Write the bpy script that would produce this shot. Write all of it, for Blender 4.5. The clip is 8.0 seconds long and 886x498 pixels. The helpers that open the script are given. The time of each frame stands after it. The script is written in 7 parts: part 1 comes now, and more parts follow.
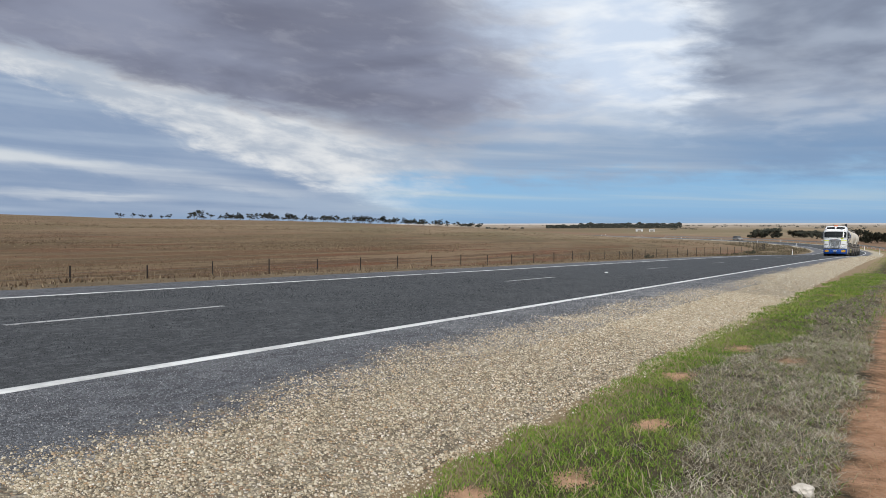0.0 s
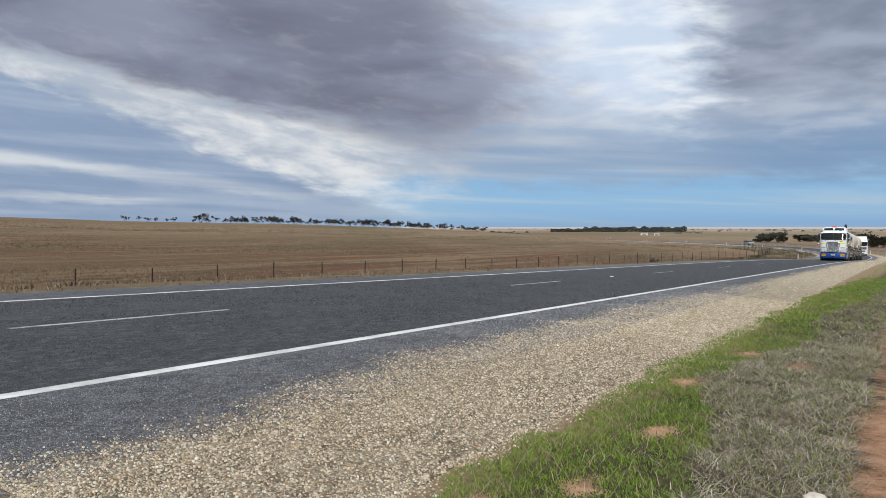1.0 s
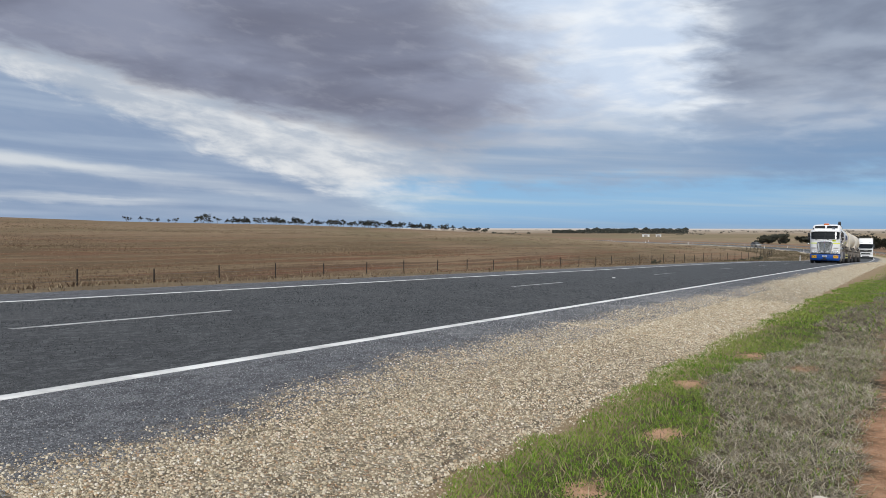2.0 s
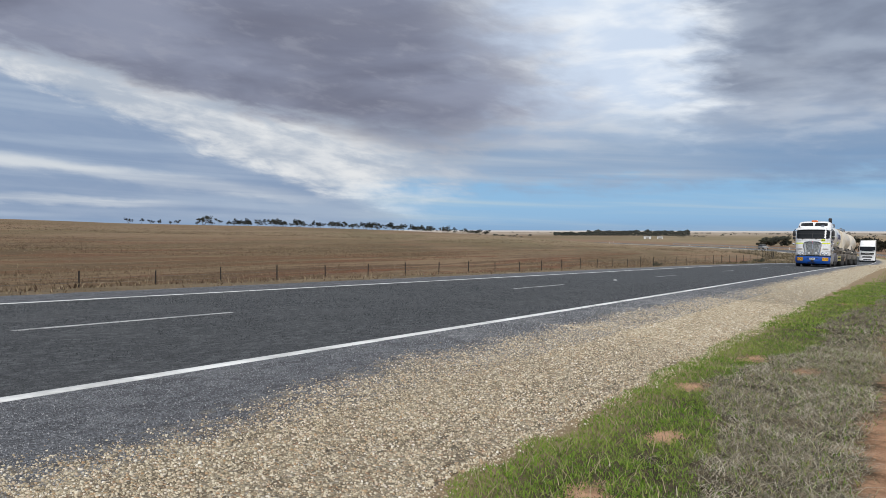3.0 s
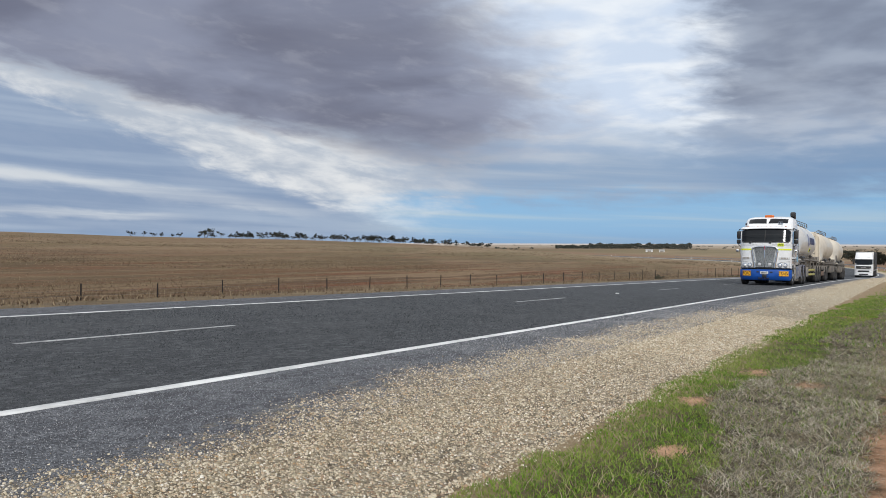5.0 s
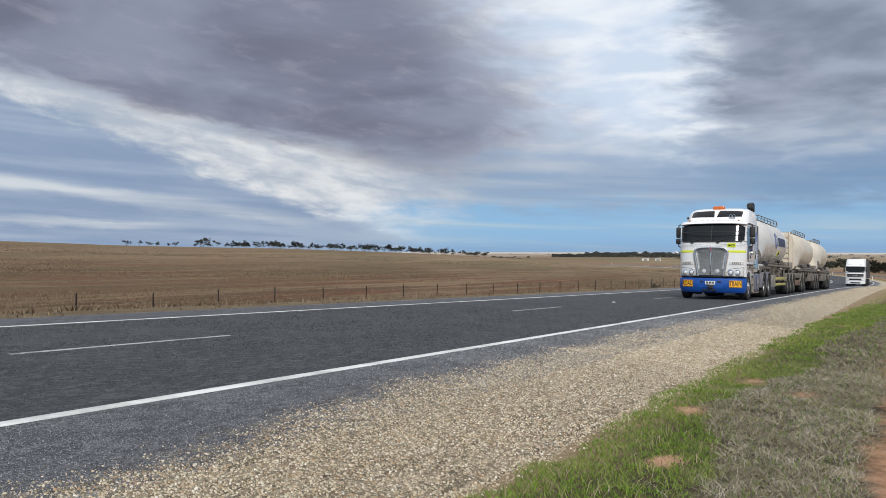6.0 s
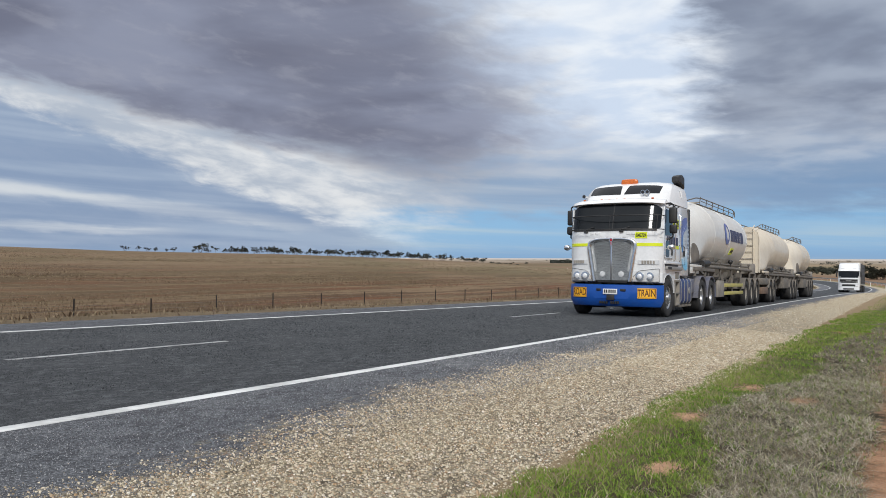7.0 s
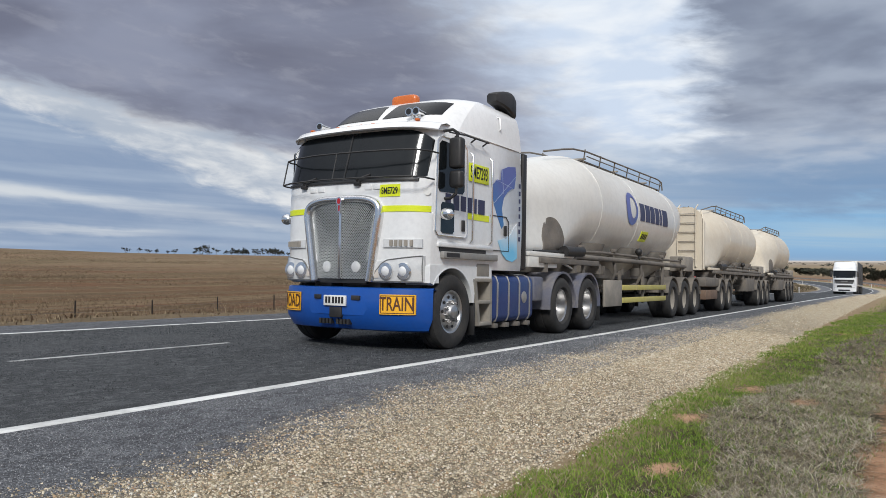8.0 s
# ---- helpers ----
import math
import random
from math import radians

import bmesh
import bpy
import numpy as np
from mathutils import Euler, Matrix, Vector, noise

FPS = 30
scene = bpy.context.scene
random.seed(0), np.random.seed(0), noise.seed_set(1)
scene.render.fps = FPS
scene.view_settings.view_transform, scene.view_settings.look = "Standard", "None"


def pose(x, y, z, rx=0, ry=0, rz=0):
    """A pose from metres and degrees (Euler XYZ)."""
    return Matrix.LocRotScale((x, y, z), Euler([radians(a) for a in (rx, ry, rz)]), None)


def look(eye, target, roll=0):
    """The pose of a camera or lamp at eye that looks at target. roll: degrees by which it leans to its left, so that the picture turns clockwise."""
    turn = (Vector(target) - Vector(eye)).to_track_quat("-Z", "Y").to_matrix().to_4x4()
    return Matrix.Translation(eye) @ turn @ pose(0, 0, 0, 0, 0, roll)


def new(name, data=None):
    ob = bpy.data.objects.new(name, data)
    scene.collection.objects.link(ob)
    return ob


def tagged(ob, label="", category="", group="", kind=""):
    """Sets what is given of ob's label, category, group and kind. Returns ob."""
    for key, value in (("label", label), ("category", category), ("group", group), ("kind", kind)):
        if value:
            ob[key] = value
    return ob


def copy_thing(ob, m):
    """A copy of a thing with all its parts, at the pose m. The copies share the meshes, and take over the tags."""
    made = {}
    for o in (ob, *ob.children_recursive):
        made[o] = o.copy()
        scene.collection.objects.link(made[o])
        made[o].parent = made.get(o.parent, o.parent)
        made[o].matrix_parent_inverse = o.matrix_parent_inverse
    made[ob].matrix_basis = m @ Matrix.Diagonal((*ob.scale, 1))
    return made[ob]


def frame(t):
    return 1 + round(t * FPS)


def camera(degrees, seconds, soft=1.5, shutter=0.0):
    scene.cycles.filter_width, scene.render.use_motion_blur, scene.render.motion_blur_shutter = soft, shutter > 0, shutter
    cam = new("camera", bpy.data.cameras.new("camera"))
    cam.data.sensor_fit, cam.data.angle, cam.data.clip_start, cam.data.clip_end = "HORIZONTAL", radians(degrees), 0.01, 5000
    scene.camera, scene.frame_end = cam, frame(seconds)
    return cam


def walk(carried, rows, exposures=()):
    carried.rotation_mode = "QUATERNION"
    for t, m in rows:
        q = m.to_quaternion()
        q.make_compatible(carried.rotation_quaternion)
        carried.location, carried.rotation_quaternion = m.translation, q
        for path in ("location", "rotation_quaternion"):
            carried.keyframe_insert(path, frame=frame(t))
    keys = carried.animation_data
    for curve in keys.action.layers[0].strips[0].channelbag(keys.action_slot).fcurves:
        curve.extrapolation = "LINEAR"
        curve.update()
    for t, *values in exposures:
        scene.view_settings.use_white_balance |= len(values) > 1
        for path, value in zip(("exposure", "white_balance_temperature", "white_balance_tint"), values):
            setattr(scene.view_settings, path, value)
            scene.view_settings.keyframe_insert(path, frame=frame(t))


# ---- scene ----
cam = camera(61.65, 8.0, soft=0.5)


def aim(x, y, z, yaw, pitch, lean):
    """A hand-held camera: yaw to the left of +Y, pitch up, lean to its right, in degrees."""
    a, b = radians(yaw), radians(pitch)
    way = Vector((-math.sin(a) * math.cos(b), math.cos(a) * math.cos(b), math.sin(b)))
    return look((x, y, z), Vector((x, y, z)) + way, -lean)


CAMERA_ROWS = [
    (0.0, aim(0.009, -0.022, 0.965, 31.413, -2.029, 0.110)),
    (0.5, aim(-0.004, -0.013, 0.965, 31.593, -1.903, 0.079)),
    (1.0, aim(-0.018, 0.000, 0.970, 31.760, -1.754, 0.015)),
    (1.5, aim(-0.035, 0.010, 0.970, 31.843, -1.699, -0.048)),
    (3.0, aim(-0.037, 0.011, 0.972, 31.986, -1.519, -0.125)),
    (3.5, aim(-0.038, 0.011, 0.972, 32.112, -1.331, -0.167)),
    (4.0, aim(-0.039, 0.010, 0.974, 32.209, -1.116, -0.176)),
    (4.5, aim(-0.040, 0.005, 0.974, 32.227, -0.839, -0.170)),
    (6.0, aim(-0.032, 0.003, 0.983, 31.850, 0.166, -0.080)),
    (6.5, aim(-0.030, 0.003, 0.985, 31.755, 0.455, -0.109)),
    (7.0, aim(-0.030, 0.002, 0.983, 31.722, 0.619, -0.150)),
    (7.5, aim(-0.025, -0.005, 0.984, 31.758, 0.680, -0.142)),
    (8.0, aim(-0.022, -0.012, 0.983, 31.794, 0.749, -0.125)),
]
walk(cam, CAMERA_ROWS)


# ---------------------------------------------------------------- node helpers
def link(nt, a, b):
    nt.links.new(a, b)


def nd(nt, kind, **sets):
    n = nt.nodes.new(kind)
    for k, v in sets.items():
        if k == "op":
            n.operation = v
        elif k == "inputs":
            for i, w in v.items():
                n.inputs[i].default_value = w
        elif k == "blend":
            n.blend_type = v
        elif k == "dtype":
            n.data_type = v
    return n


def val(nt, sock, v):
    """Feeds a number or a socket into a socket."""
    if isinstance(v, (int, float)):
        sock.default_value = v
    else:
        nt.links.new(v, sock)


def m(nt, op, a, b=0.0, c=None, clamp=False):
    n = nt.nodes.new("ShaderNodeMath")
    n.operation, n.use_clamp = op, clamp
    val(nt, n.inputs[0], a)
    val(nt, n.inputs[1], b)
    if c is not None:
        val(nt, n.inputs[2], c)
    return n.outputs[0]


def step(nt, x, lo, hi):
    """0 at lo, 1 at hi, smooth between."""
    n = nt.nodes.new("ShaderNodeMapRange")
    n.interpolation_type = "SMOOTHSTEP"
    val(nt, n.inputs[0], x)
    val(nt, n.inputs[1], lo)
    val(nt, n.inputs[2], hi)
    return n.outputs[0]


def mixc(nt, f, a, b, blend="MIX"):
    n = nt.nodes.new("ShaderNodeMix")
    n.data_type, n.blend_type = "RGBA", blend
    val(nt, n.inputs[0], f)
    for i, c in ((6, a), (7, b)):
        if isinstance(c, tuple):
            n.inputs[i].default_value = (*c, 1)
        else:
            nt.links.new(c, n.inputs[i])
    return n.outputs[2]


def noise_at(nt, vec, scale, detail=4.0, rough=0.55, stretch=None, distort=0.0):
    if stretch:
        mp = nt.nodes.new("ShaderNodeMapping")
        mp.inputs["Scale"].default_value = stretch
        nt.links.new(vec, mp.inputs[0])
        vec = mp.outputs[0]
    n = nt.nodes.new("ShaderNodeTexNoise")
    n.inputs["Scale"].default_value, n.inputs["Detail"].default_value = scale, detail
    n.inputs["Roughness"].default_value, n.inputs["Distortion"].default_value = rough, distort
    nt.links.new(vec, n.inputs["Vector"])
    return n.outputs["Fac"]


# ---------------------------------------------------------------- sky, sun
def make_world():
    world = bpy.data.worlds.new("overcast_sky")
    scene.world = world
    world.use_nodes = True
    nt = world.node_tree
    nt.nodes.clear()
    out = nt.nodes.new("ShaderNodeOutputWorld")
    bg = nt.nodes.new("ShaderNodeBackground")
    link(nt, bg.outputs[0], out.inputs[0])
    tc = nt.nodes.new("ShaderNodeTexCoord").outputs["Generated"]
    xyz = nt.nodes.new("ShaderNodeSeparateXYZ")
    link(nt, tc, xyz.inputs[0])
    dx, dy, dz = xyz.outputs
    sky = nt.nodes.new("ShaderNodeTexSky")
    sky.sky_type, sky.sun_disc = "NISHITA", False
    sky.sun_elevation, sky.sun_rotation = radians(38), radians(SUN_TURN)
    sky.air_density, sky.dust_density = 1.0, 0.6
    clear = nt.nodes.new("ShaderNodeVectorMath")
    clear.operation = "SCALE"
    link(nt, sky.outputs[0], clear.inputs[0])
    clear.inputs["Scale"].default_value = 0.10
    # degrees left of the road's line, and degrees above the horizon
    az = m(nt, "MULTIPLY", m(nt, "ARCTAN2", m(nt, "MULTIPLY", dx, -1.0), dy), 57.2958)
    el = m(nt, "MULTIPLY", m(nt, "ARCSINE", dz), 57.2958)
    # cloud layer seen in perspective
    flat = m(nt, "ADD", m(nt, "MAXIMUM", dz, 0.0), 0.10)
    comb = nt.nodes.new("ShaderNodeCombineXYZ")
    link(nt, m(nt, "DIVIDE", dx, flat), comb.inputs[0])
    link(nt, m(nt, "DIVIDE", dy, flat), comb.inputs[1])
    layer = comb.outputs[0]
    big = noise_at(nt, layer, 0.55, 4, 0.55, distort=0.3)
    mid = noise_at(nt, layer, 1.05, 5, 0.52, distort=0.4)
    fine = noise_at(nt, layer, 3.0, 4, 0.50, distort=0.2)
    # soft streaks that fall towards the right
    ang = nt.nodes.new("ShaderNodeCombineXYZ")
    link(nt, m(nt, "MULTIPLY", az, 0.050), ang.inputs[0])
    link(nt, m(nt, "ADD", m(nt, "MULTIPLY", el, 0.24), m(nt, "MULTIPLY", az, -0.026)), ang.inputs[1])
    streak = noise_at(nt, ang.outputs[0], 1.7, 4, 0.50, distort=0.5)
    lay = nt.nodes.new("ShaderNodeCombineXYZ")
    link(nt, m(nt, "MULTIPLY", az, 0.022), lay.inputs[0])
    link(nt, m(nt, "ADD", m(nt, "MULTIPLY", el, 0.50), m(nt, "MULTIPLY", az, -0.020)), lay.inputs[1])
    layers = noise_at(nt, lay.outputs[0], 1.6, 4, 0.5, distort=0.35)
    lump = nt.nodes.new("ShaderNodeCombineXYZ")
    link(nt, m(nt, "MULTIPLY", az, 0.085), lump.inputs[0])
    link(nt, m(nt, "ADD", m(nt, "MULTIPLY", el, 0.26), m(nt, "MULTIPLY", az, -0.035)), lump.inputs[1])
    puff = noise_at(nt, lump.outputs[0], 3.2, 7, 0.60, distort=0.25)
    warp = m(nt, "ADD", m(nt, "MULTIPLY", m(nt, "SUBTRACT", mid, 0.5), 4.5), m(nt, "ADD", m(nt, "MULTIPLY", m(nt, "SUBTRACT", fine, 0.5), 3.0), m(nt, "MULTIPLY", m(nt, "SUBTRACT", puff, 0.5), 6.5)))
    elw = m(nt, "ADD", el, m(nt, "MULTIPLY", warp, 0.46))
    azw = m(nt, "ADD", az, m(nt, "MULTIPLY", warp, 1.3))
    # the wide dark cloud bank: its underside falls to the right, it ends towards the road
    edge = m(nt, "ADD", m(nt, "ADD", 5.8, m(nt, "MULTIPLY", step(nt, az, 34.0, 22.0), 4.0)), m(nt, "MULTIPLY", m(nt, "SUBTRACT", az, 33.0), 0.215))
    above = m(nt, "SUBTRACT", elw, edge)
    blur = m(nt, "ADD", 0.9, m(nt, "MULTIPLY", step(nt, az, 46.0, 27.0), 2.6))
    under = nt.nodes.new("ShaderNodeMapRange")
    under.interpolation_type = "SMOOTHSTEP"
    link(nt, above, under.inputs[0])
    link(nt, m(nt, "MULTIPLY", blur, -0.7), under.inputs[1])
    link(nt, blur, under.inputs[2])
    bank = m(nt, "MULTIPLY", under.outputs[0], step(nt, m(nt, "SUBTRACT", azw, m(nt, "ADD", 15.5, m(nt, "MULTIPLY", el, 0.70))), -5.0, 8.5))
    # a second grey bank to the right of the gap
    right_bank = m(nt, "MULTIPLY", step(nt, m(nt, "SUBTRACT", 14.8, azw), -1.0, 5.0), step(nt, elw, 4.5, 11.0))
    # low grey-blue band under the white one
    edge2 = m(nt, "ADD", 4.5, m(nt, "MULTIPLY", m(nt, "SUBTRACT", az, 44.5), 0.34))
    low = m(nt, "MULTIPLY", step(nt, m(nt, "SUBTRACT", edge2, elw), -0.5, 1.1), step(nt, azw, 30.0, 42.0))
    # two thin pale streaks in it
    ray = lambda e0, slope, a0, width: step(nt, m(nt, "ABSOLUTE", m(nt, "SUBTRACT", m(nt, "ADD", el, m(nt, "MULTIPLY", warp, 0.12)), m(nt, "ADD", e0, m(nt, "MULTIPLY", m(nt, "SUBTRACT", az, a0), slope)))), width, 0.05)
    streaks = m(nt, "ADD", m(nt, "MULTIPLY", ray(2.5, 0.11, 43.7, 0.75), step(nt, az, 39.0, 48.0)), m(nt, "MULTIPLY", ray(1.9, 0.02, 55.0, 0.50), step(nt, az, 49.0, 57.0)), clamp=True)
    # ground tone: white under the bank, pale blue in the gap, deeper blue low on the right
    white = mixc(nt, step(nt, m(nt, "ADD", m(nt, "MULTIPLY", puff, 0.5), m(nt, "MULTIPLY", streak, 0.5)), 0.40, 0.64), (0.44, 0.50, 0.59), (0.76, 0.78, 0.80))
    pale = mixc(nt, step(nt, fine, 0.40, 0.66), (0.62, 0.72, 0.87), (0.84, 0.89, 0.95))
    middle = mixc(nt, step(nt, layers, 0.36, 0.66), (0.29, 0.40, 0.56), (0.42, 0.50, 0.61))
    middle = mixc(nt, m(nt, "MULTIPLY", step(nt, az, 18.0, 6.0), 0.8), middle, (0.195, 0.315, 0.50))
    deep = mixc(nt, step(nt, layers, 0.42, 0.68), (0.16, 0.41, 0.74), (0.33, 0.50, 0.69))
    deep = mixc(nt, 0.2, deep, clear.outputs[0])
    right = mixc(nt, step(nt, elw, 5.0, 10.5), middle, pale)
    right = mixc(nt, m(nt, "MULTIPLY", step(nt, elw, 4.8, 1.6), 0.92), right, deep)
    col = mixc(nt, step(nt, azw, 27.0, 39.0), right, white)
    col = mixc(nt, m(nt, "MULTIPLY", m(nt, "MULTIPLY", step(nt, az, 45.0, 30.0), step(nt, elw, 4.2, 1.8)), 0.8), col, deep)
    col = mixc(nt, m(nt, "MULTIPLY", low, 0.90), col, mixc(nt, m(nt, "MULTIPLY", streaks, m(nt, "ADD", 0.35, m(nt, "MULTIPLY", step(nt, layers, 0.40, 0.62), 0.55))), mixc(nt, step(nt, layers, 0.40, 0.70), (0.23, 0.32, 0.48), (0.34, 0.43, 0.57)), (0.66, 0.70, 0.74)))
    grey_r = mixc(nt, step(nt, m(nt, "ADD", m(nt, "MULTIPLY", mid, 0.5), m(nt, "MULTIPLY", fine, 0.5)), 0.38, 0.62), (0.175, 0.205, 0.285), (0.31, 0.365, 0.47))
    col = mixc(nt, m(nt, "MULTIPLY", right_bank, 0.90), col, grey_r)
    dark = mixc(nt, step(nt, mid, 0.34, 0.66), (0.156, 0.168, 0.236), (0.262, 0.288, 0.385))
    dark = mixc(nt, m(nt, "MULTIPLY", step(nt, puff, 0.50, 0.72), 0.30), dark, (0.35, 0.37, 0.45))
    col = mixc(nt, m(nt, "MULTIPLY", bank, 0.96), col, dark)
    # haze on the horizon
    col = mixc(nt, m(nt, "MULTIPLY", step(nt, el, 1.0, -0.1), 0.55), col, (0.25, 0.38, 0.57))
    # the cloud cover thins overhead and behind: brighter there
    over = mixc(nt, step(nt, big, 0.30, 0.70), (0.70, 0.74, 0.82), (1.45, 1.47, 1.50))
    col = mixc(nt, step(nt, el, 22.0, 50.0), col, over)
    link(nt, col, bg.inputs[0])
    bg.inputs[1].default_value = 1.0


SUN_TURN = 153
make_world()
sun = new("sun", bpy.data.lights.new("sun", "SUN"))
sun.data.energy, sun.data.angle, sun.data.color = 2.5, radians(12), (1.0, 0.985, 0.955)
sun.matrix_world = look((26, -52, 44), (0, 0, 0))
scene.view_settings.exposure = 0.0


# ---------------------------------------------------------------- materials
def mat(name, col, rough=0.6, metal=0.0, col2=None, scale=3.0, grain=60.0, bump=0.0, dist=0.01, dirt=None, dirt_amount=0.0,
        coat=0.0, stretch=None, trans=0.0):
    """A surface with a slow and a fine variation of its colour, fine relief, and dirt in patches."""
    mt = bpy.data.materials.new(name)
    mt.use_nodes = True
    nt = mt.node_tree
    b = nt.nodes["Principled BSDF"]
    tc = nt.nodes.new("ShaderNodeTexCoord").outputs["Object"]
    slow = noise_at(nt, tc, scale, 5, 0.6, stretch=stretch)
    quick = noise_at(nt, tc, grain, 3, 0.6, stretch=stretch)
    c2 = col2 or tuple(min(1, c * 0.80) for c in col)
    c = mixc(nt, step(nt, slow, 0.3, 0.7), c2, col)
    c = mixc(nt, m(nt, "MULTIPLY", step(nt, quick, 0.35, 0.75), 0.30), c, tuple(v * 0.72 for v in col))
    r = m(nt, "ADD", rough - 0.08, m(nt, "MULTIPLY", quick, 0.16))
    if dirt:
        d = m(nt, "MULTIPLY", step(nt, noise_at(nt, tc, scale * 0.7 + 0.6, 7, 0.68), 0.42, 0.70), dirt_amount)
        c = mixc(nt, d, c, dirt)
        r = m(nt, "ADD", r, m(nt, "MULTIPLY", d, 0.35), clamp=True)
    link(nt, c, b.inputs["Base Color"])
    val(nt, b.inputs["Roughness"], r)
    b.inputs["Metallic"].default_value = metal
    b.inputs["Coat Weight"].default_value = coat
    b.inputs["Coat Roughness"].default_value = 0.08
    b.inputs["Transmission Weight"].default_value = trans
    if bump:
        bp = nt.nodes.new("ShaderNodeBump")
        bp.inputs["Strength"].default_value, bp.inputs["Distance"].default_value = bump, dist
        link(nt, quick, bp.inputs["Height"])
        link(nt, bp.outputs[0], b.inputs["Normal"])
    return mt


def ground_shader(name):
    mt = bpy.data.materials.new(name)
    mt.use_nodes = True
    nt = mt.node_tree
    b = nt.nodes["Principled BSDF"]
    tc = nt.nodes.new("ShaderNodeTexCoord").outputs["Object"]
    return mt, nt, b, tc


def attribute(nt, name):
    a = nt.nodes.new("ShaderNodeAttribute")
    a.attribute_name = name
    return a.outputs["Fac"]


def relief(nt, b, height, strength, dist):
    bp = nt.nodes.new("ShaderNodeBump")
    bp.inputs["Strength"].default_value, bp.inputs["Distance"].default_value = strength, dist
    link(nt, height, bp.inputs["Height"])
    link(nt, bp.outputs[0], b.inputs["Normal"])


def cells(nt, vec, scale, stretch=(1, 1, 1)):
    """A random grey for each pebble-shaped cell."""
    mp = nt.nodes.new("ShaderNodeMapping")
    mp.inputs["Scale"].default_value = stretch
    link(nt, vec, mp.inputs[0])
    v = nt.nodes.new("ShaderNodeTexVoronoi")
    v.inputs["Scale"].default_value = scale
    link(nt, mp.outputs[0], v.inputs["Vector"])
    sp = nt.nodes.new("ShaderNodeSeparateColor")
    link(nt, v.outputs["Color"], sp.inputs[0])
    return sp.outputs[0]


def asphalt_material():
    mt, nt, b, tc = ground_shader("asphalt")
    lat = attribute(nt, "lat")
    slow = noise_at(nt, tc, 0.5, 5, 0.6)
    lanes = noise_at(nt, tc, 1.1, 4, 0.6, stretch=(1.6, 0.05, 1))
    patch = noise_at(nt, tc, 1.7, 6, 0.7, stretch=(1.0, 0.35, 1))
    chips = noise_at(nt, tc, 48, 4, 0.85)
    coarse = noise_at(nt, tc, 15, 8, 0.92)
    vo = nt.nodes.new("ShaderNodeTexVoronoi")
    vo.inputs["Scale"].default_value = 85
    link(nt, tc, vo.inputs["Vector"])
    c = mixc(nt, step(nt, lanes, 0.35, 0.68), (0.014, 0.017, 0.019), (0.026, 0.029, 0.032))
    c = mixc(nt, m(nt, "MULTIPLY", step(nt, patch, 0.50, 0.72), 0.45), c, (0.038, 0.040, 0.043))
    c = mixc(nt, m(nt, "MULTIPLY", step(nt, slow, 0.45, 0.75), 0.35), c, (0.023, 0.025, 0.029))
    # tyre tracks, polished darker, in each lane
    off = m(nt, "ABSOLUTE", m(nt, "SUBTRACT", m(nt, "ABSOLUTE", m(nt, "SUBTRACT", m(nt, "ABSOLUTE", lat), 1.75)), 0.92))
    c = mixc(nt, m(nt, "MULTIPLY", step(nt, off, 0.45, 0.05), 0.35), c, (0.021, 0.023, 0.027))
    c = mixc(nt, m(nt, "MULTIPLY", step(nt, chips, 0.52, 0.64), 0.75), c, (0.115, 0.116, 0.122))
    c = mixc(nt, m(nt, "MULTIPLY", step(nt, chips, 0.46, 0.34), 0.8), c, (0.008, 0.008, 0.009))
    for size, stretch in ((34, (1, 0.6, 1)), (17, (1, 0.45, 1))):
        g = cells(nt, tc, size, stretch)
        c = mixc(nt, m(nt, "MULTIPLY", step(nt, g, 0.66, 1.0), 0.50), c, (0.100, 0.106, 0.111))
        c = mixc(nt, m(nt, "MULTIPLY", step(nt, g, 0.35, 0.0), 0.55), c, (0.006, 0.007, 0.008))
    link(nt, c, b.inputs["Base Color"])
    b.inputs["Roughness"].default_value = 0.78
    relief(nt, b, m(nt, "ADD", vo.outputs["Distance"], chips), 0.9, 0.010)
    return mt


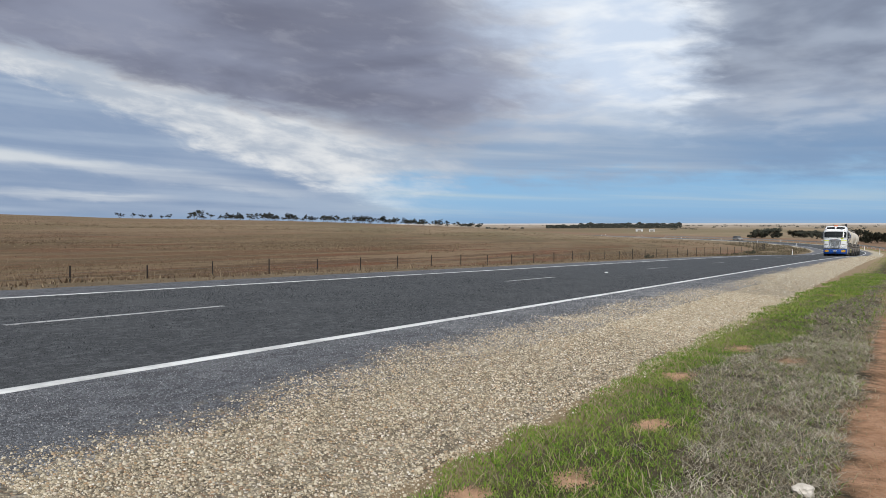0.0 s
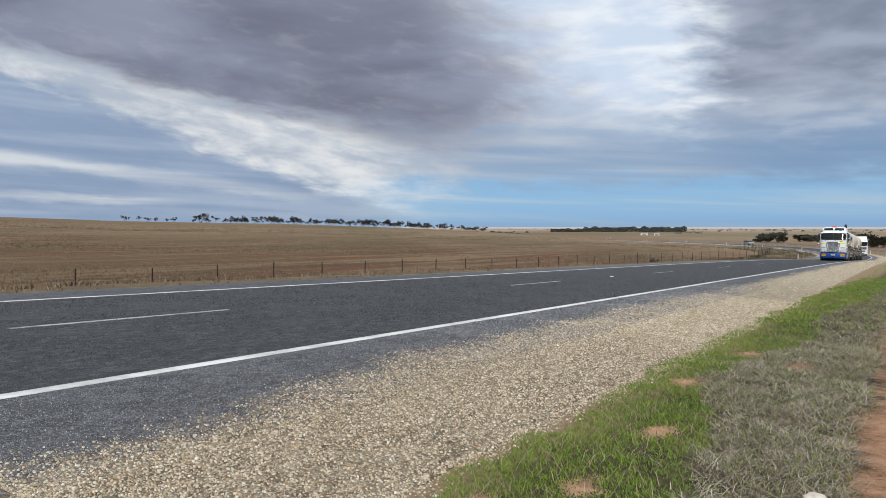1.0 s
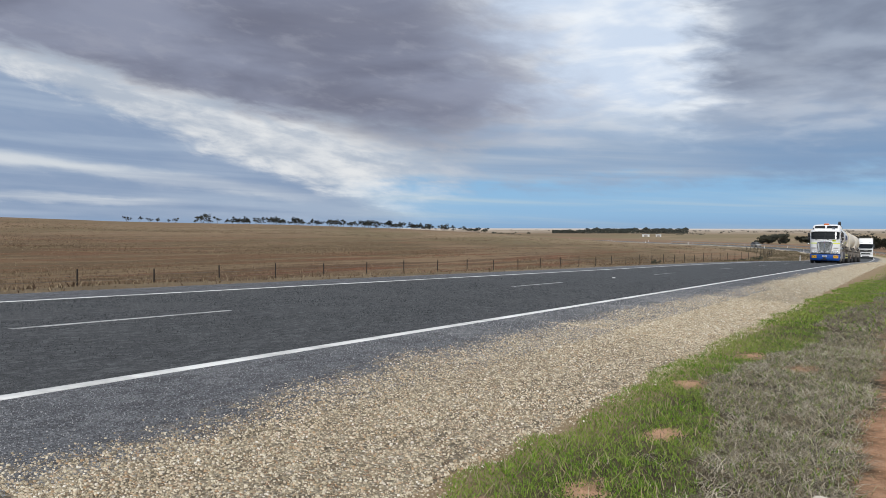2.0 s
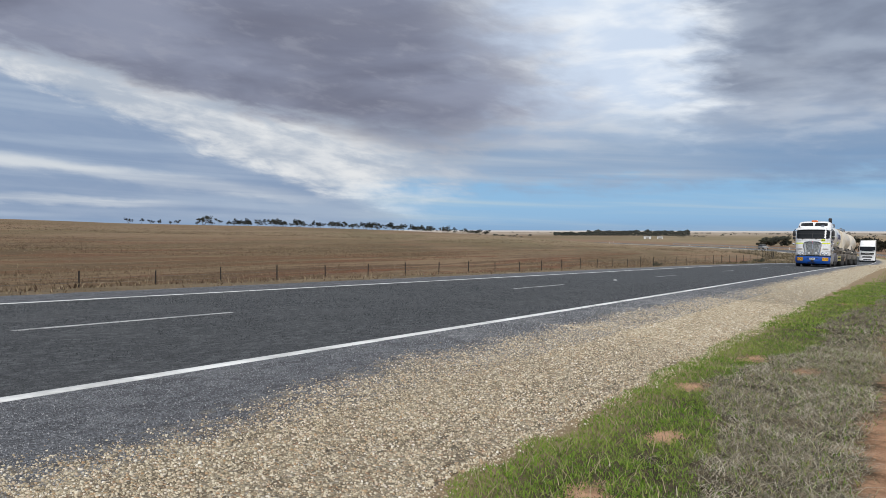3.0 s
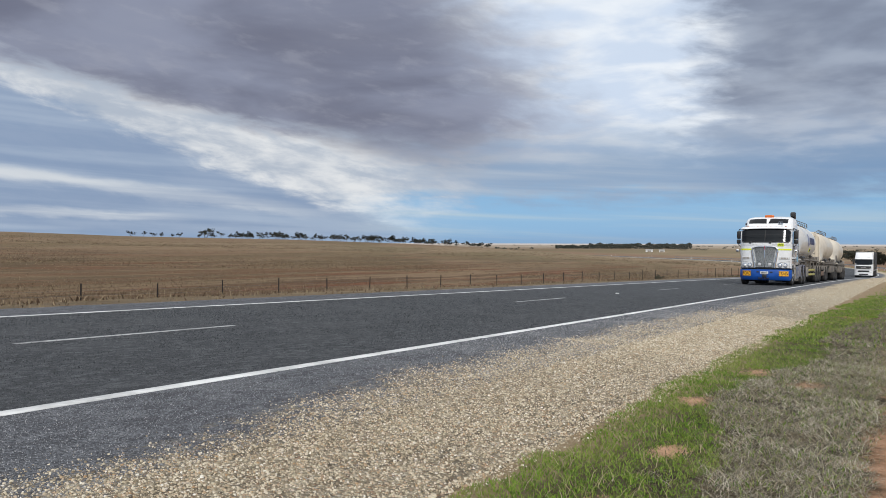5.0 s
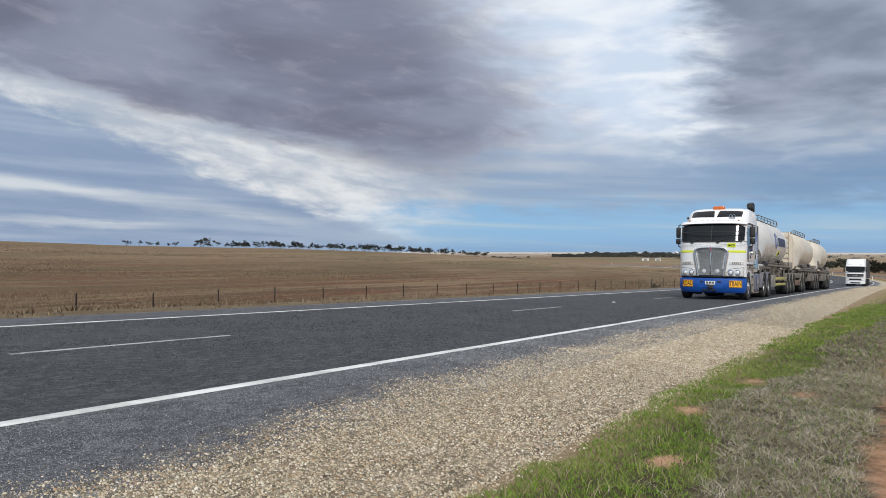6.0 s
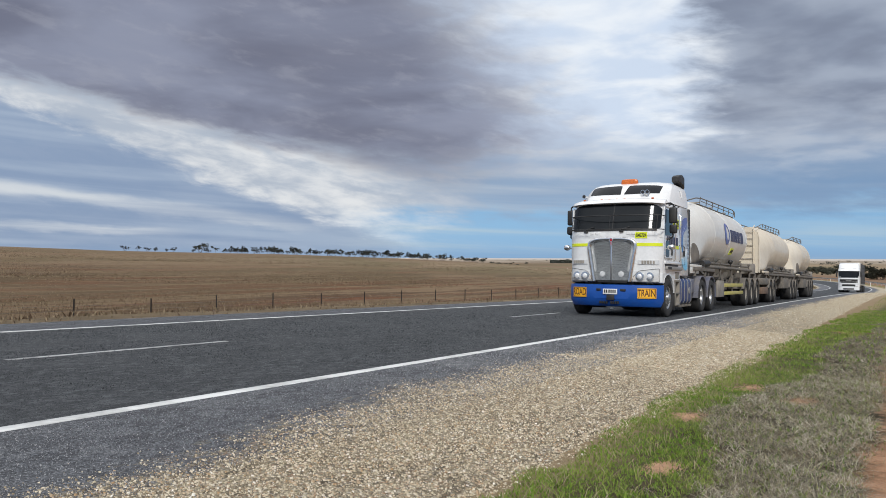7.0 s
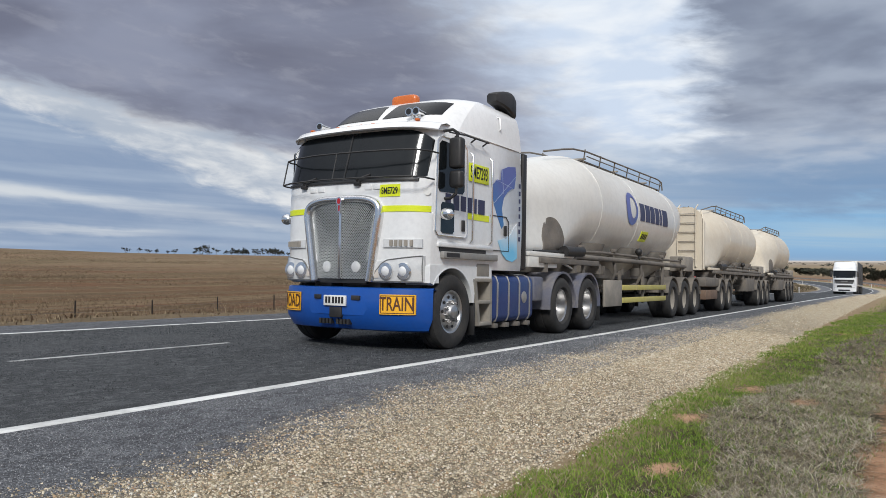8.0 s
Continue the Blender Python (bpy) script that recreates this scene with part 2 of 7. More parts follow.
def shoulder_material():
    """Grey sealed shoulder, breaking up into pale loose gravel."""
    mt, nt, b, tc = ground_shader("gravel_shoulder")
    side_at = attribute(nt, "lat")
    lat = m(nt, "SUBTRACT", m(nt, "ABSOLUTE", side_at), m(nt, "MULTIPLY", step(nt, side_at, 1.0, -1.0), 1.0))
    wide = noise_at(nt, tc, 0.55, 6, 0.65, stretch=(1, 0.6, 1))
    spot = noise_at(nt, tc, 3.2, 6, 0.7)
    vo = nt.nodes.new("ShaderNodeTexVoronoi")
    vo.inputs["Scale"].default_value = 52
    link(nt, tc, vo.inputs["Vector"])
    small = nt.nodes.new("ShaderNodeTexVoronoi")
    small.inputs["Scale"].default_value = 70
    link(nt, tc, small.inputs["Vector"])
    tone = nt.nodes.new("ShaderNodeSeparateColor")
    link(nt, vo.outputs["Color"], tone.inputs[0])
    tone2 = nt.nodes.new("ShaderNodeSeparateColor")
    link(nt, small.outputs["Color"], tone2.inputs[0])
    # dark tones between stones: their shade put into the base colour, with brown fines
    stone = mixc(nt, tone.outputs[0], (0.10, 0.080, 0.050), (0.36, 0.31, 0.22))
    stone = mixc(nt, step(nt, tone.outputs[1], 0.80, 0.95), stone, (0.46, 0.42, 0.35))
    stone = mixc(nt, m(nt, "MULTIPLY", step(nt, tone.outputs[2], 0.78, 0.95), 0.7), stone, (0.36, 0.19, 0.10))
    stone = mixc(nt, m(nt, "MULTIPLY", step(nt, vo.outputs["Distance"], 0.40, 0.72), 0.75), stone, (0.12, 0.088, 0.055))
    broad = m(nt, "ADD", m(nt, "MULTIPLY", m(nt, "SUBTRACT", cells(nt, tc, 22, (1, 0.6, 1)), 0.5), 0.22), m(nt, "ADD", 0.5, m(nt, "MULTIPLY", m(nt, "SUBTRACT", cells(nt, tc, 9, (1, 0.4, 1)), 0.5), 0.20)))
    stone = mixc(nt, m(nt, "MULTIPLY", step(nt, broad, 0.52, 0.66), 0.45), stone, (0.40, 0.35, 0.25))
    stone = mixc(nt, m(nt, "MULTIPLY", step(nt, broad, 0.47, 0.36), 0.65), stone, (0.06, 0.046, 0.028))
    stone = mixc(nt, m(nt, "MULTIPLY", step(nt, spot, 0.48, 0.70), 0.45), stone, (0.17, 0.135, 0.085))
    grey = mixc(nt, tone2.outputs[0], (0.040, 0.043, 0.050), (0.17, 0.178, 0.195))
    grey = mixc(nt, m(nt, "MULTIPLY", step(nt, broad, 0.53, 0.66), 0.5), grey, (0.23, 0.237, 0.25))
    grey = mixc(nt, m(nt, "MULTIPLY", step(nt, broad, 0.47, 0.36), 0.7), grey, (0.03, 0.03, 0.034))
    grey = mixc(nt, m(nt, "MULTIPLY", step(nt, small.outputs["Distance"], 0.35, 0.7), 0.7), grey, (0.05, 0.05, 0.055))
    where = m(nt, "ADD", lat, m(nt, "ADD", m(nt, "MULTIPLY", m(nt, "SUBTRACT", wide, 0.5), 1.1), m(nt, "MULTIPLY", m(nt, "SUBTRACT", spot, 0.5), 0.9)))
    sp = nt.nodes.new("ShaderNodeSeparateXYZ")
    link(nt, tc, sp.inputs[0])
    where = m(nt, "SUBTRACT", where, m(nt, "MULTIPLY", step(nt, sp.outputs[1], 6.5, 1.5), 0.50))
    where = m(nt, "ADD", where, m(nt, "MULTIPLY", m(nt, "SUBTRACT", cells(nt, tc, 16, (1, 0.5, 1)), 0.5), 0.45))
    # farther along the road both bases turn to an even average tone
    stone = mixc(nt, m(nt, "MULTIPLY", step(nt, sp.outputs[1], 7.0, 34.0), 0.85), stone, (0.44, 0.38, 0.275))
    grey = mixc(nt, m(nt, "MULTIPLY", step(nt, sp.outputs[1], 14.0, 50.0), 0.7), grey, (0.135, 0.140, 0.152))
    c = mixc(nt, step(nt, where, 4.25, 4.75), grey, stone)
    link(nt, c, b.inputs["Base Color"])
    b.inputs["Roughness"].default_value = 0.9
    relief(nt, b, m(nt, "MULTIPLY", vo.outputs["Distance"], -1.0), 1.0, 0.02)
    return mt


def ground_material():
    """Verge soil, dry grass, ploughed stubble, far fields: one sheet."""
    mt, nt, b, tc = ground_shader("earth")
    lat = attribute(nt, "lat")
    wild = attribute(nt, "field")
    far = attribute(nt, "away")
    n1 = noise_at(nt, tc, 0.02, 6, 0.6)
    n2 = noise_at(nt, tc, 0.35, 6, 0.65)
    n3 = noise_at(nt, tc, 4.0, 5, 0.7)
    n4 = noise_at(nt, tc, 30.0, 4, 0.7)
    rows = noise_at(nt, tc, 1.0, 4, 0.6, stretch=(0.45, 0.018, 1), distort=0.2)
    bands = noise_at(nt, tc, 1.0, 3, 0.55, stretch=(0.055, 0.006, 1), distort=0.3)
    # near verge
    red = mixc(nt, step(nt, n3, 0.3, 0.7), (0.31, 0.160, 0.085), (0.46, 0.27, 0.165))
    turf = mixc(nt, step(nt, n3, 0.3, 0.7), (0.040, 0.034, 0.020), (0.115, 0.092, 0.056))
    w = m(nt, "ADD", lat, m(nt, "ADD", m(nt, "MULTIPLY", m(nt, "SUBTRACT", n2, 0.5), 0.8), m(nt, "MULTIPLY", m(nt, "SUBTRACT", n3, 0.5), 0.7)))
    verge = mixc(nt, step(nt, w, 7.80, 8.15), turf, red)
    verge = mixc(nt, m(nt, "MULTIPLY", step(nt, n2, 0.60, 0.68), 0.8), verge, red)
    verge = mixc(nt, m(nt, "MULTIPLY", step(nt, far, 45, 90), step(nt, w, 9.5, 7.5)), verge, (0.14, 0.155, 0.05))
    verge = mixc(nt, m(nt, "MULTIPLY", step(nt, far, 60, 140), step(nt, w, 7.5, 10.5)), verge, (0.21, 0.135, 0.085))
    verge = mixc(nt, m(nt, "MULTIPLY", step(nt, m(nt, "SUBTRACT", w, m(nt, "MULTIPLY", step(nt, far, 14, 45), 0.9)), 6.75, 6.30), 0.85), verge, (0.33, 0.245, 0.15))
    # dry grass between road and fence
    dry = mixc(nt, step(nt, n2, 0.32, 0.70), (0.13, 0.095, 0.058), (0.25, 0.19, 0.12))
    dry = mixc(nt, m(nt, "MULTIPLY", step(nt, n3, 0.45, 0.75), 0.5), dry, (0.12, 0.105, 0.062))
    # stubble field
    fld = mixc(nt, step(nt, bands, 0.36, 0.64), (0.086, 0.053, 0.031), (0.170, 0.122, 0.077))
    clods = noise_at(nt, tc, 1.6, 8, 0.9, stretch=(1, 0.5, 1))
    lines = noise_at(nt, tc, 1.0, 5, 0.7, stretch=(0.22, 0.010, 1), distort=0.3)
    fld = mixc(nt, m(nt, "MULTIPLY", step(nt, lines, 0.50, 0.57), 0.8), fld, (0.165, 0.062, 0.032))
    fld = mixc(nt, m(nt, "MULTIPLY", step(nt, rows, 0.48, 0.57), 0.75), fld, (0.25, 0.185, 0.118))
    fld = mixc(nt, m(nt, "MULTIPLY", step(nt, n2, 0.50, 0.72), 0.45), fld, (0.085, 0.050, 0.031))
    fld = mixc(nt, m(nt, "MULTIPLY", step(nt, n3, 0.50, 0.70), 0.35), fld, (0.29, 0.23, 0.15))
    fld = mixc(nt, m(nt, "MULTIPLY", step(nt, n1, 0.42, 0.66), 0.35), fld, (0.155, 0.12, 0.075))
    fld = mixc(nt, m(nt, "MULTIPLY", step(nt, clods, 0.52, 0.64), 0.65), fld, (0.265, 0.21, 0.14))
    fld = mixc(nt, m(nt, "MULTIPLY", step(nt, clods, 0.47, 0.37), 0.8), fld, (0.036, 0.022, 0.014))
    olive = noise_at(nt, tc, 1.0, 4, 0.6, stretch=(0.012, 0.004, 1), distort=0.4)
    fld = mixc(nt, m(nt, "MULTIPLY", step(nt, olive, 0.46, 0.62), 0.5), fld, (0.105, 0.088, 0.048))
    fld = mixc(nt, 1.0, fld, (0.92, 0.86, 0.80), "MULTIPLY")
    place_x = nt.nodes.new("ShaderNodeSeparateXYZ")
    link(nt, tc, place_x.inputs[0])
    # field tones pale with distance from the viewpoint, less on the far left
    pale_share = m(nt, "ADD", 0.35, m(nt, "MULTIPLY", step(nt, place_x.outputs[0], -290, -130), 0.65))
    fld = mixc(nt, m(nt, "MULTIPLY", m(nt, "MULTIPLY", step(nt, far, 100, 330), 0.66), pale_share), fld, mixc(nt, step(nt, olive, 0.42, 0.60), (0.31, 0.240, 0.155), (0.215, 0.180, 0.105)))
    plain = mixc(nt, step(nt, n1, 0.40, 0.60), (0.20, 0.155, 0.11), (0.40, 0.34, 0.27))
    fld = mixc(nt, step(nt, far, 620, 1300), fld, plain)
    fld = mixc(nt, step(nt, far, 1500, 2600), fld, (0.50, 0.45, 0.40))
    c = mixc(nt, step(nt, lat, -1.0, 1.0), dry, verge)
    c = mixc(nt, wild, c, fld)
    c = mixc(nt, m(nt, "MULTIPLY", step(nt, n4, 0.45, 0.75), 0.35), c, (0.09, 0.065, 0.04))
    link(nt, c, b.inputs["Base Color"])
    b.inputs["Roughness"].default_value = 0.95
    b.inputs["Specular IOR Level"].default_value = 0.15
    relief(nt, b, m(nt, "ADD", n4, n3), 0.9, 0.05)
    return mt


ASPHALT = asphalt_material()
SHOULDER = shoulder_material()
EARTH = ground_material()
LINE = mat("line_paint", (0.80, 0.80, 0.78), 0.6, col2=(0.62, 0.62, 0.60), scale=1.2, grain=70, dirt=(0.16, 0.16, 0.16), dirt_amount=0.55, bump=0.3, dist=0.004)
LINE_WORN = mat("line_paint_worn", (0.55, 0.55, 0.54), 0.65, col2=(0.36, 0.36, 0.36), scale=2.0, grain=60, dirt=(0.09, 0.09, 0.095), dirt_amount=0.9)
WHITE = mat("white_paint", (0.77, 0.775, 0.775), 0.32, col2=(0.74, 0.745, 0.74), scale=0.9, grain=14, coat=0.5, dirt=(0.55, 0.53, 0.49), dirt_amount=0.18)
CREAM = mat("cream_paint", (0.70, 0.69, 0.65), 0.40, col2=(0.65, 0.63, 0.58), scale=0.6, grain=9, coat=0.2, dirt=(0.58, 0.55, 0.49), dirt_amount=0.18)
CREAM_OLD = mat("aged_cream_paint", (0.68, 0.62, 0.51), 0.46, col2=(0.62, 0.545, 0.42), scale=0.5, grain=9, coat=0.1, dirt=(0.52, 0.44, 0.34), dirt_amount=0.40)
BLUE = mat("blue_paint", (0.004, 0.075, 0.36), 0.42, col2=(0.004, 0.062, 0.31), scale=1.5, grain=20, coat=0.25, dirt=(0.03, 0.08, 0.22), dirt_amount=0.20)
SILL_GREY = mat("dull_grey_tread", (0.33, 0.32, 0.30), 0.5, 0.3, col2=(0.26, 0.25, 0.235), scale=4, grain=30, dirt=(0.30, 0.27, 0.23), dirt_amount=0.4)
NAVY = mat("dusty_navy_paint", (0.008, 0.035, 0.17), 0.42, col2=(0.012, 0.038, 0.14), scale=2, grain=20, coat=0.15, dirt=(0.06, 0.065, 0.10), dirt_amount=0.30)
YELLOW = mat("hi_vis_yellow", (0.72, 0.80, 0.02), 0.4, col2=(0.66, 0.74, 0.02), scale=3)
AMBER_SIGN = mat("amber_sign_sheet", (0.90, 0.46, 0.02), 0.45, col2=(0.82, 0.40, 0.02), scale=3)
SIGN_INK = mat("sign_ink", (0.10, 0.035, 0.012), 0.6)
INK = mat("dark_lettering", (0.035, 0.04, 0.10), 0.5)
BLACK = mat("black_trim", (0.012, 0.012, 0.013), 0.5, col2=(0.02, 0.02, 0.02), grain=30, dirt=(0.07, 0.06, 0.055), dirt_amount=0.3)
RUBBER = mat("tyre_rubber", (0.018, 0.018, 0.018), 0.8, col2=(0.03, 0.028, 0.027), scale=5, grain=50, bump=0.3, dirt=(0.075, 0.066, 0.058), dirt_amount=0.45)
CHROME = mat("polished_steel", (0.84, 0.84, 0.84), 0.20, 1.0, col2=(0.78, 0.78, 0.78), dirt=(0.45, 0.43, 0.40), dirt_amount=0.15)
ALLOY = mat("alloy_rim", (0.62, 0.62, 0.62), 0.30, 1.0, col2=(0.50, 0.49, 0.48), scale=6, dirt=(0.25, 0.22, 0.19), dirt_amount=0.4)
MESH_STEEL = mat("grille_backing", (0.035, 0.037, 0.036), 0.6, 0.0, col2=(0.05, 0.05, 0.048))
WIRE_STEEL = mat("grille_wire_steel", (0.56, 0.57, 0.56), 0.40, 0.7, col2=(0.46, 0.47, 0.46))
STEEL = mat("road_dusted_steel", (0.18, 0.162, 0.142), 0.75, 0.1, col2=(0.11, 0.10, 0.088), scale=3, grain=25, bump=0.3, dirt=(0.24, 0.205, 0.165), dirt_amount=0.6)
DUST_PANEL = mat("dusty_grey_panel", (0.30, 0.275, 0.24), 0.7, col2=(0.22, 0.20, 0.17), scale=2, grain=20, dirt=(0.38, 0.33, 0.27), dirt_amount=0.5)
ALU = mat("dull_aluminium", (0.48, 0.47, 0.45), 0.45, 0.7, col2=(0.38, 0.37, 0.35), scale=3, dirt=(0.25, 0.22, 0.18), dirt_amount=0.5)
GLASS = mat("tinted_glass", (0.010, 0.012, 0.014), 0.10, 0.0, col2=(0.013, 0.016, 0.018), coat=0.0)
GLASS.node_tree.nodes["Principled BSDF"].inputs["Specular IOR Level"].default_value = 0.33
ROOF_GLASS = mat("roof_acrylic", (0.008, 0.009, 0.011), 0.18, 0.0, col2=(0.012, 0.013, 0.015))
ROOF_GLASS.node_tree.nodes["Principled BSDF"].inputs["Specular IOR Level"].default_value = 0.15
LAMP_HOUSING = mat("lamp_housing", (0.66, 0.66, 0.65), 0.18, 0.0, col2=(0.54, 0.54, 0.54), coat=1.0, scale=8)
LAMP_GLASS = mat("lamp_lens", (0.80, 0.80, 0.80), 0.15, 0.1, col2=(0.70, 0.70, 0.71), coat=1.0, scale=8)
LAMP_SEAL = mat("lamp_seal", (0.16, 0.16, 0.155), 0.5)
AMBER_PALE = mat("pale_amber_lens", (0.62, 0.56, 0.50), 0.25, col2=(0.58, 0.50, 0.43), coat=0.6)
AMBER = mat("amber_lens", (0.62, 0.15, 0.02), 0.25, col2=(0.50, 0.11, 0.02), coat=0.5)
RED = mat("red_enamel", (0.45, 0.02, 0.03), 0.35)
BARK = mat("grey_brown_bark", (0.11, 0.085, 0.065), 0.9, col2=(0.07, 0.055, 0.045), scale=3, grain=30)
LEAF = mat("dull_green_leaves", (0.026, 0.031, 0.019), 0.8, col2=(0.048, 0.047, 0.028), scale=1.2, grain=8)
LEAF_FAR = mat("grey_green_leaves", (0.020, 0.024, 0.018), 0.85, col2=(0.034, 0.036, 0.026), scale=0.9, grain=6)
POST_WOOD = mat("dark_fence_steel", (0.016, 0.013, 0.012), 0.85, col2=(0.026, 0.021, 0.018))
WIRE = mat("galvanised_wire", (0.16, 0.155, 0.15), 0.5, 0.6)
PLASTIC_WHITE = mat("white_plastic", (0.78, 0.78, 0.76), 0.5, col2=(0.68, 0.67, 0.64))
GALV = mat("galvanised_rail", (0.46, 0.46, 0.45), 0.5, 0.4, col2=(0.38, 0.37, 0.36))


def stone_material():
    mt, nt, b, tc = ground_shader("loose_stone")
    g = nt.nodes.new("ShaderNodeNewGeometry")
    rnd = g.outputs["Random Per Island"]
    ramp = nt.nodes.new("ShaderNodeValToRGB")
    e = ramp.color_ramp.elements
    e[0].position, e[0].color = 0.0, (0.13, 0.10, 0.065, 1)
    e[1].position, e[1].color = 1.0, (0.82, 0.79, 0.71, 1)
    for p, col in ((0.25, (0.32, 0.265, 0.175, 1)), (0.5, (0.50, 0.43, 0.305, 1)), (0.72, (0.68, 0.61, 0.475, 1)), (0.9, (0.36, 0.225, 0.11, 1))):
        x = e.new(p)
        x.color = col
    link(nt, rnd, ramp.inputs[0])
    n = noise_at(nt, tc, 90, 3, 0.6)
    link(nt, mixc(nt, m(nt, "MULTIPLY", n, 0.25), ramp.outputs[0], (0.25, 0.19, 0.13)), b.inputs["Base Color"])
    b.inputs["Roughness"].default_value = 0.9
    return mt


STONE = stone_material()


# ---------------------------------------------------------------- the road's line and the lie of the land
ROAD_X, BEND_Y, BEND_R, BEND_END = -8.15, 152.0, 207.0, 0.80
GRADE = 0.0292
EYE = 0.975


def sstep(a, b, x):
    t = min(1.0, max(0.0, (x - a) / (b - a)))
    return t * t * (3 - 2 * t)


def road_dip(s):
    """How far the road falls below its even grade towards the bend."""
    if s < 45:
        return 0.0
    k = min(1.0, max(0.0, (s - 120) / 15.0))
    return 0.20 * ((min(s, 120) - 45) / 56.0) ** 2 + 0.0096 * 15 * (k - k * k / 2)


def road_z(s):
    """Height of the crown of the road, s metres along it."""
    if s < -60:
        return 60 * GRADE
    if s < 125:
        return -GRADE * s - road_dip(s)
    k = min(1.0, (s - 125) / 80.0)
    return -GRADE * (125 + 80 * (k - k * k / 2)) - road_dip(s) - 0.25 * sstep(200, 330, s)


def road_at(s, q=0.0):
    """The point q metres right of the centre line (left when negative), and the heading there, radians to the left of +Y."""
    if s <= BEND_Y:
        return Vector((ROAD_X + q, s, road_z(s))), 0.0
    a = min((s - BEND_Y) / BEND_R, BEND_END)
    r = BEND_R + q
    x, y = ROAD_X - BEND_R + r * math.cos(a), BEND_Y + r * math.sin(a)
    over = s - BEND_Y - BEND_R * BEND_END
    if over > 0:
        x, y = x - over * math.sin(a), y + over * math.cos(a)
    return Vector((x, y, road_z(s))), a


def road_coords(x, y):
    """(s, q) of a place."""
    if y <= BEND_Y:
        return y, x - ROAD_X
    cx = ROAD_X - BEND_R
    a = math.atan2(y - BEND_Y, x - cx)
    if a <= BEND_END:
        return BEND_Y + a * BEND_R, math.hypot(x - cx, y - BEND_Y) - BEND_R
    p, h = road_at(BEND_Y + BEND_R * BEND_END)
    d = Vector((x - p.x, y - p.y))
    return BEND_Y + BEND_R * BEND_END + d.x * -math.sin(h) + d.y * math.cos(h), d.x * math.cos(h) + d.y * math.sin(h)


CREST = [(-180, -0.40, 900), (-60, -0.40, 900), (0, -0.36, 900), (5, -0.36, 900), (8.5, -1.50, 310), (10, -1.45, 320), (13.9, -1.08, 390), (17.9, -0.93, 430), (20.0, -0.83, 455), (26.4, -0.50, 520),
         (31.4, -0.31, 540), (35.1, -0.12, 560), (43.6, 0.17, 600), (49.7, 0.27, 620), (55.4, 0.38, 620), (62.2, 0.63, 600), (80, 0.9, 560), (180, 0.9, 560)]


def crest_at(az):
    for (a0, e0, r0), (a1, e1, r1) in zip(CREST, CREST[1:]):
        if az <= a1:
            t = (az - a0) / (a1 - a0)
            return e0 + (e1 - e0) * t, r0 + (r1 - r0) * t
    return CREST[-1][1:]


def fence_q(s):
    return min(-15.0, max(-28.0, -25.9 + (s - 20) * 0.0901))


def fence_z(s):
    return -2.42 - 0.019 * (min(max(s, -40), 150) - 20)


def far_land(x, y):
    """The field's slope up to its crest and the plain behind it."""
    r, az = math.hypot(x, y), math.degrees(math.atan2(-x, y))
    el, rc = crest_at(az)
    a = radians(max(8.5, min(az, 120)))
    rf = min(150.0, 35.82 / (math.sin(a) + 0.0909 * math.cos(a)))
    zf = fence_z(rf * math.cos(a))
    ef, ec = (zf - EYE) / rf, math.tan(radians(el))
    if r <= rf:
        return zf
    t = (1 / rf - 1 / r) / (1 / rf - 1 / rc)
    if r <= rc:
        return EYE + r * (ef + (ec - ef) * t) + 0.35 * math.sin(t * 9 + az * 0.11) * t * (1 - t)
    zc = EYE + rc * ec
    return zc + (-5.6 - zc) * sstep(rc, rc + 420, r)


def land_z(x, y):
    s, q = road_coords(x, y)
    zr = road_z(s)
    if q >= 0:
        zv = zr - 0.14 - 0.02 * max(0, q - 6.3) / 6
        if q < 6.2:
            return zr - 0.22
        w = sstep(30, 160, q) if s < 150 else sstep(12, 120, q)
        bump = 0.035 * noise.noise((x * 0.9, y * 0.9, 0)) + 0.02 * noise.noise((x * 2.7, y * 2.7, 3))
        return (zv + bump) * (1 - w) + (-5.6 if y > 0 else zr) * w if y > 40 else zv + bump
    if q > -5.8:
        return zr - 0.22
    zl = zr - 0.07
    w = sstep(6.4, -fence_q(s) - 1.5, -q)
    far = far_land(x, y)
    bump = 0.05 * noise.noise((x * 0.3, y * 0.3, 5)) + 0.03 * noise.noise((x * 1.1, y * 1.1, 8))
    return zl * (1 - w) + far * w + bump


def spread(parts):
    """Coordinates from (start, end, step) runs."""
    out = []
    for a, b, d in parts:
        n = max(1, round((b - a) / d))
        out += [a + (b - a) * i / n for i in range(n)]
    return out + [parts[-1][1]]


def mesh_object(name, verts, faces, material, smooth=False):
    me = bpy.data.meshes.new(name)
    me.from_pydata(verts, [], faces)
    me.materials.append(material)
    if smooth:
        me.polygons.foreach_set("use_smooth", [True] * len(me.polygons))
    me.update()
    return new(name, me)


def give(ob, name, values):
    ob.data.attributes.new(name, "FLOAT", "POINT").data.foreach_set("value", values)


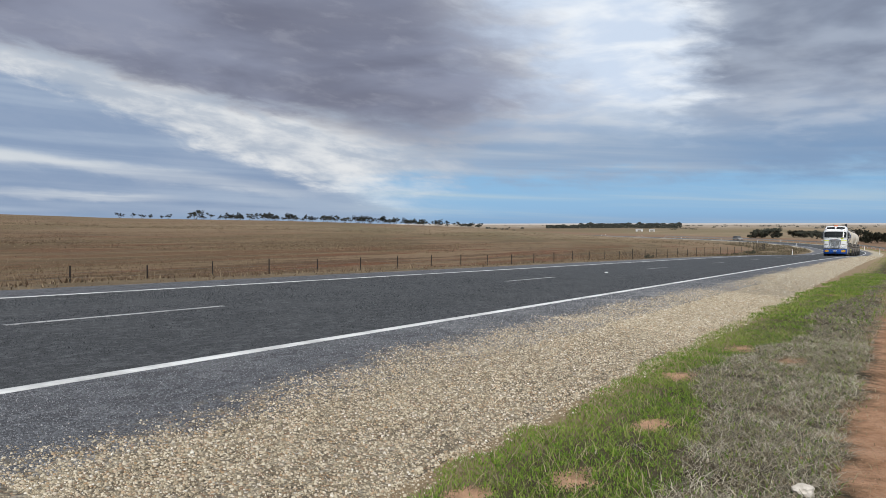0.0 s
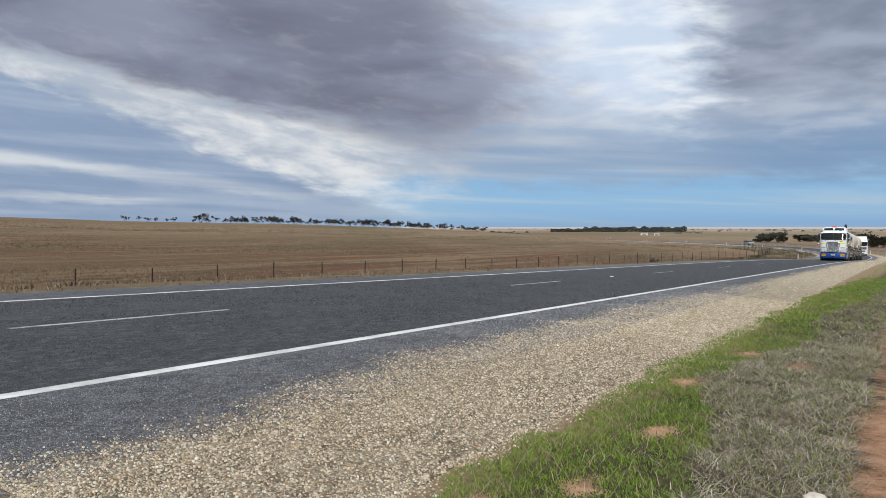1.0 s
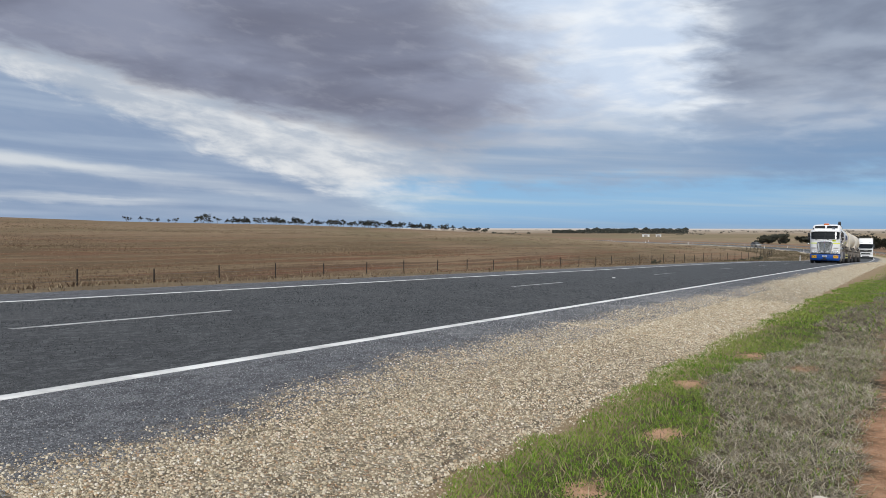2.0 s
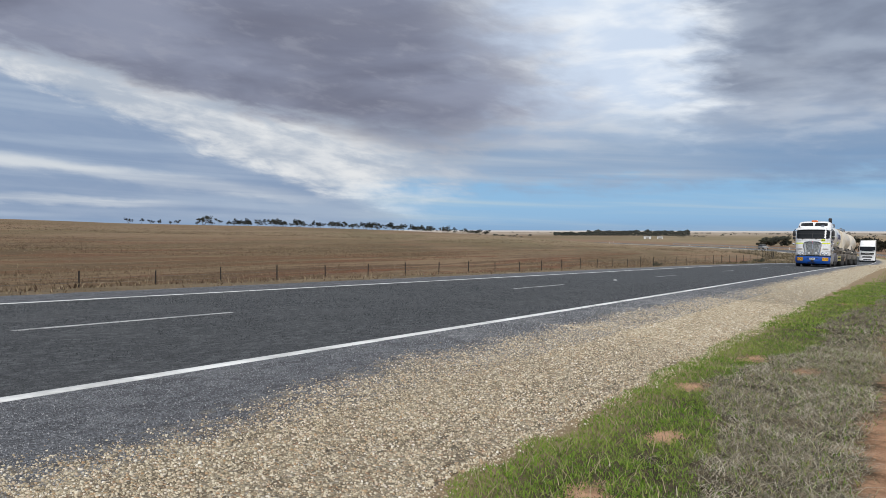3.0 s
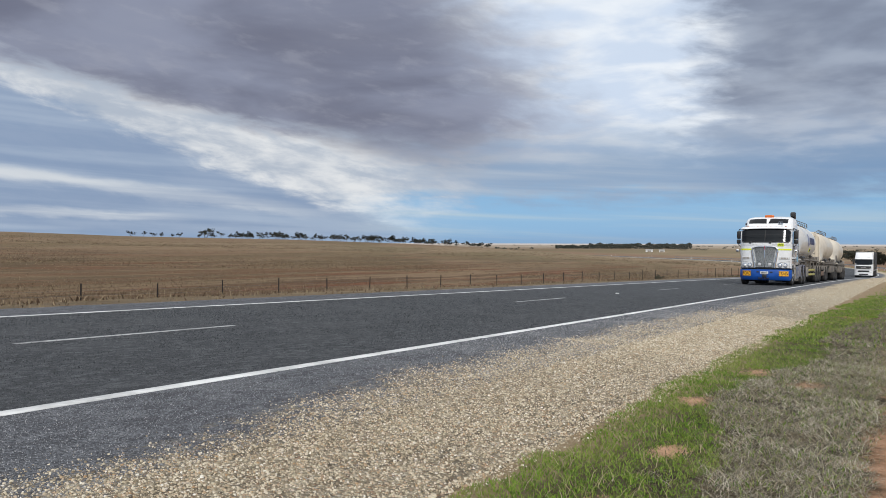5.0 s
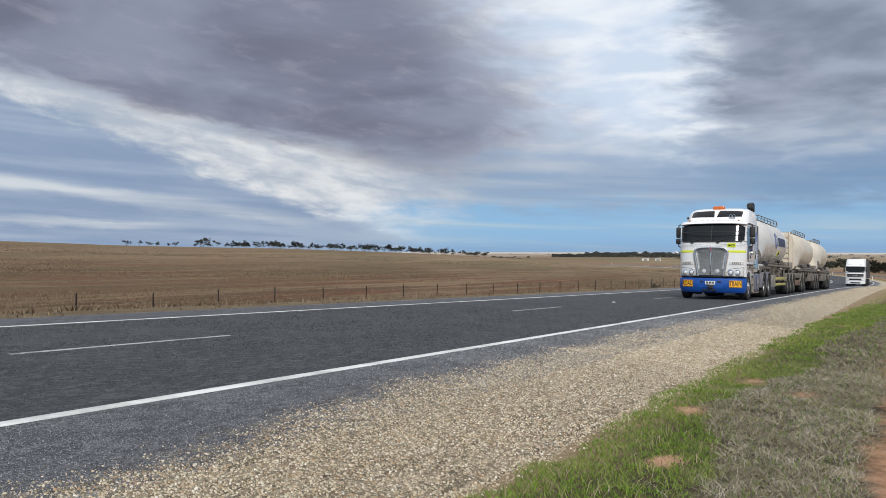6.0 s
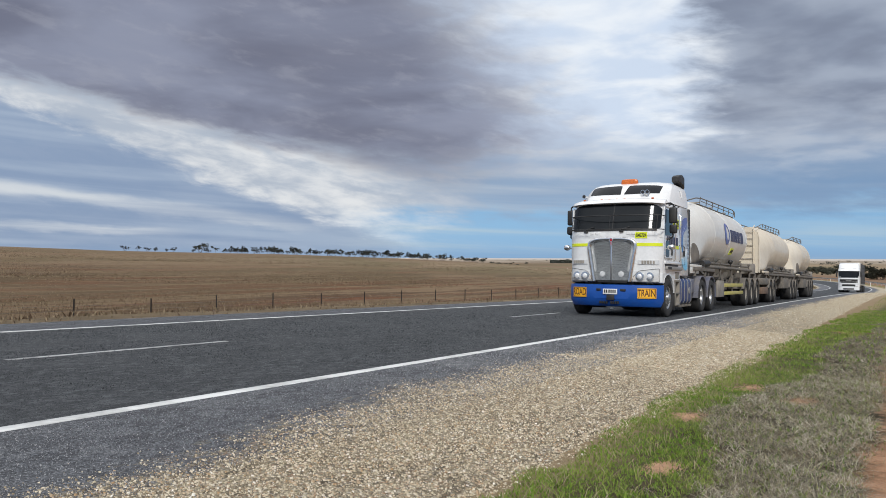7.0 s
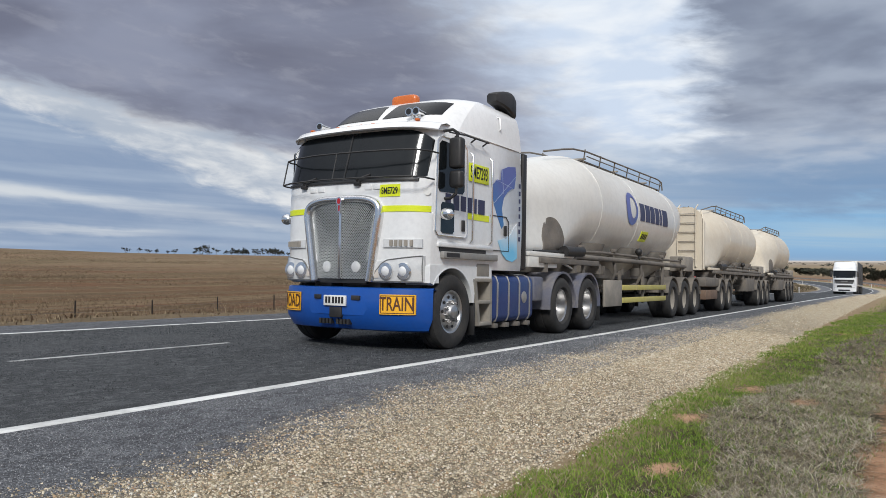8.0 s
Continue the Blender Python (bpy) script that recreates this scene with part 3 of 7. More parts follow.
def build_ground():
    xs = spread([(-4900, -1500, 340), (-1500, -700, 80), (-700, -240, 20), (-240, -60, 6), (-60, -16, 1.5), (-16, -3, 0.8), (-3, 2.5, 0.14), (2.5, 12, 1), (12, 60, 6), (60, 300, 24), (300, 1500, 150), (1500, 4900, 340)])
    ys = spread([(-4900, -700, 420), (-700, -100, 60), (-100, -6, 8), (-6, 1, 0.7), (1, 14, 0.16), (14, 40, 0.8), (40, 180, 3), (180, 380, 5), (380, 700, 14), (700, 1500, 60), (1500, 4900, 260)])
    verts, lat, fld, away = [], [], [], []
    for y in ys:
        for x in xs:
            verts.append((x, y, land_z(x, y)))
            s, q = road_coords(x, y)
            lat.append(q)
            f = sstep(-fence_q(s) - 0.5, -fence_q(s) + 1.5, -q) if q < 0 else sstep(35, 60, q)
            fld.append(f)
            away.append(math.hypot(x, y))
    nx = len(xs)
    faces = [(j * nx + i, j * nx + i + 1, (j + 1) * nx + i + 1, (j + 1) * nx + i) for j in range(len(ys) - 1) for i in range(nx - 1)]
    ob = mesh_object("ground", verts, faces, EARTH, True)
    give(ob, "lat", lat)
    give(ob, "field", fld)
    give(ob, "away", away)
    tagged(ob, "brown stubble fields and reddish verge earth", "ground", kind="structure")


STATIONS = spread([(-60, 0, 4), (0, 40, 0.5), (40, 150, 2), (150, 420, 4), (420, 700, 20)])


def strip(name, qs, zs, material, stations, label, category, rag=0.0):
    """A band that follows the road: offsets qs with heights zs over the crown line's height."""
    verts, lat = [], []
    for s in stations:
        for q, z in zip(qs, zs):
            w = rag * min(1.0, max(0.0, (abs(q) - 3.62) * 2)) * (noise.noise((s * 0.8, q, 1)) + 0.6 * noise.noise((s * 3.1, q, 2)))
            p, h = road_at(s, q + w)
            verts.append((p.x, p.y, p.z + z))
            lat.append(q)
    n = len(qs)
    faces = [(j * n + i, j * n + i + 1, (j + 1) * n + i + 1, (j + 1) * n + i) for j in range(len(stations) - 1) for i in range(n - 1)]
    ob = mesh_object(name, verts, faces, material, True)
    give(ob, "lat", lat)
    return tagged(ob, label, category, kind="structure")


def build_road():
    strip("road", [-3.66, -2, 0, 2, 3.54], [0, 0.0, 0.0, 0.0, 0], ASPHALT, STATIONS, "dark grey two-lane asphalt road with worn tyre tracks", "road")
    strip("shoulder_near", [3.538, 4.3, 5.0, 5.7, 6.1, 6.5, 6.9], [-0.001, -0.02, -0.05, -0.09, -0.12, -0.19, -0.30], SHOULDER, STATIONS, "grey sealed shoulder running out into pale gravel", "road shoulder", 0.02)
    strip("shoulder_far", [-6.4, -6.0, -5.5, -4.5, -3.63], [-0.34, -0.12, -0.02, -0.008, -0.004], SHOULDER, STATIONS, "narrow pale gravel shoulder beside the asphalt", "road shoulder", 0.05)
    strip("edge_line_near", [3.394, 3.40, 3.536, 3.542], [-0.012, 0.003, 0.003, -0.014], LINE, STATIONS, "continuous white painted edge line", "road marking", 0.004)
    strip("edge_line_far", [-3.606, -3.60, -3.47, -3.464], [-0.01, 0.003, 0.003, -0.01], LINE, STATIONS, "continuous white painted edge line", "road marking", 0.004)
    for start in range(-56, 400, 12):
        a = start + 0.29
        half = 0.045 if start < 25 else 0.028
        ob = strip("centre_dash", [-half - 0.005, -half, half, half + 0.005], [-0.01, 0.003, 0.003, -0.01], LINE_WORN, spread([(a, a + 3.05, 0.6)]), "worn white centre line dash on the asphalt", "road marking", 0.006)
        ob["group"] = "centre line dashes"


build_ground()
build_road()


def build_stud():
    bm = bmesh.new()
    loft(bm, [[(x * k, y * k, z) for x, y in ((-0.05, -0.05), (0.05, -0.05), (0.05, 0.05), (-0.05, 0.05))] for z, k in ((-0.005, 1.0), (0.012, 0.92), (0.020, 0.6))])
    ob = part("road_stud", bm, PLASTIC_WHITE, None, smooth=False)
    ob.location = road_at(23.7)[0]
    tagged(ob, "small white raised marker on the centre line", "road stud")


# ---------------------------------------------------------------- mesh helpers
def part(name, bm, material, parent=None, label="", smooth=True, angle=38):
    """Links a bmesh as one mesh object, under a thing or a part."""
    bmesh.ops.recalc_face_normals(bm, faces=bm.faces)
    me = bpy.data.meshes.new(name)
    bm.to_mesh(me)
    bm.free()
    me.materials.append(material)
    if smooth:
        me.polygons.foreach_set("use_smooth", [True] * len(me.polygons))
        me.set_sharp_from_angle(angle=radians(angle))
    ob = new(name, me)
    ob.parent = parent
    if label:
        ob["label"] = label
    return ob


def thing(name, label, category, group=""):
    return tagged(new(name), label, category, group)


def box(bm, x0, x1, y0, y1, z0, z1, bev=0.0, seg=2):
    r = bmesh.ops.create_cube(bm, size=1)
    vs = r["verts"]
    for v in vs:
        v.co = ((x0 + x1) / 2 + v.co.x * (x1 - x0), (y0 + y1) / 2 + v.co.y * (y1 - y0), (z0 + z1) / 2 + v.co.z * (z1 - z0))
    if bev:
        es = list({e for v in vs for e in v.link_edges})
        bmesh.ops.bevel(bm, geom=es, offset=bev, segments=seg, affect="EDGES", profile=0.5)
    return bm


def tube(bm, pts, r, seg=8, cap=True):
    """A round bar through points; r may be one number or one for each point."""
    pts = [Vector(p) for p in pts]
    rs = r if isinstance(r, (list, tuple)) else [r] * len(pts)
    rings, side = [], None
    for i, p in enumerate(pts):
        d = (pts[min(i + 1, len(pts) - 1)] - pts[max(i - 1, 0)]).normalized()
        if side is None:
            side = d.orthogonal().normalized()
        side = (side - d * side.dot(d)).normalized()
        up = d.cross(side)
        rings.append([bm.verts.new(p + (side * math.cos(a) + up * math.sin(a)) * rs[i]) for a in (2 * math.pi * k / seg for k in range(seg))])
    for a, b in zip(rings, rings[1:]):
        for k in range(seg):
            bm.faces.new((a[k], a[(k + 1) % seg], b[(k + 1) % seg], b[k]))
    if cap:
        bm.faces.new(rings[0][::-1])
        bm.faces.new(rings[-1])
    return bm


def loft(bm, rings, cap=True, closed=True):
    vr = [[bm.verts.new(p) for p in ring] for ring in rings]
    n = len(vr[0])
    for a, b in zip(vr, vr[1:]):
        for k in range(n if closed else n - 1):
            bm.faces.new((a[k], a[(k + 1) % n], b[(k + 1) % n], b[k]))
    if cap:
        bm.faces.new(vr[0][::-1])
        bm.faces.new(vr[-1])
    return bm


def lathe_x(bm, profile, seg=32):
    """Turns (x, radius) pairs about the x axis."""
    rings = []
    for x, r in profile:
        rings.append([(x, r * math.cos(2 * math.pi * k / seg), r * math.sin(2 * math.pi * k / seg)) for k in range(seg)])
    return loft(bm, rings, cap=False)


def patch(bm, us, vs, f, back):
    """A curved plate: f(u, v) gives its face, back is the vector to its rear side."""
    back = Vector(back)
    fr = [[bm.verts.new(f(u, v)) for u in us] for v in vs]
    bk = [[bm.verts.new(Vector(f(u, v)) + back) for u in us] for v in vs]
    nu, nv = len(us), len(vs)
    for j in range(nv - 1):
        for i in range(nu - 1):
            bm.faces.new((fr[j][i], fr[j][i + 1], fr[j + 1][i + 1], fr[j + 1][i]))
            bm.faces.new((bk[j][i], bk[j + 1][i], bk[j + 1][i + 1], bk[j][i + 1]))
    for i in range(nu - 1):
        for j in (0, nv - 1):
            bm.faces.new((fr[j][i], bk[j][i], bk[j][i + 1], fr[j][i + 1]))
    for j in range(nv - 1):
        for i in (0, nu - 1):
            bm.faces.new((fr[j][i], fr[j + 1][i], bk[j + 1][i], bk[j][i]))
    return bm


def plate(bm, outline, axis, at, thick):
    """An outline of (a, b) pairs as a flat plate. axis x: (y, z) at x = at; axis y: (x, z) at y = at. It runs from at to at + thick."""
    def p(a, b, k):
        return (k, a, b) if axis == "x" else (a, k, b)
    f = [bm.verts.new(p(a, b, at)) for a, b in outline]
    g = [bm.verts.new(p(a, b, at + thick)) for a, b in outline]
    bm.faces.new(f)
    bm.faces.new(g[::-1])
    n = len(f)
    for i in range(n):
        bm.faces.new((f[i], f[(i + 1) % n], g[(i + 1) % n], g[i]))
    return bm


def oval(cx, cy, rx, ry, n=24, power=2.0):
    out = []
    for k in range(n):
        c, s = math.cos(2 * math.pi * k / n), math.sin(2 * math.pi * k / n)
        out.append((cx + rx * math.copysign(abs(c) ** (2 / power), c), cy + ry * math.copysign(abs(s) ** (2 / power), s)))
    return out


def grid(a, b, n):
    return [a + (b - a) * i / n for i in range(n + 1)]


def letters(text, size, parent, mt, matrix, name="lettering", label="", squeeze=1.0):
    """Words in the built-in font as a thin mesh."""
    cu = bpy.data.curves.new("words", "FONT")
    cu.body, cu.size, cu.extrude, cu.align_x, cu.align_y = text, size, 0.002, "CENTER", "CENTER"
    cu.offset = min(0.005, size * 0.012)
    tmp = new("words", cu)
    me = bpy.data.meshes.new_from_object(tmp.evaluated_get(bpy.context.evaluated_depsgraph_get()))
    bpy.data.objects.remove(tmp)
    me.transform(Matrix.Diagonal((squeeze, 1, 1, 1)))
    me.transform(matrix)
    me.materials.clear()
    me.materials.append(mt)
    ob = new(name, me)
    ob.parent = parent
    if label:
        ob["label"] = label
    return ob


FACE_FRONT = pose(0, 0, 0, 90, 0, 0)     # letters upright, facing -y
FACE_SIDE = pose(0, 0, 0, 90, 0, 90)     # letters upright, facing +x


# ---------------------------------------------------------------- wheels
TYRE_R = 0.51


def tyre_mesh(width):
    bm = bmesh.new()
    h = width / 2
    prof = [(-h * 0.75, 0.285), (-h * 0.98, 0.33), (-h, 0.40), (-h * 0.96, 0.465), (-h * 0.84, 0.498), (-h * 0.6, TYRE_R),
            (-h * 0.32, TYRE_R), (-h * 0.30, 0.498), (-h * 0.24, 0.498), (-h * 0.22, TYRE_R), (h * 0.22, TYRE_R), (h * 0.24, 0.498), (h * 0.30, 0.498), (h * 0.32, TYRE_R),
            (h * 0.6, TYRE_R), (h * 0.84, 0.498), (h * 0.96, 0.465), (h, 0.40), (h * 0.98, 0.33), (h * 0.75, 0.285)]
    lathe_x(bm, prof, 40)
    return bm


def rim_mesh(width, dish):
    """Outer face towards +x. dish: how deep the disc lies."""
    bm = bmesh.new()
    h = width / 2
    lathe_x(bm, [(-h * 0.7, 0.285), (h * 0.70, 0.30), (h * 0.80, 0.295), (h * 0.74, 0.27), (h * 0.5 - dish * 0.4, 0.255), (h * 0.5 - dish, 0.235),
                 (h * 0.5 - dish + 0.02, 0.17), (h * 0.5 - dish + 0.015, 0.115), (h * 0.5 - dish + 0.070, 0.098), (h * 0.5 - dish + 0.085, 0.080), (h * 0.5 - dish + 0.090, 0.001)], 32)
    for k in range(10):
        a = 2 * math.pi * k / 10
        c = Vector((h * 0.5 - dish + 0.015, 0.145 * math.cos(a), 0.145 * math.sin(a)))
        tube(bm, [c, c + Vector((0.045, 0, 0))], 0.017, 6)
    return bm


def wheel_kind(width, dish, rim_mat):
    tyre = part("wheel", tyre_mesh(width), RUBBER)
    rim = part("rim", rim_mesh(width, dish), rim_mat, tyre, "alloy rim with ring of wheel nuts")
    for k in range(10 if rim_mat is ALLOY else 0):
        a = 2 * math.pi * (k + 0.5) / 10
        c = Vector((width / 4 - dish + 0.012, 0.208 * math.cos(a), 0.208 * math.sin(a)))
        part("hand_hole", tube(bmesh.new(), [c, c + Vector((0.008, 0, 0))], 0.024, 8), BLACK, tyre)
    return tyre


WHEELS = []          # (wheel, x, y, mirrored, vehicle): keyed in motions()
STEER_WHEEL = wheel_kind(0.30, -0.02, ALLOY)
DUAL_WHEEL = wheel_kind(0.56, 0.09, ALLOY)
DUSTY_WHEEL = wheel_kind(0.56, 0.16, DUST_PANEL)


def add_axle(owner, proto, y, runs, half=1.25):
    """A pair of wheels on one axle of a vehicle; a wide wheel stands for a twin."""
    width = 0.30 if proto is STEER_WHEEL else 0.56
    for side in (1, -1):
        w = copy_thing(proto, pose(side * (half - width / 2), y, TYRE_R, 0, 0, 0 if side > 0 else 180))
        w.parent = owner
        WHEELS.append((w, side * (half - width / 2), y, side, runs))


# ---------------------------------------------------------------- prime mover of the road train
def nose_y(x, z, lift=0.0):
    """The cab's bowed front."""
    k = abs(x) / 1.25
    return -0.80 + 0.08 * k * k + 0.24 * k ** 8 + max(0.0, z - 2.25) * 0.30 - lift


def cab_ring(z, w, back, shift=0.0):
    ring = []
    for i in range(25):
        x = w * math.sin(radians(-90 + 180 * i / 24))
        ring.append((x, nose_y(x / w * 1.25, z) + shift, z))
    ring += [(w, 0.4, z), (w, 1.2, z), (w, back - 0.06, z), (w - 0.06, back, z), (0, back, z), (-w + 0.06, back, z), (-w, back - 0.06, z), (-w, 1.2, z), (-w, 0.4, z)]
    return ring


def roof_ring(z, w, front, back):
    ring = []
    for i in range(41):
        a = radians(-90 + 180 * i / 40)
        x = w * math.sin(a)
        ring.append((x, front + 0.06 * (x / w) ** 2 + 0.40 * abs(x / w) ** 6, z))
    return ring + [(w, back, z), (-w, back, z)]


ROOF = [(3.03, 1.20, -0.24), (3.10, 1.195, -0.17), (3.20, 1.185, -0.08), (3.35, 1.165, 0.09), (3.48, 1.14, 0.26), (3.57, 1.105, 0.42), (3.63, 1.05, 0.60), (3.665, 0.97, 0.80), (3.69, 0.82, 1.05), (3.70, 0.6, 1.30)]


def roof_y(x, z):
    zs = [r[0] for r in ROOF]
    w, f = np.interp(z, zs, [r[1] for r in ROOF]), np.interp(z, zs, [r[2] for r in ROOF])
    return float(f + 0.06 * (x / w) ** 2 + 0.40 * abs(x / w) ** 6)


def front_patch(bm, x0, x1, z0, z1, lift, nx=8, nz=2, depth=0.03):
    return patch(bm, grid(x0, x1, nx), grid(z0, z1, nz), lambda x, z: (x, nose_y(x, z, lift), z), (0, depth, 0))


def prime_mover():
    t = thing("prime_mover", "white cab-over prime mover with blue bumper hauling a road train", "truck")
    # cab shell
    bm = bmesh.new()
    loft(bm, [cab_ring(1.10, 1.225, 2.25, 0.02), cab_ring(1.20, 1.235, 2.25), cab_ring(1.6, 1.245, 2.25), cab_ring(2.0, 1.245, 2.25), cab_ring(2.25, 1.24, 2.25), cab_ring(2.6, 1.225, 2.25),
              cab_ring(2.98, 1.20, 2.25), cab_ring(3.06, 1.17, 2.25, 0.05)])
    cab = part("cab", bm, WHITE, t, "glossy white painted cab shell", angle=50)
    # lower nose beside the headlamps
    for side in (1, -1):
        bm = bmesh.new()
        xs = [side * v for v in grid(0.50, 1.235, 8)]
        patch(bm, xs, grid(0.90, 1.12, 3), lambda x, z: (x, nose_y(x, z, 0.0), z), (0, 0.22, 0))
        part("nose_panel", bm, WHITE, t)
    # wheel arch lip
    for side in (1, -1):
        bm = bmesh.new()
        ring = lambda r, x: [(x, 0.05 + r * math.cos(radians(a)), 0.52 + r * math.sin(radians(a))) for a in range(10, 144, 7)]
        loft(bm, [ring(0.585, side * 1.232), ring(0.59, side * 1.243), ring(0.61, side * 1.240), ring(0.61, side * 0.8), ring(0.585, side * 0.8), ring(0.585, side * 1.232)], cap=False, closed=False)
        part("wheel_arch", bm, WHITE, t)
        bm = bmesh.new()
        out = [(0.05 + 0.60 * math.cos(radians(a)), 0.52 + 0.60 * math.sin(radians(a))) for a in range(10, 144, 7)]
        plate(bm, out + [(-0.47, 0.895), (-0.50, 0.91), (-0.505, 1.14), (1.20, 1.14), (1.20, 0.955), (0.70, 0.955), (0.68, 0.62)], "x", side * 1.20, side * 0.036)
        part("side_skirt_panel", bm, WHITE, t)
    # roof fairing
    bm = bmesh.new()
    loft(bm, [roof_ring(z, w, f, 2.22) for z, w, f in ROOF])
    part("roof_fairing", bm, WHITE, t, "high white roof fairing", angle=60)
    for side in (1, -1):
        bm = bmesh.new()
        def f(u, v):
            x, z = 0.045 + 0.055 * v + u * (0.915 - 0.05 * v), 3.265 + 0.01 * u + (0.285 - 0.045 * u) * v * (1 - 0.08 * (2 * u - 1) ** 6)
            return (side * x, roof_y(x, z) - 0.010, z + 0.004)
        patch(bm, grid(0, 1, 16), grid(0, 1, 5), f, (0, 0.03, -0.01))
        part("roof_window", bm, ROOF_GLASS, t, "dark tinted roof window")
        bm = bmesh.new()
        tube(bm, [(side * 1.12, 1.50, 3.48), (side * 1.18, 1.50, 3.46), (side * 1.20, 1.50, 3.28), (side * 1.15, 1.50, 3.25)], 0.016, 8)
        part("grab_handle", bm, WHITE, t)
    # sun visor over the screen
    bm = bmesh.new()
    xs = [1.26 * math.sin(radians(-90 + 180 * i / 24)) for i in range(25)]
    sec = lambda dy, dz, k: [(x * k, nose_y(x, 2.98) + dy, 2.99 + dz + 0.03 * (1 - (x / 1.26) ** 2)) for x in xs]
    loft(bm, [sec(-0.13, -0.06, 1.0), sec(-0.15, -0.045, 1.0), sec(-0.08, 0.03, 0.995), sec(0.12, 0.085, 0.97), sec(0.25, 0.08, 0.95), sec(0.22, 0.0, 0.95), sec(-0.02, -0.03, 0.98), sec(-0.13, -0.06, 1.0)], cap=False, closed=False)
    part("sun_visor", bm, WHITE, t)
    # windscreen and its centre bar
    bm = bmesh.new()
    xs = [1.195 * math.sin(radians(-84 + 168 * i / 28)) for i in range(29)]
    def pane(x, v):
        k = abs(x / 1.195) ** 9
        z = 2.262 + 0.05 * k + v * (0.69 - 0.20 * k)
        return (x, nose_y(x, z, 0.012), z)
    patch(bm, xs, grid(0, 1, 6), pane, (0, 0.05, 0))
    part("windscreen", bm, GLASS, t, "wide dark wrap-round windscreen")
    bm = bmesh.new()
    for x0, x1, z0, z1 in ((-0.012, 0.012, 2.27, 2.95), (-1.12, 1.12, 2.235, 2.272)):
        front_patch(bm, x0, x1, z0, z1, 0.022, 24 if x1 > 0.5 else 1, 4, 0.04)
    part("windscreen_seal", bm, BLACK, t)
    # stone guard of bars before the screen
    bm = bmesh.new()
    way = [(-1.19, -0.42), (-1.19, -0.66), (-1.12, -0.80), (-0.85, -0.94), (-0.4, -1.04), (0.0, -1.05), (0.4, -1.04), (0.9, -0.98), (1.18, -0.88), (1.27, -0.72), (1.27, -0.50)]
    for z in (2.62, 2.26):
        tube(bm, [(x, y + (z - 2.26) * 0.25, z) for x, y in way], 0.012, 6)
    for x, y in (way[2], way[5], way[8]):
        tube(bm, [(x, y + 0.09, 2.62), (x, y, 2.26)], 0.010, 6)
    part("stone_guard", bm, BLACK, t, "black bar stone guard before the windscreen")
    for x in (-0.72, 0.25):
        bm = bmesh.new()
        tube(bm, [(x, nose_y(x, 2.2) - 0.02, 2.22), (x + 0.02, nose_y(x, 2.25) - 0.06, 2.27), (x + 0.22, nose_y(x, 2.3) - 0.04, 2.33)], 0.016, 6)
        box(bm, x - 0.05, x + 0.05, nose_y(x, 2.2) - 0.05, nose_y(x, 2.2) + 0.02, 2.19, 2.25, 0.01)
        part("wiper", bm, BLACK, t)
    for x in (-0.55, -0.40, 0.42, 0.55):
        bm = bmesh.new()
        box(bm, x - 0.06, x + 0.06, nose_y(x, 2.2) - 0.015, nose_y(x, 2.2) + 0.02, 2.13, 2.20, 0.008)
        part("washer_bracket", bm, WHITE, t)
    # grille
    def gx(z, k):
        """Half width of the grille at a height."""
        u = (z - 0.93) / 1.1
        return k * (0.47 + 0.17 * u - 0.10 * max(0, u - 0.80) / 0.2 * max(0, u - 0.8) / 0.2)
    bm = bmesh.new()
    patch(bm, grid(-1, 1, 12), grid(0.93, 1.98, 12), lambda u, z: (u * gx(z, 0.96), -0.825 + 0.05 * u * u, z), (0, 0.05, 0))
    grille = part("grille", bm, MESH_STEEL, t, "steel mesh grille with rounded top")
    bm = bmesh.new()
    # crossing slanted wires, cut to the outline
    for lean in (1.35, -1.35):
        for i in range(-44, 45):
            us = [(i * 0.0526 + lean * (z - 1.455), z) for z in grid(0.94, 1.97, 24)]
            us = [(u, z) for u, z in us if abs(u) < 0.97]
            if len(us) > 1:
                tube(bm, [(u * gx(z, 0.96), -0.832 + 0.05 * u * u, z) for u, z in (us[0], us[len(us) // 2], us[-1])] if len(us) > 3 else [(u * gx(z, 0.96), -0.832 + 0.05 * u * u, z) for u, z in us], 0.0052, 4, False)
    part("wire_mesh", bm, WIRE_STEEL, grille)
    bm = bmesh.new()
    rise = [(gx(z, 1.04), z) for z in grid(0.91, 1.78, 8)]
    hw = rise[-1][0]
    top = [(hw * abs(math.cos(radians(a))) ** 0.55 * (1 if a < 90 else -1), 1.78 + 0.245 * math.sin(radians(a)) ** 0.62) for a in range(6, 175, 6) if a != 90]
    path = [(x, -0.84, z) for x, z in rise + top + [(-x, z) for x, z in reversed(rise)]]
    path = [(-x, y, z) for x, y, z in path]
    rings = []
    for i, p in enumerate(path):
        p = Vector(p)
        d = (Vector(path[min(i + 1, len(path) - 1)]) - Vector(path[max(i - 1, 0)])).normalized()
        n = Vector((d.z, 0, -d.x))
        rings.append([p + n * a + Vector((0, b, 0)) for a, b in ((-0.045, 0.07), (-0.040, -0.005), (-0.028, -0.022), (0.0, -0.034), (0.030, -0.030), (0.052, -0.008), (0.065, 0.07))])
    loft(bm, rings)
    part("grille_surround", bm, CHROME, grille, "bright polished grille surround")
    bm = bmesh.new()
    box(bm, -0.022, 0.022, -0.865, -0.82, 0.93, 1.97, 0.008)
    part("grille_bar", bm, CHROME, grille)
    bm = bmesh.new()
    plate(bm, oval(0, 1.985, 0.046, 0.058, 20), "y", -0.900, 0.03)
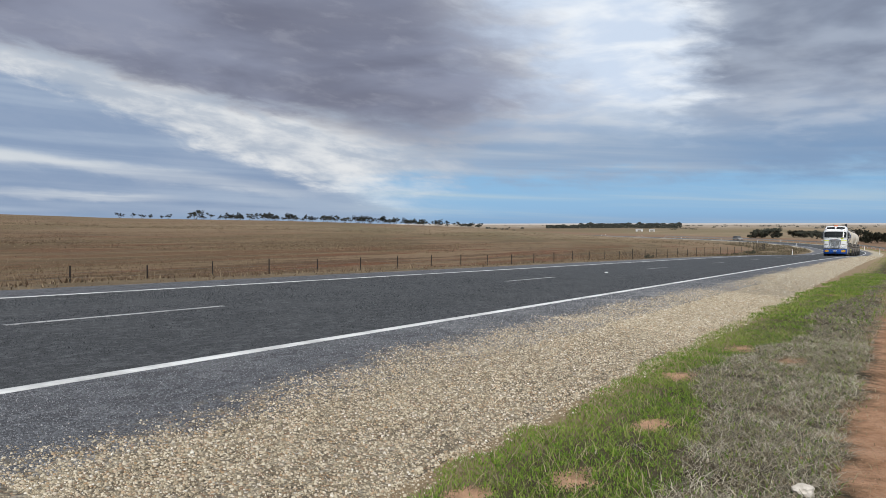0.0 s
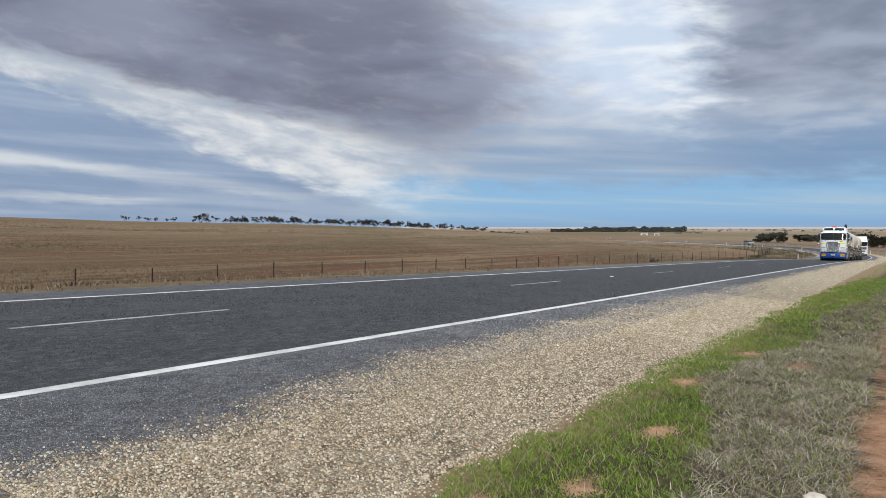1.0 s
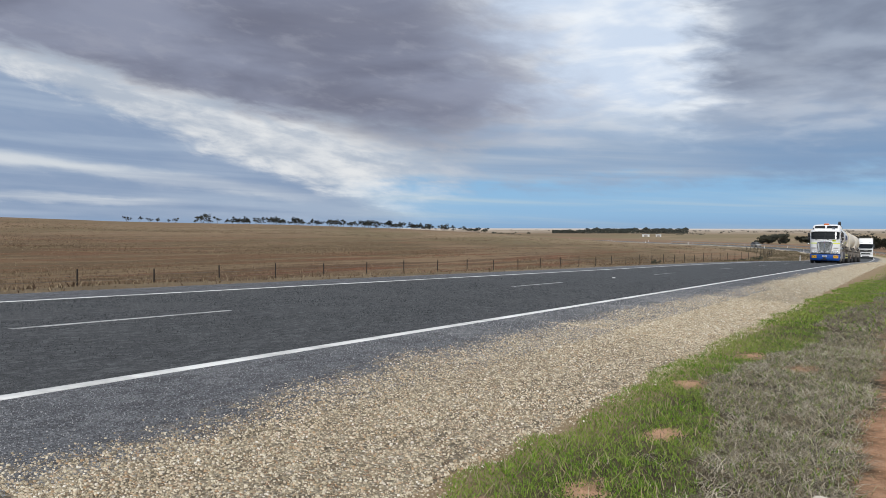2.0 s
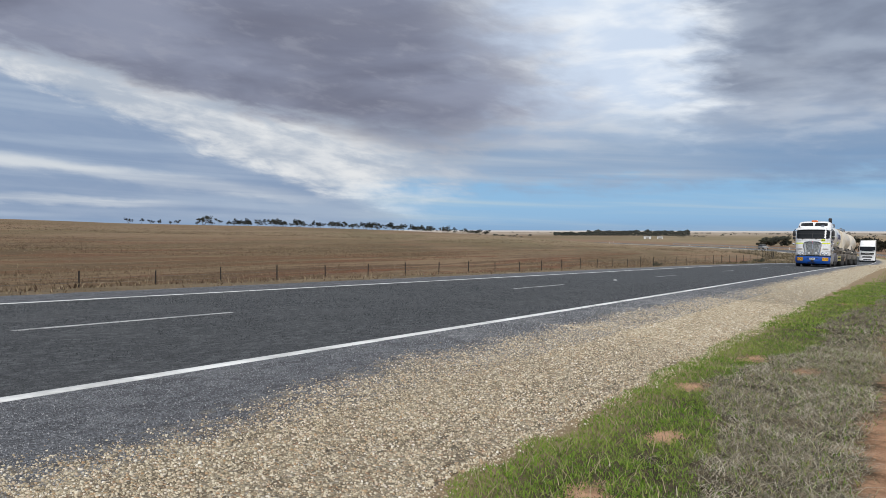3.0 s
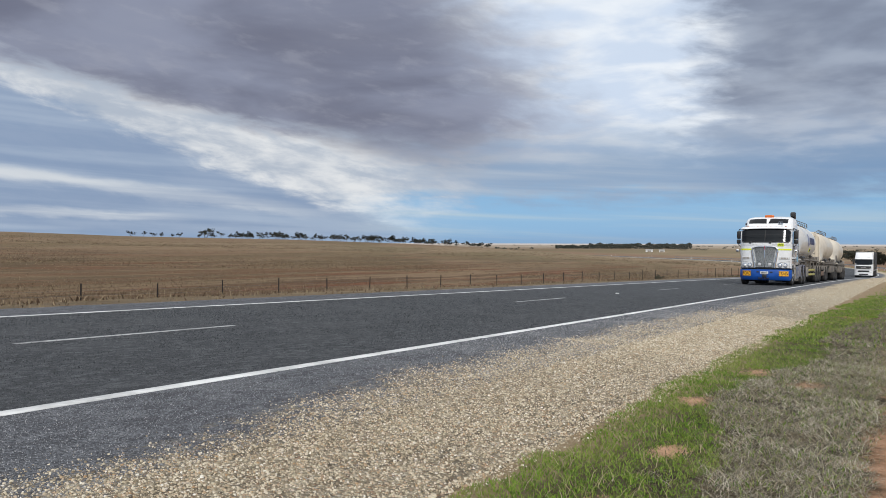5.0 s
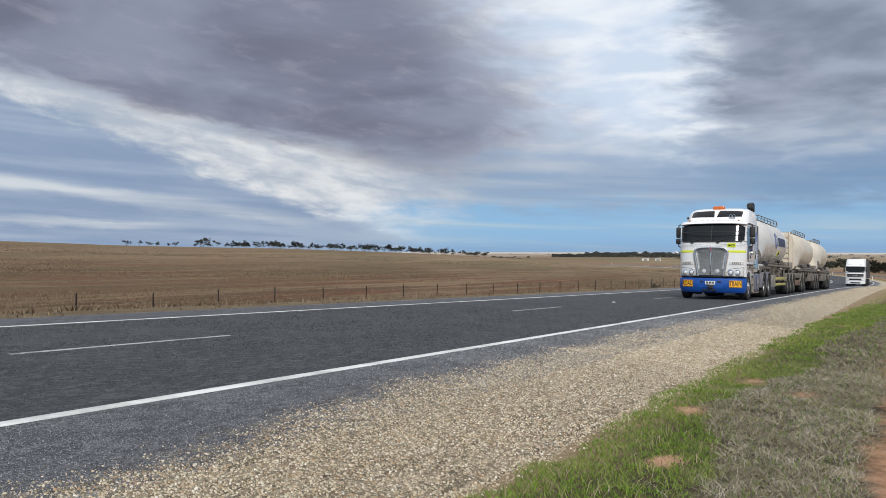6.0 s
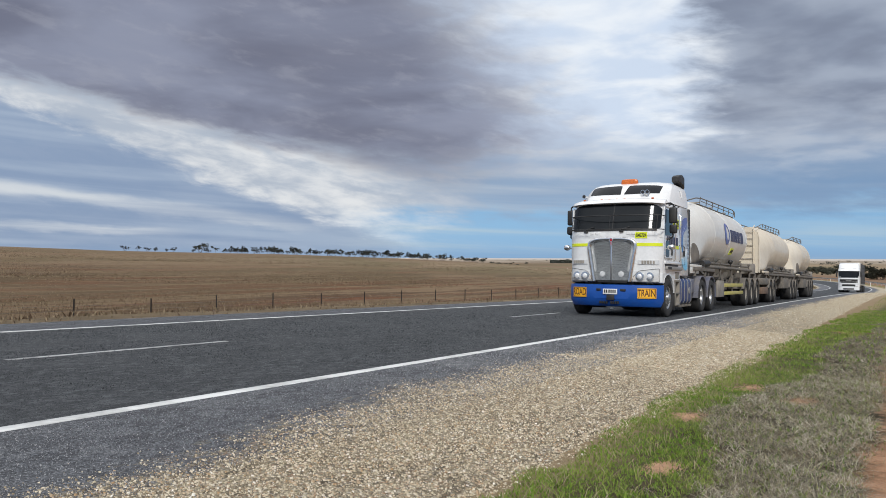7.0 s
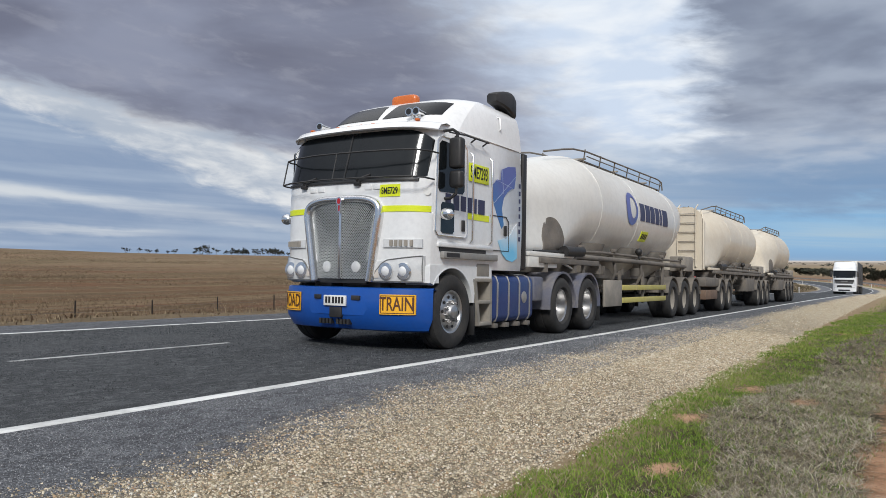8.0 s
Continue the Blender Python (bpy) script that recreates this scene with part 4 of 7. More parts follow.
    plate(bm, [(-0.030, 1.96), (0.030, 1.96), (0.020, 1.83), (-0.020, 1.83)], "y", -0.893, 0.03)
    badge = part("badge", bm, CHROME, grille, "small chrome badge with red enamel")
    bm = bmesh.new()
    plate(bm, oval(0, 1.985, 0.030, 0.040, 16), "y", -0.904, 0.01)
    plate(bm, [(-0.014, 1.93), (0.014, 1.93), (0.009, 1.85), (-0.009, 1.85)], "y", -0.897, 0.01)
    part("enamel", bm, RED, badge)
    bm = bmesh.new()
    patch(bm, grid(-0.40, 0.40, 6), grid(0.88, 0.94, 1), lambda x, z: (x, -0.82 + 0.06 * (x / 0.5) ** 2, z), (0, 0.05, 0))
    part("grille_sill", bm, BLACK, grille)
    for x in (-0.25, 0.25):
        bm = bmesh.new()
        tube(bm, [(x, -0.79, 1.10), (x, -0.822, 1.10), (x, -0.829, 1.10)], [0.075, 0.075, 0.055], 18)
        part("driving_lamp", bm, LAMP_HOUSING, grille)
    # headlights and indicators
    for side in (1, -1):
        bm = bmesh.new()
        us = [side * v for v in grid(0.52, 1.19, 10)]
        patch(bm, us, grid(0, 1, 4), lambda x, v: (x, nose_y(x, 1, 0.012 + 0.018 * math.sin(math.pi * v)), 0.915 + v * (0.25 + 0.09 * (abs(x) - 0.52) / 0.67)), (0, 0.05, 0))
        hl = part("headlight", bm, LAMP_HOUSING, t, "twin-lamp headlight in a clear housing")
        rim = lambda x, v: (side * x, nose_y(x, 1, 0.016 + 0.018 * math.sin(math.pi * v)), 0.915 + v * (0.25 + 0.09 * (x - 0.52) / 0.67))
        loop = [rim(x, 0) for x in grid(0.53, 1.18, 9)] + [rim(1.18, v) for v in (0.3, 0.6, 0.9, 1.0)] + [rim(x, 1) for x in grid(1.16, 0.74, 7)] + [rim(0.66, 0.86), rim(0.58, 0.5), rim(0.53, 0)]
        part("lamp_seal", tube(bmesh.new(), loop, 0.0075, 6), LAMP_SEAL, hl)
        for x in (0.735, 0.975):
            y = nose_y(x, 1) - 0.014
            bm = bmesh.new()
            tube(bm, [(side * x, y, 1.05), (side * x, y - 0.030, 1.05), (side * x, y - 0.034, 1.05), (side * x, y - 0.030, 1.05), (side * x, y - 0.012, 1.05)], [0.112, 0.110, 0.102, 0.094, 0.078], 28)
            part("reflector", bm, CHROME, hl)
            bm = bmesh.new()
            tube(bm, [(side * x, y - 0.012, 1.05), (side * x, y - 0.030, 1.05), (side * x, y - 0.044, 1.05), (side * x, y - 0.050, 1.05)], [0.068, 0.066, 0.046, 0.015], 20)
            part("lamp_lens", bm, LAMP_GLASS, hl)
        bm = bmesh.new()
        patch(bm, [side * v for v in grid(0.56, 0.62, 2)], grid(0.96, 1.06, 2), lambda x, z: (x, nose_y(x, 1, 0.036), z), (0, 0.02, 0))
        part("corner_lens", bm, AMBER_PALE, hl, "pale amber corner lens")
        bm = bmesh.new()
        us = [side * v for v in grid(0.68, 1.17, 8)]
        patch(bm, us, grid(1.36, 1.47, 2), lambda x, z: (x, nose_y(x, z, 0.02), z), (0, 0.04, 0))
        ind = part("indicator", bm, LAMP_HOUSING, t, "slim clear indicator lamp")
        for i in range(5):
            x = side * (0.80 + 0.065 * i)
            bm = bmesh.new()
            box(bm, x - 0.024, x + 0.024, nose_y(x, 1.4) - 0.03, nose_y(x, 1.4) - 0.01, 1.375, 1.455)
            part("louvre", bm, DUST_PANEL, ind)
        # hi-vis band and fleet code plate
        bm = bmesh.new()
        us = [side * v for v in grid(0.62, 1.235, 10)]
        patch(bm, us, grid(1.83, 1.91, 1), lambda x, z: (x, nose_y(x, z, 0.006), z), (0, 0.02, 0))
        part("reflective_band", bm, YELLOW, t, "bright yellow reflective band")
    bm = bmesh.new()
    front_patch(bm, 0.60, 0.90, 2.03, 2.19, 0.008, 3, 1, 0.02)
    tag = part("fleet_tag", bm, YELLOW, t, "yellow fleet tag with black lettering")
    ob = letters("SME729", 0.125, tag, BLACK, Matrix.Translation((0.75, 0, 2.105)) @ FACE_FRONT, squeeze=0.60)
    for v in ob.data.vertices:
        v.co.y += nose_y(v.co.x, 2.1) - 0.010
    # bumper
    bm = bmesh.new()
    def brow(z, out, w):
        row = []
        for i in range(25):
            x = w * math.sin(radians(-90 + 180 * i / 24))
            k = abs(x) / 1.25
            row.append((x, -0.79 - out + 0.05 * k * k + 0.30 * k ** 4 + 0.06 * k ** 12, z))
        return row
    loft(bm, [brow(0.80, -0.05, 1.24), brow(0.83, 0.05, 1.255), brow(0.815, 0.09, 1.26), brow(0.66, 0.11, 1.265), brow(0.42, 0.10, 1.26), brow(0.27, -0.02, 1.19), brow(0.25, -0.12, 1.16), brow(0.32, -0.25, 1.16), brow(0.78, -0.25, 1.20), brow(0.80, -0.05, 1.24)], cap=False, closed=False)
    bumper = part("bumper", bm, BLUE, t, "deep blue painted steel bumper")
    bm = bmesh.new()
    patch(bm, grid(-0.52, 0.52, 8), grid(0, 1, 4), lambda x, v: (x * (1 - 0.12 * v), -0.908 - 0.012 * math.sin(math.pi * v) + 0.05 * (x / 0.6) ** 2, 0.46 + 0.34 * v), (0, 0.05, 0))
    part("bumper_centre", bm, BLUE, bumper)
    for x0, x1, z0, z1 in ((-0.38, -0.26, 0.66, 0.72), (0.26, 0.40, 0.66, 0.72)):
        bm = bmesh.new()
        box(bm, x0, x1, -0.922, -0.87, z0, z1, 0.008)
        part("tow_eye_slot", bm, BLACK, bumper)
    for i in range(9):
        x = -0.30 + i * 0.06
        if i != 4:
            bm = bmesh.new()
            box(bm, x, x + 0.035, -0.897, -0.83, 0.33, 0.40)
            part("air_slot", bm, BLACK, bumper)
    bm = bmesh.new()
    box(bm, -0.19, 0.19, -0.945, -0.915, 0.575, 0.715, 0.006)
    npl = part("number_plate", bm, PLASTIC_WHITE, t, "white number plate with blurred dark bars")
    bm = bmesh.new()
    for i in range(6):
        x = -0.155 + i * 0.053 + (0.012 if i > 1 else 0)
        bm = bmesh.new()
        box(bm, x, x + 0.034, -0.950, -0.940, 0.61, 0.695)
        part("plate_bar", bm, BLACK, npl)
    bm = bmesh.new()
    box(bm, -0.10, 0.11, -0.930, -0.87, 0.42, 0.56, 0.01)
    part("sensor_box", bm, BLACK, t)
    bow = lambda x: -0.905 + 0.05 * (x / 1.25) ** 2 + 0.30 * (x / 1.25) ** 4 + 0.06 * (x / 1.25) ** 12
    for side, word, xa, xb in ((1, "TRAIN", 0.70, 1.125), (-1, "ROAD", -1.10, -0.665)):
        bm = bmesh.new()
        patch(bm, grid(xa, xb, 10), grid(0.485, 0.745, 2), lambda x, z: (x, bow(x) - 0.014, z), (0, 0.016, 0))
        sg = part("sign_board", bm, AMBER_SIGN, t, "amber " + word.lower() + " half of the road train sign")
        bm = bmesh.new()
        for x0, x1, z0, z1 in ((xa + 0.012, xb - 0.012, 0.722, 0.731), (xa + 0.012, xb - 0.012, 0.499, 0.508), (xa + 0.012, xa + 0.020, 0.499, 0.731), (xb - 0.020, xb - 0.012, 0.499, 0.731)):
            patch(bm, grid(x0, x1, 10), [z0, z1], lambda x, z: (x, bow(x) - 0.017, z), (0, 0.004, 0))
        part("sign_border", bm, SIGN_INK, sg)
        ob = letters(word, 0.250, sg, SIGN_INK, Matrix.Translation(((xa + xb) / 2, 0, 0.615)) @ FACE_FRONT, squeeze=0.57 if word == "TRAIN" else 0.60)
        for v in ob.data.vertices:
            v.co.y += bow(v.co.x) - 0.018
    # doors
    for side in (1, -1):
        X = side * 1.245
        bm = bmesh.new()
        plate(bm, [(-0.44, 1.60), (-0.38, 1.54), (0.34, 1.54), (0.40, 1.60), (0.36, 2.78), (0.28, 2.86), (-0.32, 2.87), (-0.40, 2.80)], "x", X - side * 0.03, side * 0.042)
        door = part("door", bm, WHITE, t, "white cab door with chrome trim")
        bm = bmesh.new()
        plate(bm, [(-0.38, 2.17), (-0.34, 2.12), (0.26, 2.14), (0.31, 2.19), (0.30, 2.72), (0.25, 2.79), (-0.30, 2.81), (-0.36, 2.76)], "x", X + side * 0.008, side * 0.010)
        part("door_window", bm, GLASS, door)
        bm = bmesh.new()
        plate(bm, [(-0.30, 1.60), (-0.26, 1.57), (0.0, 1.57), (0.04, 1.61), (0.04, 1.95), (0.0, 1.99), (-0.26, 1.99), (-0.30, 1.95)], "x", X + side * 0.008, side * 0.010)
        part("kick_window", bm, GLASS, door)
        bm = bmesh.new()
        tube(bm, [(X + side * 0.016, a, b) for a, b in [(-0.42, 2.20), (-0.44, 1.60), (-0.38, 1.54), (0.34, 1.54), (0.40, 1.60), (0.36, 2.78), (0.28, 2.86), (-0.32, 2.87), (-0.40, 2.80), (-0.42, 2.20)]], 0.010, 6)
        part("door_trim", bm, CHROME, door)
        bm = bmesh.new()
        box(bm, min(X + side * 0.012, X + side * 0.035), max(X + side * 0.012, X + side * 0.035), 0.24, 0.32, 1.62, 1.78, 0.01)
        part("door_handle", bm, BLACK, door)
        # grab rails, sleeper door
        for y in (0.49, 1.07):
            bm = bmesh.new()
            tube(bm, [(X + side * 0.005, y, 1.47), (X + side * 0.05, y, 1.52), (X + side * 0.05, y, 2.72), (X + side * 0.005, y, 2.76)], 0.014, 8)
            part("grab_rail", bm, CHROME, t)
        bm = bmesh.new()
        tube(bm, [(X + side * 0.005, 1.12, 1.92), (X + side * 0.006, 1.62, 1.93), (X + side * 0.006, 1.71, 1.86), (X + side * 0.006, 1.72, 1.40), (X + side * 0.006, 1.12, 1.40)], 0.007, 6)
        part("locker_trim", bm, BLACK, t)
        bm = bmesh.new()
        box(bm, min(X, X + side * 0.03), max(X, X + side * 0.03), 1.55, 1.62, 1.63, 1.79, 0.01)
        part("locker_handle", bm, BLACK, t)
        # yellow band and tag on the side
        bm = bmesh.new()
        box(bm, min(X, X + side * 0.006), max(X, X + side * 0.006), 0.0, 1.07, 1.81, 1.90)
        part("reflective_band", bm, YELLOW, t)
        bm = bmesh.new()
        box(bm, min(X, X + side * 0.008), max(X, X + side * 0.008), 0.45, 1.04, 2.36, 2.62, 0.002)
        tag = part("fleet_tag", bm, YELLOW, t, "yellow fleet tag with black lettering")
        letters("SME7293", 0.245, tag, BLACK, Matrix.Translation((X + side * 0.010, 0.745, 2.49)) @ (FACE_SIDE if side > 0 else pose(0, 0, 0, 90, 0, -90)), squeeze=0.56)
        # company name as plain bars, and a plain blue swirl
        bm = bmesh.new()
        for y, w in ((-0.19, 0.14), (0.02, 0.15), (0.22, 0.14), (0.43, 0.14), (0.62, 0.05), (0.73, 0.18)):
            bm = bmesh.new()
            box(bm, min(X + side * 0.004, X + side * 0.016), max(X + side * 0.004, X + side * 0.016), y, y + w, 1.905, 2.115)
            part("mark_bar", bm, INK, t, "plain dark blue bar")
        bm = bmesh.new()
        sweep = [(1.46, 2.65), (1.68, 2.72), (1.93, 2.75), (1.96, 2.63), (1.90, 2.40), (1.78, 2.38), (1.66, 2.32), (1.54, 2.22), (1.48, 2.05), (1.55, 1.80), (1.48, 1.74), (1.36, 1.89), (1.23, 2.08), (1.16, 2.27), (1.19, 2.39), (1.31, 2.48), (1.44, 2.48)]
        plate(bm, sweep, "x", X, side * 0.005)
        swirl = part("swirl_decal", bm, DECAL, t, "blue and violet swirl decal")
        bm = bmesh.new()
        for a, b in (((1.20, 2.10), (1.95, 2.60)), ((1.47, 2.66), (1.53, 2.28)), ((1.30, 2.47), (1.84, 2.40))):
            tube(bm, [(X + side * 0.005, *a), (X + side * 0.005, *b)], 0.0035, 4)
        part("star_line", bm, STAR_BLUE, swirl)
        bm = bmesh.new()
        plate(bm, [(1.36, 1.55), (1.50, 1.36), (1.66, 1.27), (1.86, 1.24), (2.02, 1.30), (2.02, 1.86), (1.92, 1.80), (1.78, 1.66), (1.60, 1.60)], "x", X, side * 0.005)
        part("swirl_tail", bm, DECAL_PALE, t, "pale blue swirl decal")
        for i in range(8):
            bm = bmesh.new()
            box(bm, min(X, X + side * 0.006), max(X, X + side * 0.006), 2.075, 2.125, 1.575 + i * 0.122, 1.645 + i * 0.122)
            part("small_mark", bm, INK, t)
        # sill under the door: ledge, black strip in place of the gap's shade, tread plate, lower locker
        lo, hi = min(side * 1.20, side * 1.275), max(side * 1.20, side * 1.275)
        part("sill_ledge", box(bmesh.new(), lo, hi, -0.36, 1.18, 1.385, 1.455, 0.018), WHITE, t)
        part("sill_gap", box(bmesh.new(), min(side * 1.2, side * 1.252), max(side * 1.2, side * 1.252), -0.30, 0.98, 1.330, 1.384), BLACK, t)
        sp = part("sill_plate", box(bmesh.new(), min(side * 1.2, side * 1.30), max(side * 1.2, side * 1.30), -0.27, 1.28, 1.235, 1.328, 0.012), SILL_GREY, t, "dull grey tread plate along the sill")
        part("sill_strip", box(bmesh.new(), min(side * 1.299, side * 1.304), max(side * 1.299, side * 1.304), -0.20, 0.14, 1.255, 1.312), BLACK, sp)
        part("step_recess", box(bmesh.new(), min(side * 1.2, side * 1.243), max(side * 1.2, side * 1.243), 0.74, 1.12, 1.00, 1.19, 0.015), DUST_PANEL, t)
        # mirrors
        bm = bmesh.new()
        box(bm, X + side * 0.16 - 0.10, X + side * 0.16 + 0.10, -0.22, -0.08, 2.44, 2.86, 0.045, 3)
        mir = part("mirror", bm, BLACK, t, "tall black mirror housing on arms")
        bm = bmesh.new()
        box(bm, X + side * 0.17 - 0.095, X + side * 0.17 + 0.095, -0.23, -0.09, 2.18, 2.41, 0.045, 3)
        part("lower_mirror", bm, BLACK, mir)
        bm = bmesh.new()
        tube(bm, [(X - side * 0.02, -0.22, 2.95), (X + side * 0.10, -0.17, 2.97), (X + side * 0.16, -0.15, 2.93), (X + side * 0.16, -0.15, 2.84)], 0.022, 8)
        part("mirror_arm", bm, BLACK, mir)
        bm = bmesh.new()
        tube(bm, [(X - side * 0.02, -0.22, 2.04), (X + side * 0.08, -0.18, 2.04), (X + side * 0.16, -0.16, 2.10), (X + side * 0.16, -0.16, 2.20)], 0.022, 8)
        part("mirror_arm", bm, BLACK, mir)
        bm = bmesh.new()
        tube(bm, [(X, -0.28, 1.78), (X + side * 0.10, -0.34, 1.80), (X + side * 0.16, -0.38, 1.80)], 0.012, 6)
        bmesh.ops.create_uvsphere(bm, u_segments=16, v_segments=10, radius=0.10, matrix=Matrix.Translation((X + side * 0.17, -0.40, 1.81)) @ Matrix.Diagonal((1, 0.7, 0.8, 1)))
        part("round_mirror", bm, CHROME, t, "round convex chrome mirror")
        # awning rail above door
        bm = bmesh.new()
        tube(bm, [(X + side * 0.02, -0.12, 2.95), (X + side * 0.05, 0.3, 2.97), (X + side * 0.05, 0.95, 2.97)], 0.012, 6)
        for y in (0.1, 0.55, 0.9):
            tube(bm, [(X - side * 0.03, y, 2.92), (X + side * 0.05, y, 2.97)], 0.012, 6)
        part("gutter_rail", bm, BLACK, t)
        # side extender behind the cab
        bm = bmesh.new()
        box(bm, side * 1.20 - 0.03, side * 1.20 + 0.03, 2.26, 2.40, 1.13, 3.02, 0.015)
        part("side_extender", bm, BLACK, t)
        # steps
        bm = bmesh.new()
        plate(bm, [(0.70, 0.96), (1.20, 0.96), (1.20, 0.28), (0.84, 0.28)], "x", side * 1.02, side * 0.02)
        for z, ya in ((0.28, 0.80), (0.60, 0.74), (0.92, 0.68)):
            box(bm, min(side * 1.0, side * 1.255), max(side * 1.0, side * 1.255), ya, 1.20, z, z + 0.055, 0.012)
        plate(bm, [(0.64, 0.96), (0.72, 0.96), (0.86, 0.28), (0.80, 0.28)], "x", side * 1.0, side * 0.25)
        plate(bm, [(1.13, 0.96), (1.20, 0.96), (1.20, 0.28), (1.14, 0.28)], "x", side * 1.0, side * 0.25)
        part("cab_steps", bm, DUST_PANEL, t, "grey moulded cab steps")
        # fuel tank
        bm = bmesh.new()
        box(bm, min(side * 0.62, side * 1.22), max(side * 0.62, side * 1.22), 1.24, 2.78, 0.30, 1.03, 0.12, 4)
        tk = part("fuel_tank", bm, NAVY, t, "dusty navy blue fuel tank with steel straps")
        for y in (1.42, 1.80, 2.18, 2.56):
            bm = bmesh.new()
            tube(bm, [(side * a, y, b) for a, b in ((0.8, 1.036), (1.10, 1.036), (1.19, 1.0), (1.226, 0.91), (1.226, 0.42), (1.19, 0.33), (1.10, 0.294), (0.8, 0.294))], 0.016, 6)
            part("tank_strap", bm, ALU, tk)
            bm = bmesh.new()
            box(bm, min(side * 0.9, side * 1.22), max(side * 0.9, side * 1.22), y - 0.05, y + 0.05, 0.22, 0.29, 0.01)
            part("strap_bracket", bm, STEEL, tk)
        bm = bmesh.new()
        tube(bm, [(side * 1.20, 2.36, 0.68), (side * 1.228, 2.36, 0.68), (side * 1.236, 2.36, 0.68), (side * 1.238, 2.36, 0.68)], [0.095, 0.095, 0.075, 0.02], 20)
        part("filler_cap", bm, ALU, tk)
        # drive mudguards
        for y in (3.95, 5.25):
            bm = bmesh.new()
            ring = lambda r, x: [(x, y + r * math.cos(radians(a)), TYRE_R + r * math.sin(radians(a))) for a in range(-6, 187, 12)]
            loft(bm, [ring(0.575, side * 1.25), ring(0.61, side * 1.255), ring(0.615, side * 0.64), ring(0.575, side * 0.64), ring(0.575, side * 1.25)], cap=False, closed=False)
            part("mudguard", bm, NAVY_DUST, t, "dusty blue-grey mudguard")
        bm = bmesh.new()
        box(bm, min(side * 0.7, side * 1.18), max(side * 0.7, side * 1.18), 2.86, 3.22, 0.60, 1.02, 0.04)
        part("battery_box", bm, NAVY_DUST, t)
        for y in (5.86, 0.98 - 0.30):
            bm = bmesh.new()
            box(bm, side * 0.95 - 0.29, side * 0.95 + 0.29, y, y + 0.02, 0.16, 0.62, 0.004)
            part("mud_flap", bm, BLACK, t)
    bm = bmesh.new()
    tube(bm, [(1.17, -0.515, 2.10), (1.203, -0.56, 2.10)], 0.052, 20)
    part("round_decal", bm, PLASTIC_WHITE, t)
    # roof: beacon, horns, marker lamps, air intake
    bm = bmesh.new()
    loft(bm, [[(x * k, 0.64 + y * k, z) for x, y in oval(0, 0, 0.235, 0.08, 28, 4.0)] for z, k in ((3.58, 0.98), (3.64, 1.0), (3.68, 1.0), (3.72, 0.97), (3.745, 0.88), (3.755, 0.7))])
    part("beacon", bm, AMBER, t, "orange rotating beacon bar")
    for x in (-1.04, 0.60, 0.72):
        bm = bmesh.new()
        z = 3.235 if x < 0 else 3.295
        tube(bm, [(x, 0.10, z), (x, -0.06, z), (x, -0.13, z), (x, -0.15, z)], [0.030, 0.038, 0.056, 0.058], 18)
        tube(bm, [(x, -0.04, 3.10), (x, -0.04, z)], 0.014, 6)
        horn = part("air_horn", bm, CHROME, t)
        part("horn_mouth", tube(bmesh.new(), [(x, -0.149, z), (x, -0.153, z)], 0.044, 16), BLACK, horn)
    for x in (-0.42, -0.21, 0.0, 0.21, 0.95, -0.9):
        bm = bmesh.new()
        box(bm, x - 0.032, x + 0.032, -0.47, -0.41, 3.075, 3.11, 0.012)
        part("marker_lamp", bm, AMBER, t)
    bm = bmesh.new()
    tube(bm, [(1.0, 2.10, 3.2), (1.0, 2.10, 3.72)], 0.08, 16)
    part("intake_pipe", bm, BLACK, t)
    bm = bmesh.new()
    rings = []
    for y, z0, z1, w in ((1.56, 3.76, 3.88, 0.085), (1.60, 3.74, 3.91, 0.10), (1.78, 3.72, 3.96, 0.115), (1.96, 3.68, 3.99, 0.12), (2.08, 3.62, 3.99, 0.12), (2.17, 3.60, 3.97, 0.115), (2.22, 3.60, 3.92, 0.105)):
        rings.append([(1.0 + w * a, y, z0 + (z1 - z0) * b) for a, b in ((-0.8, 0), (0.8, 0), (1, 0.10), (1, 0.80), (0.75, 0.97), (0, 1), (-0.75, 0.97), (-1, 0.80), (-1, 0.10))])
    loft(bm, rings)
    part("air_intake", bm, BLACK, t, "black air intake scoop above the cab")
    # chassis
    bm = bmesh.new()
    for x in (-0.43, 0.43):
        box(bm, x - 0.04, x + 0.04, -0.55, 6.1, 0.72, 0.98)
    for y in (0.0, 1.6, 3.0, 3.8, 4.5, 5.2, 6.0):
        box(bm, -0.43, 0.43, y - 0.06, y + 0.06, 0.75, 0.93)
    box(bm, -0.95, 0.95, -0.30, 1.1, 0.62, 1.10, 0.05)
    for y in (0, 3.95, 5.25):
        tube(bm, [(-0.85, y, TYRE_R), (0.85, y, TYRE_R)], 0.07, 10)
    box(bm, -0.5, 0.5, 3.9, 5.1, 1.0, 1.16, 0.03)
    part("chassis", bm, STEEL, t, "dusty dark steel chassis with fifth wheel")
    add_axle(t, STEER_WHEEL, 0.07, "train")
    add_axle(t, DUAL_WHEEL, 3.95, "train")
    add_axle(t, DUAL_WHEEL, 5.25, "train")
    return t


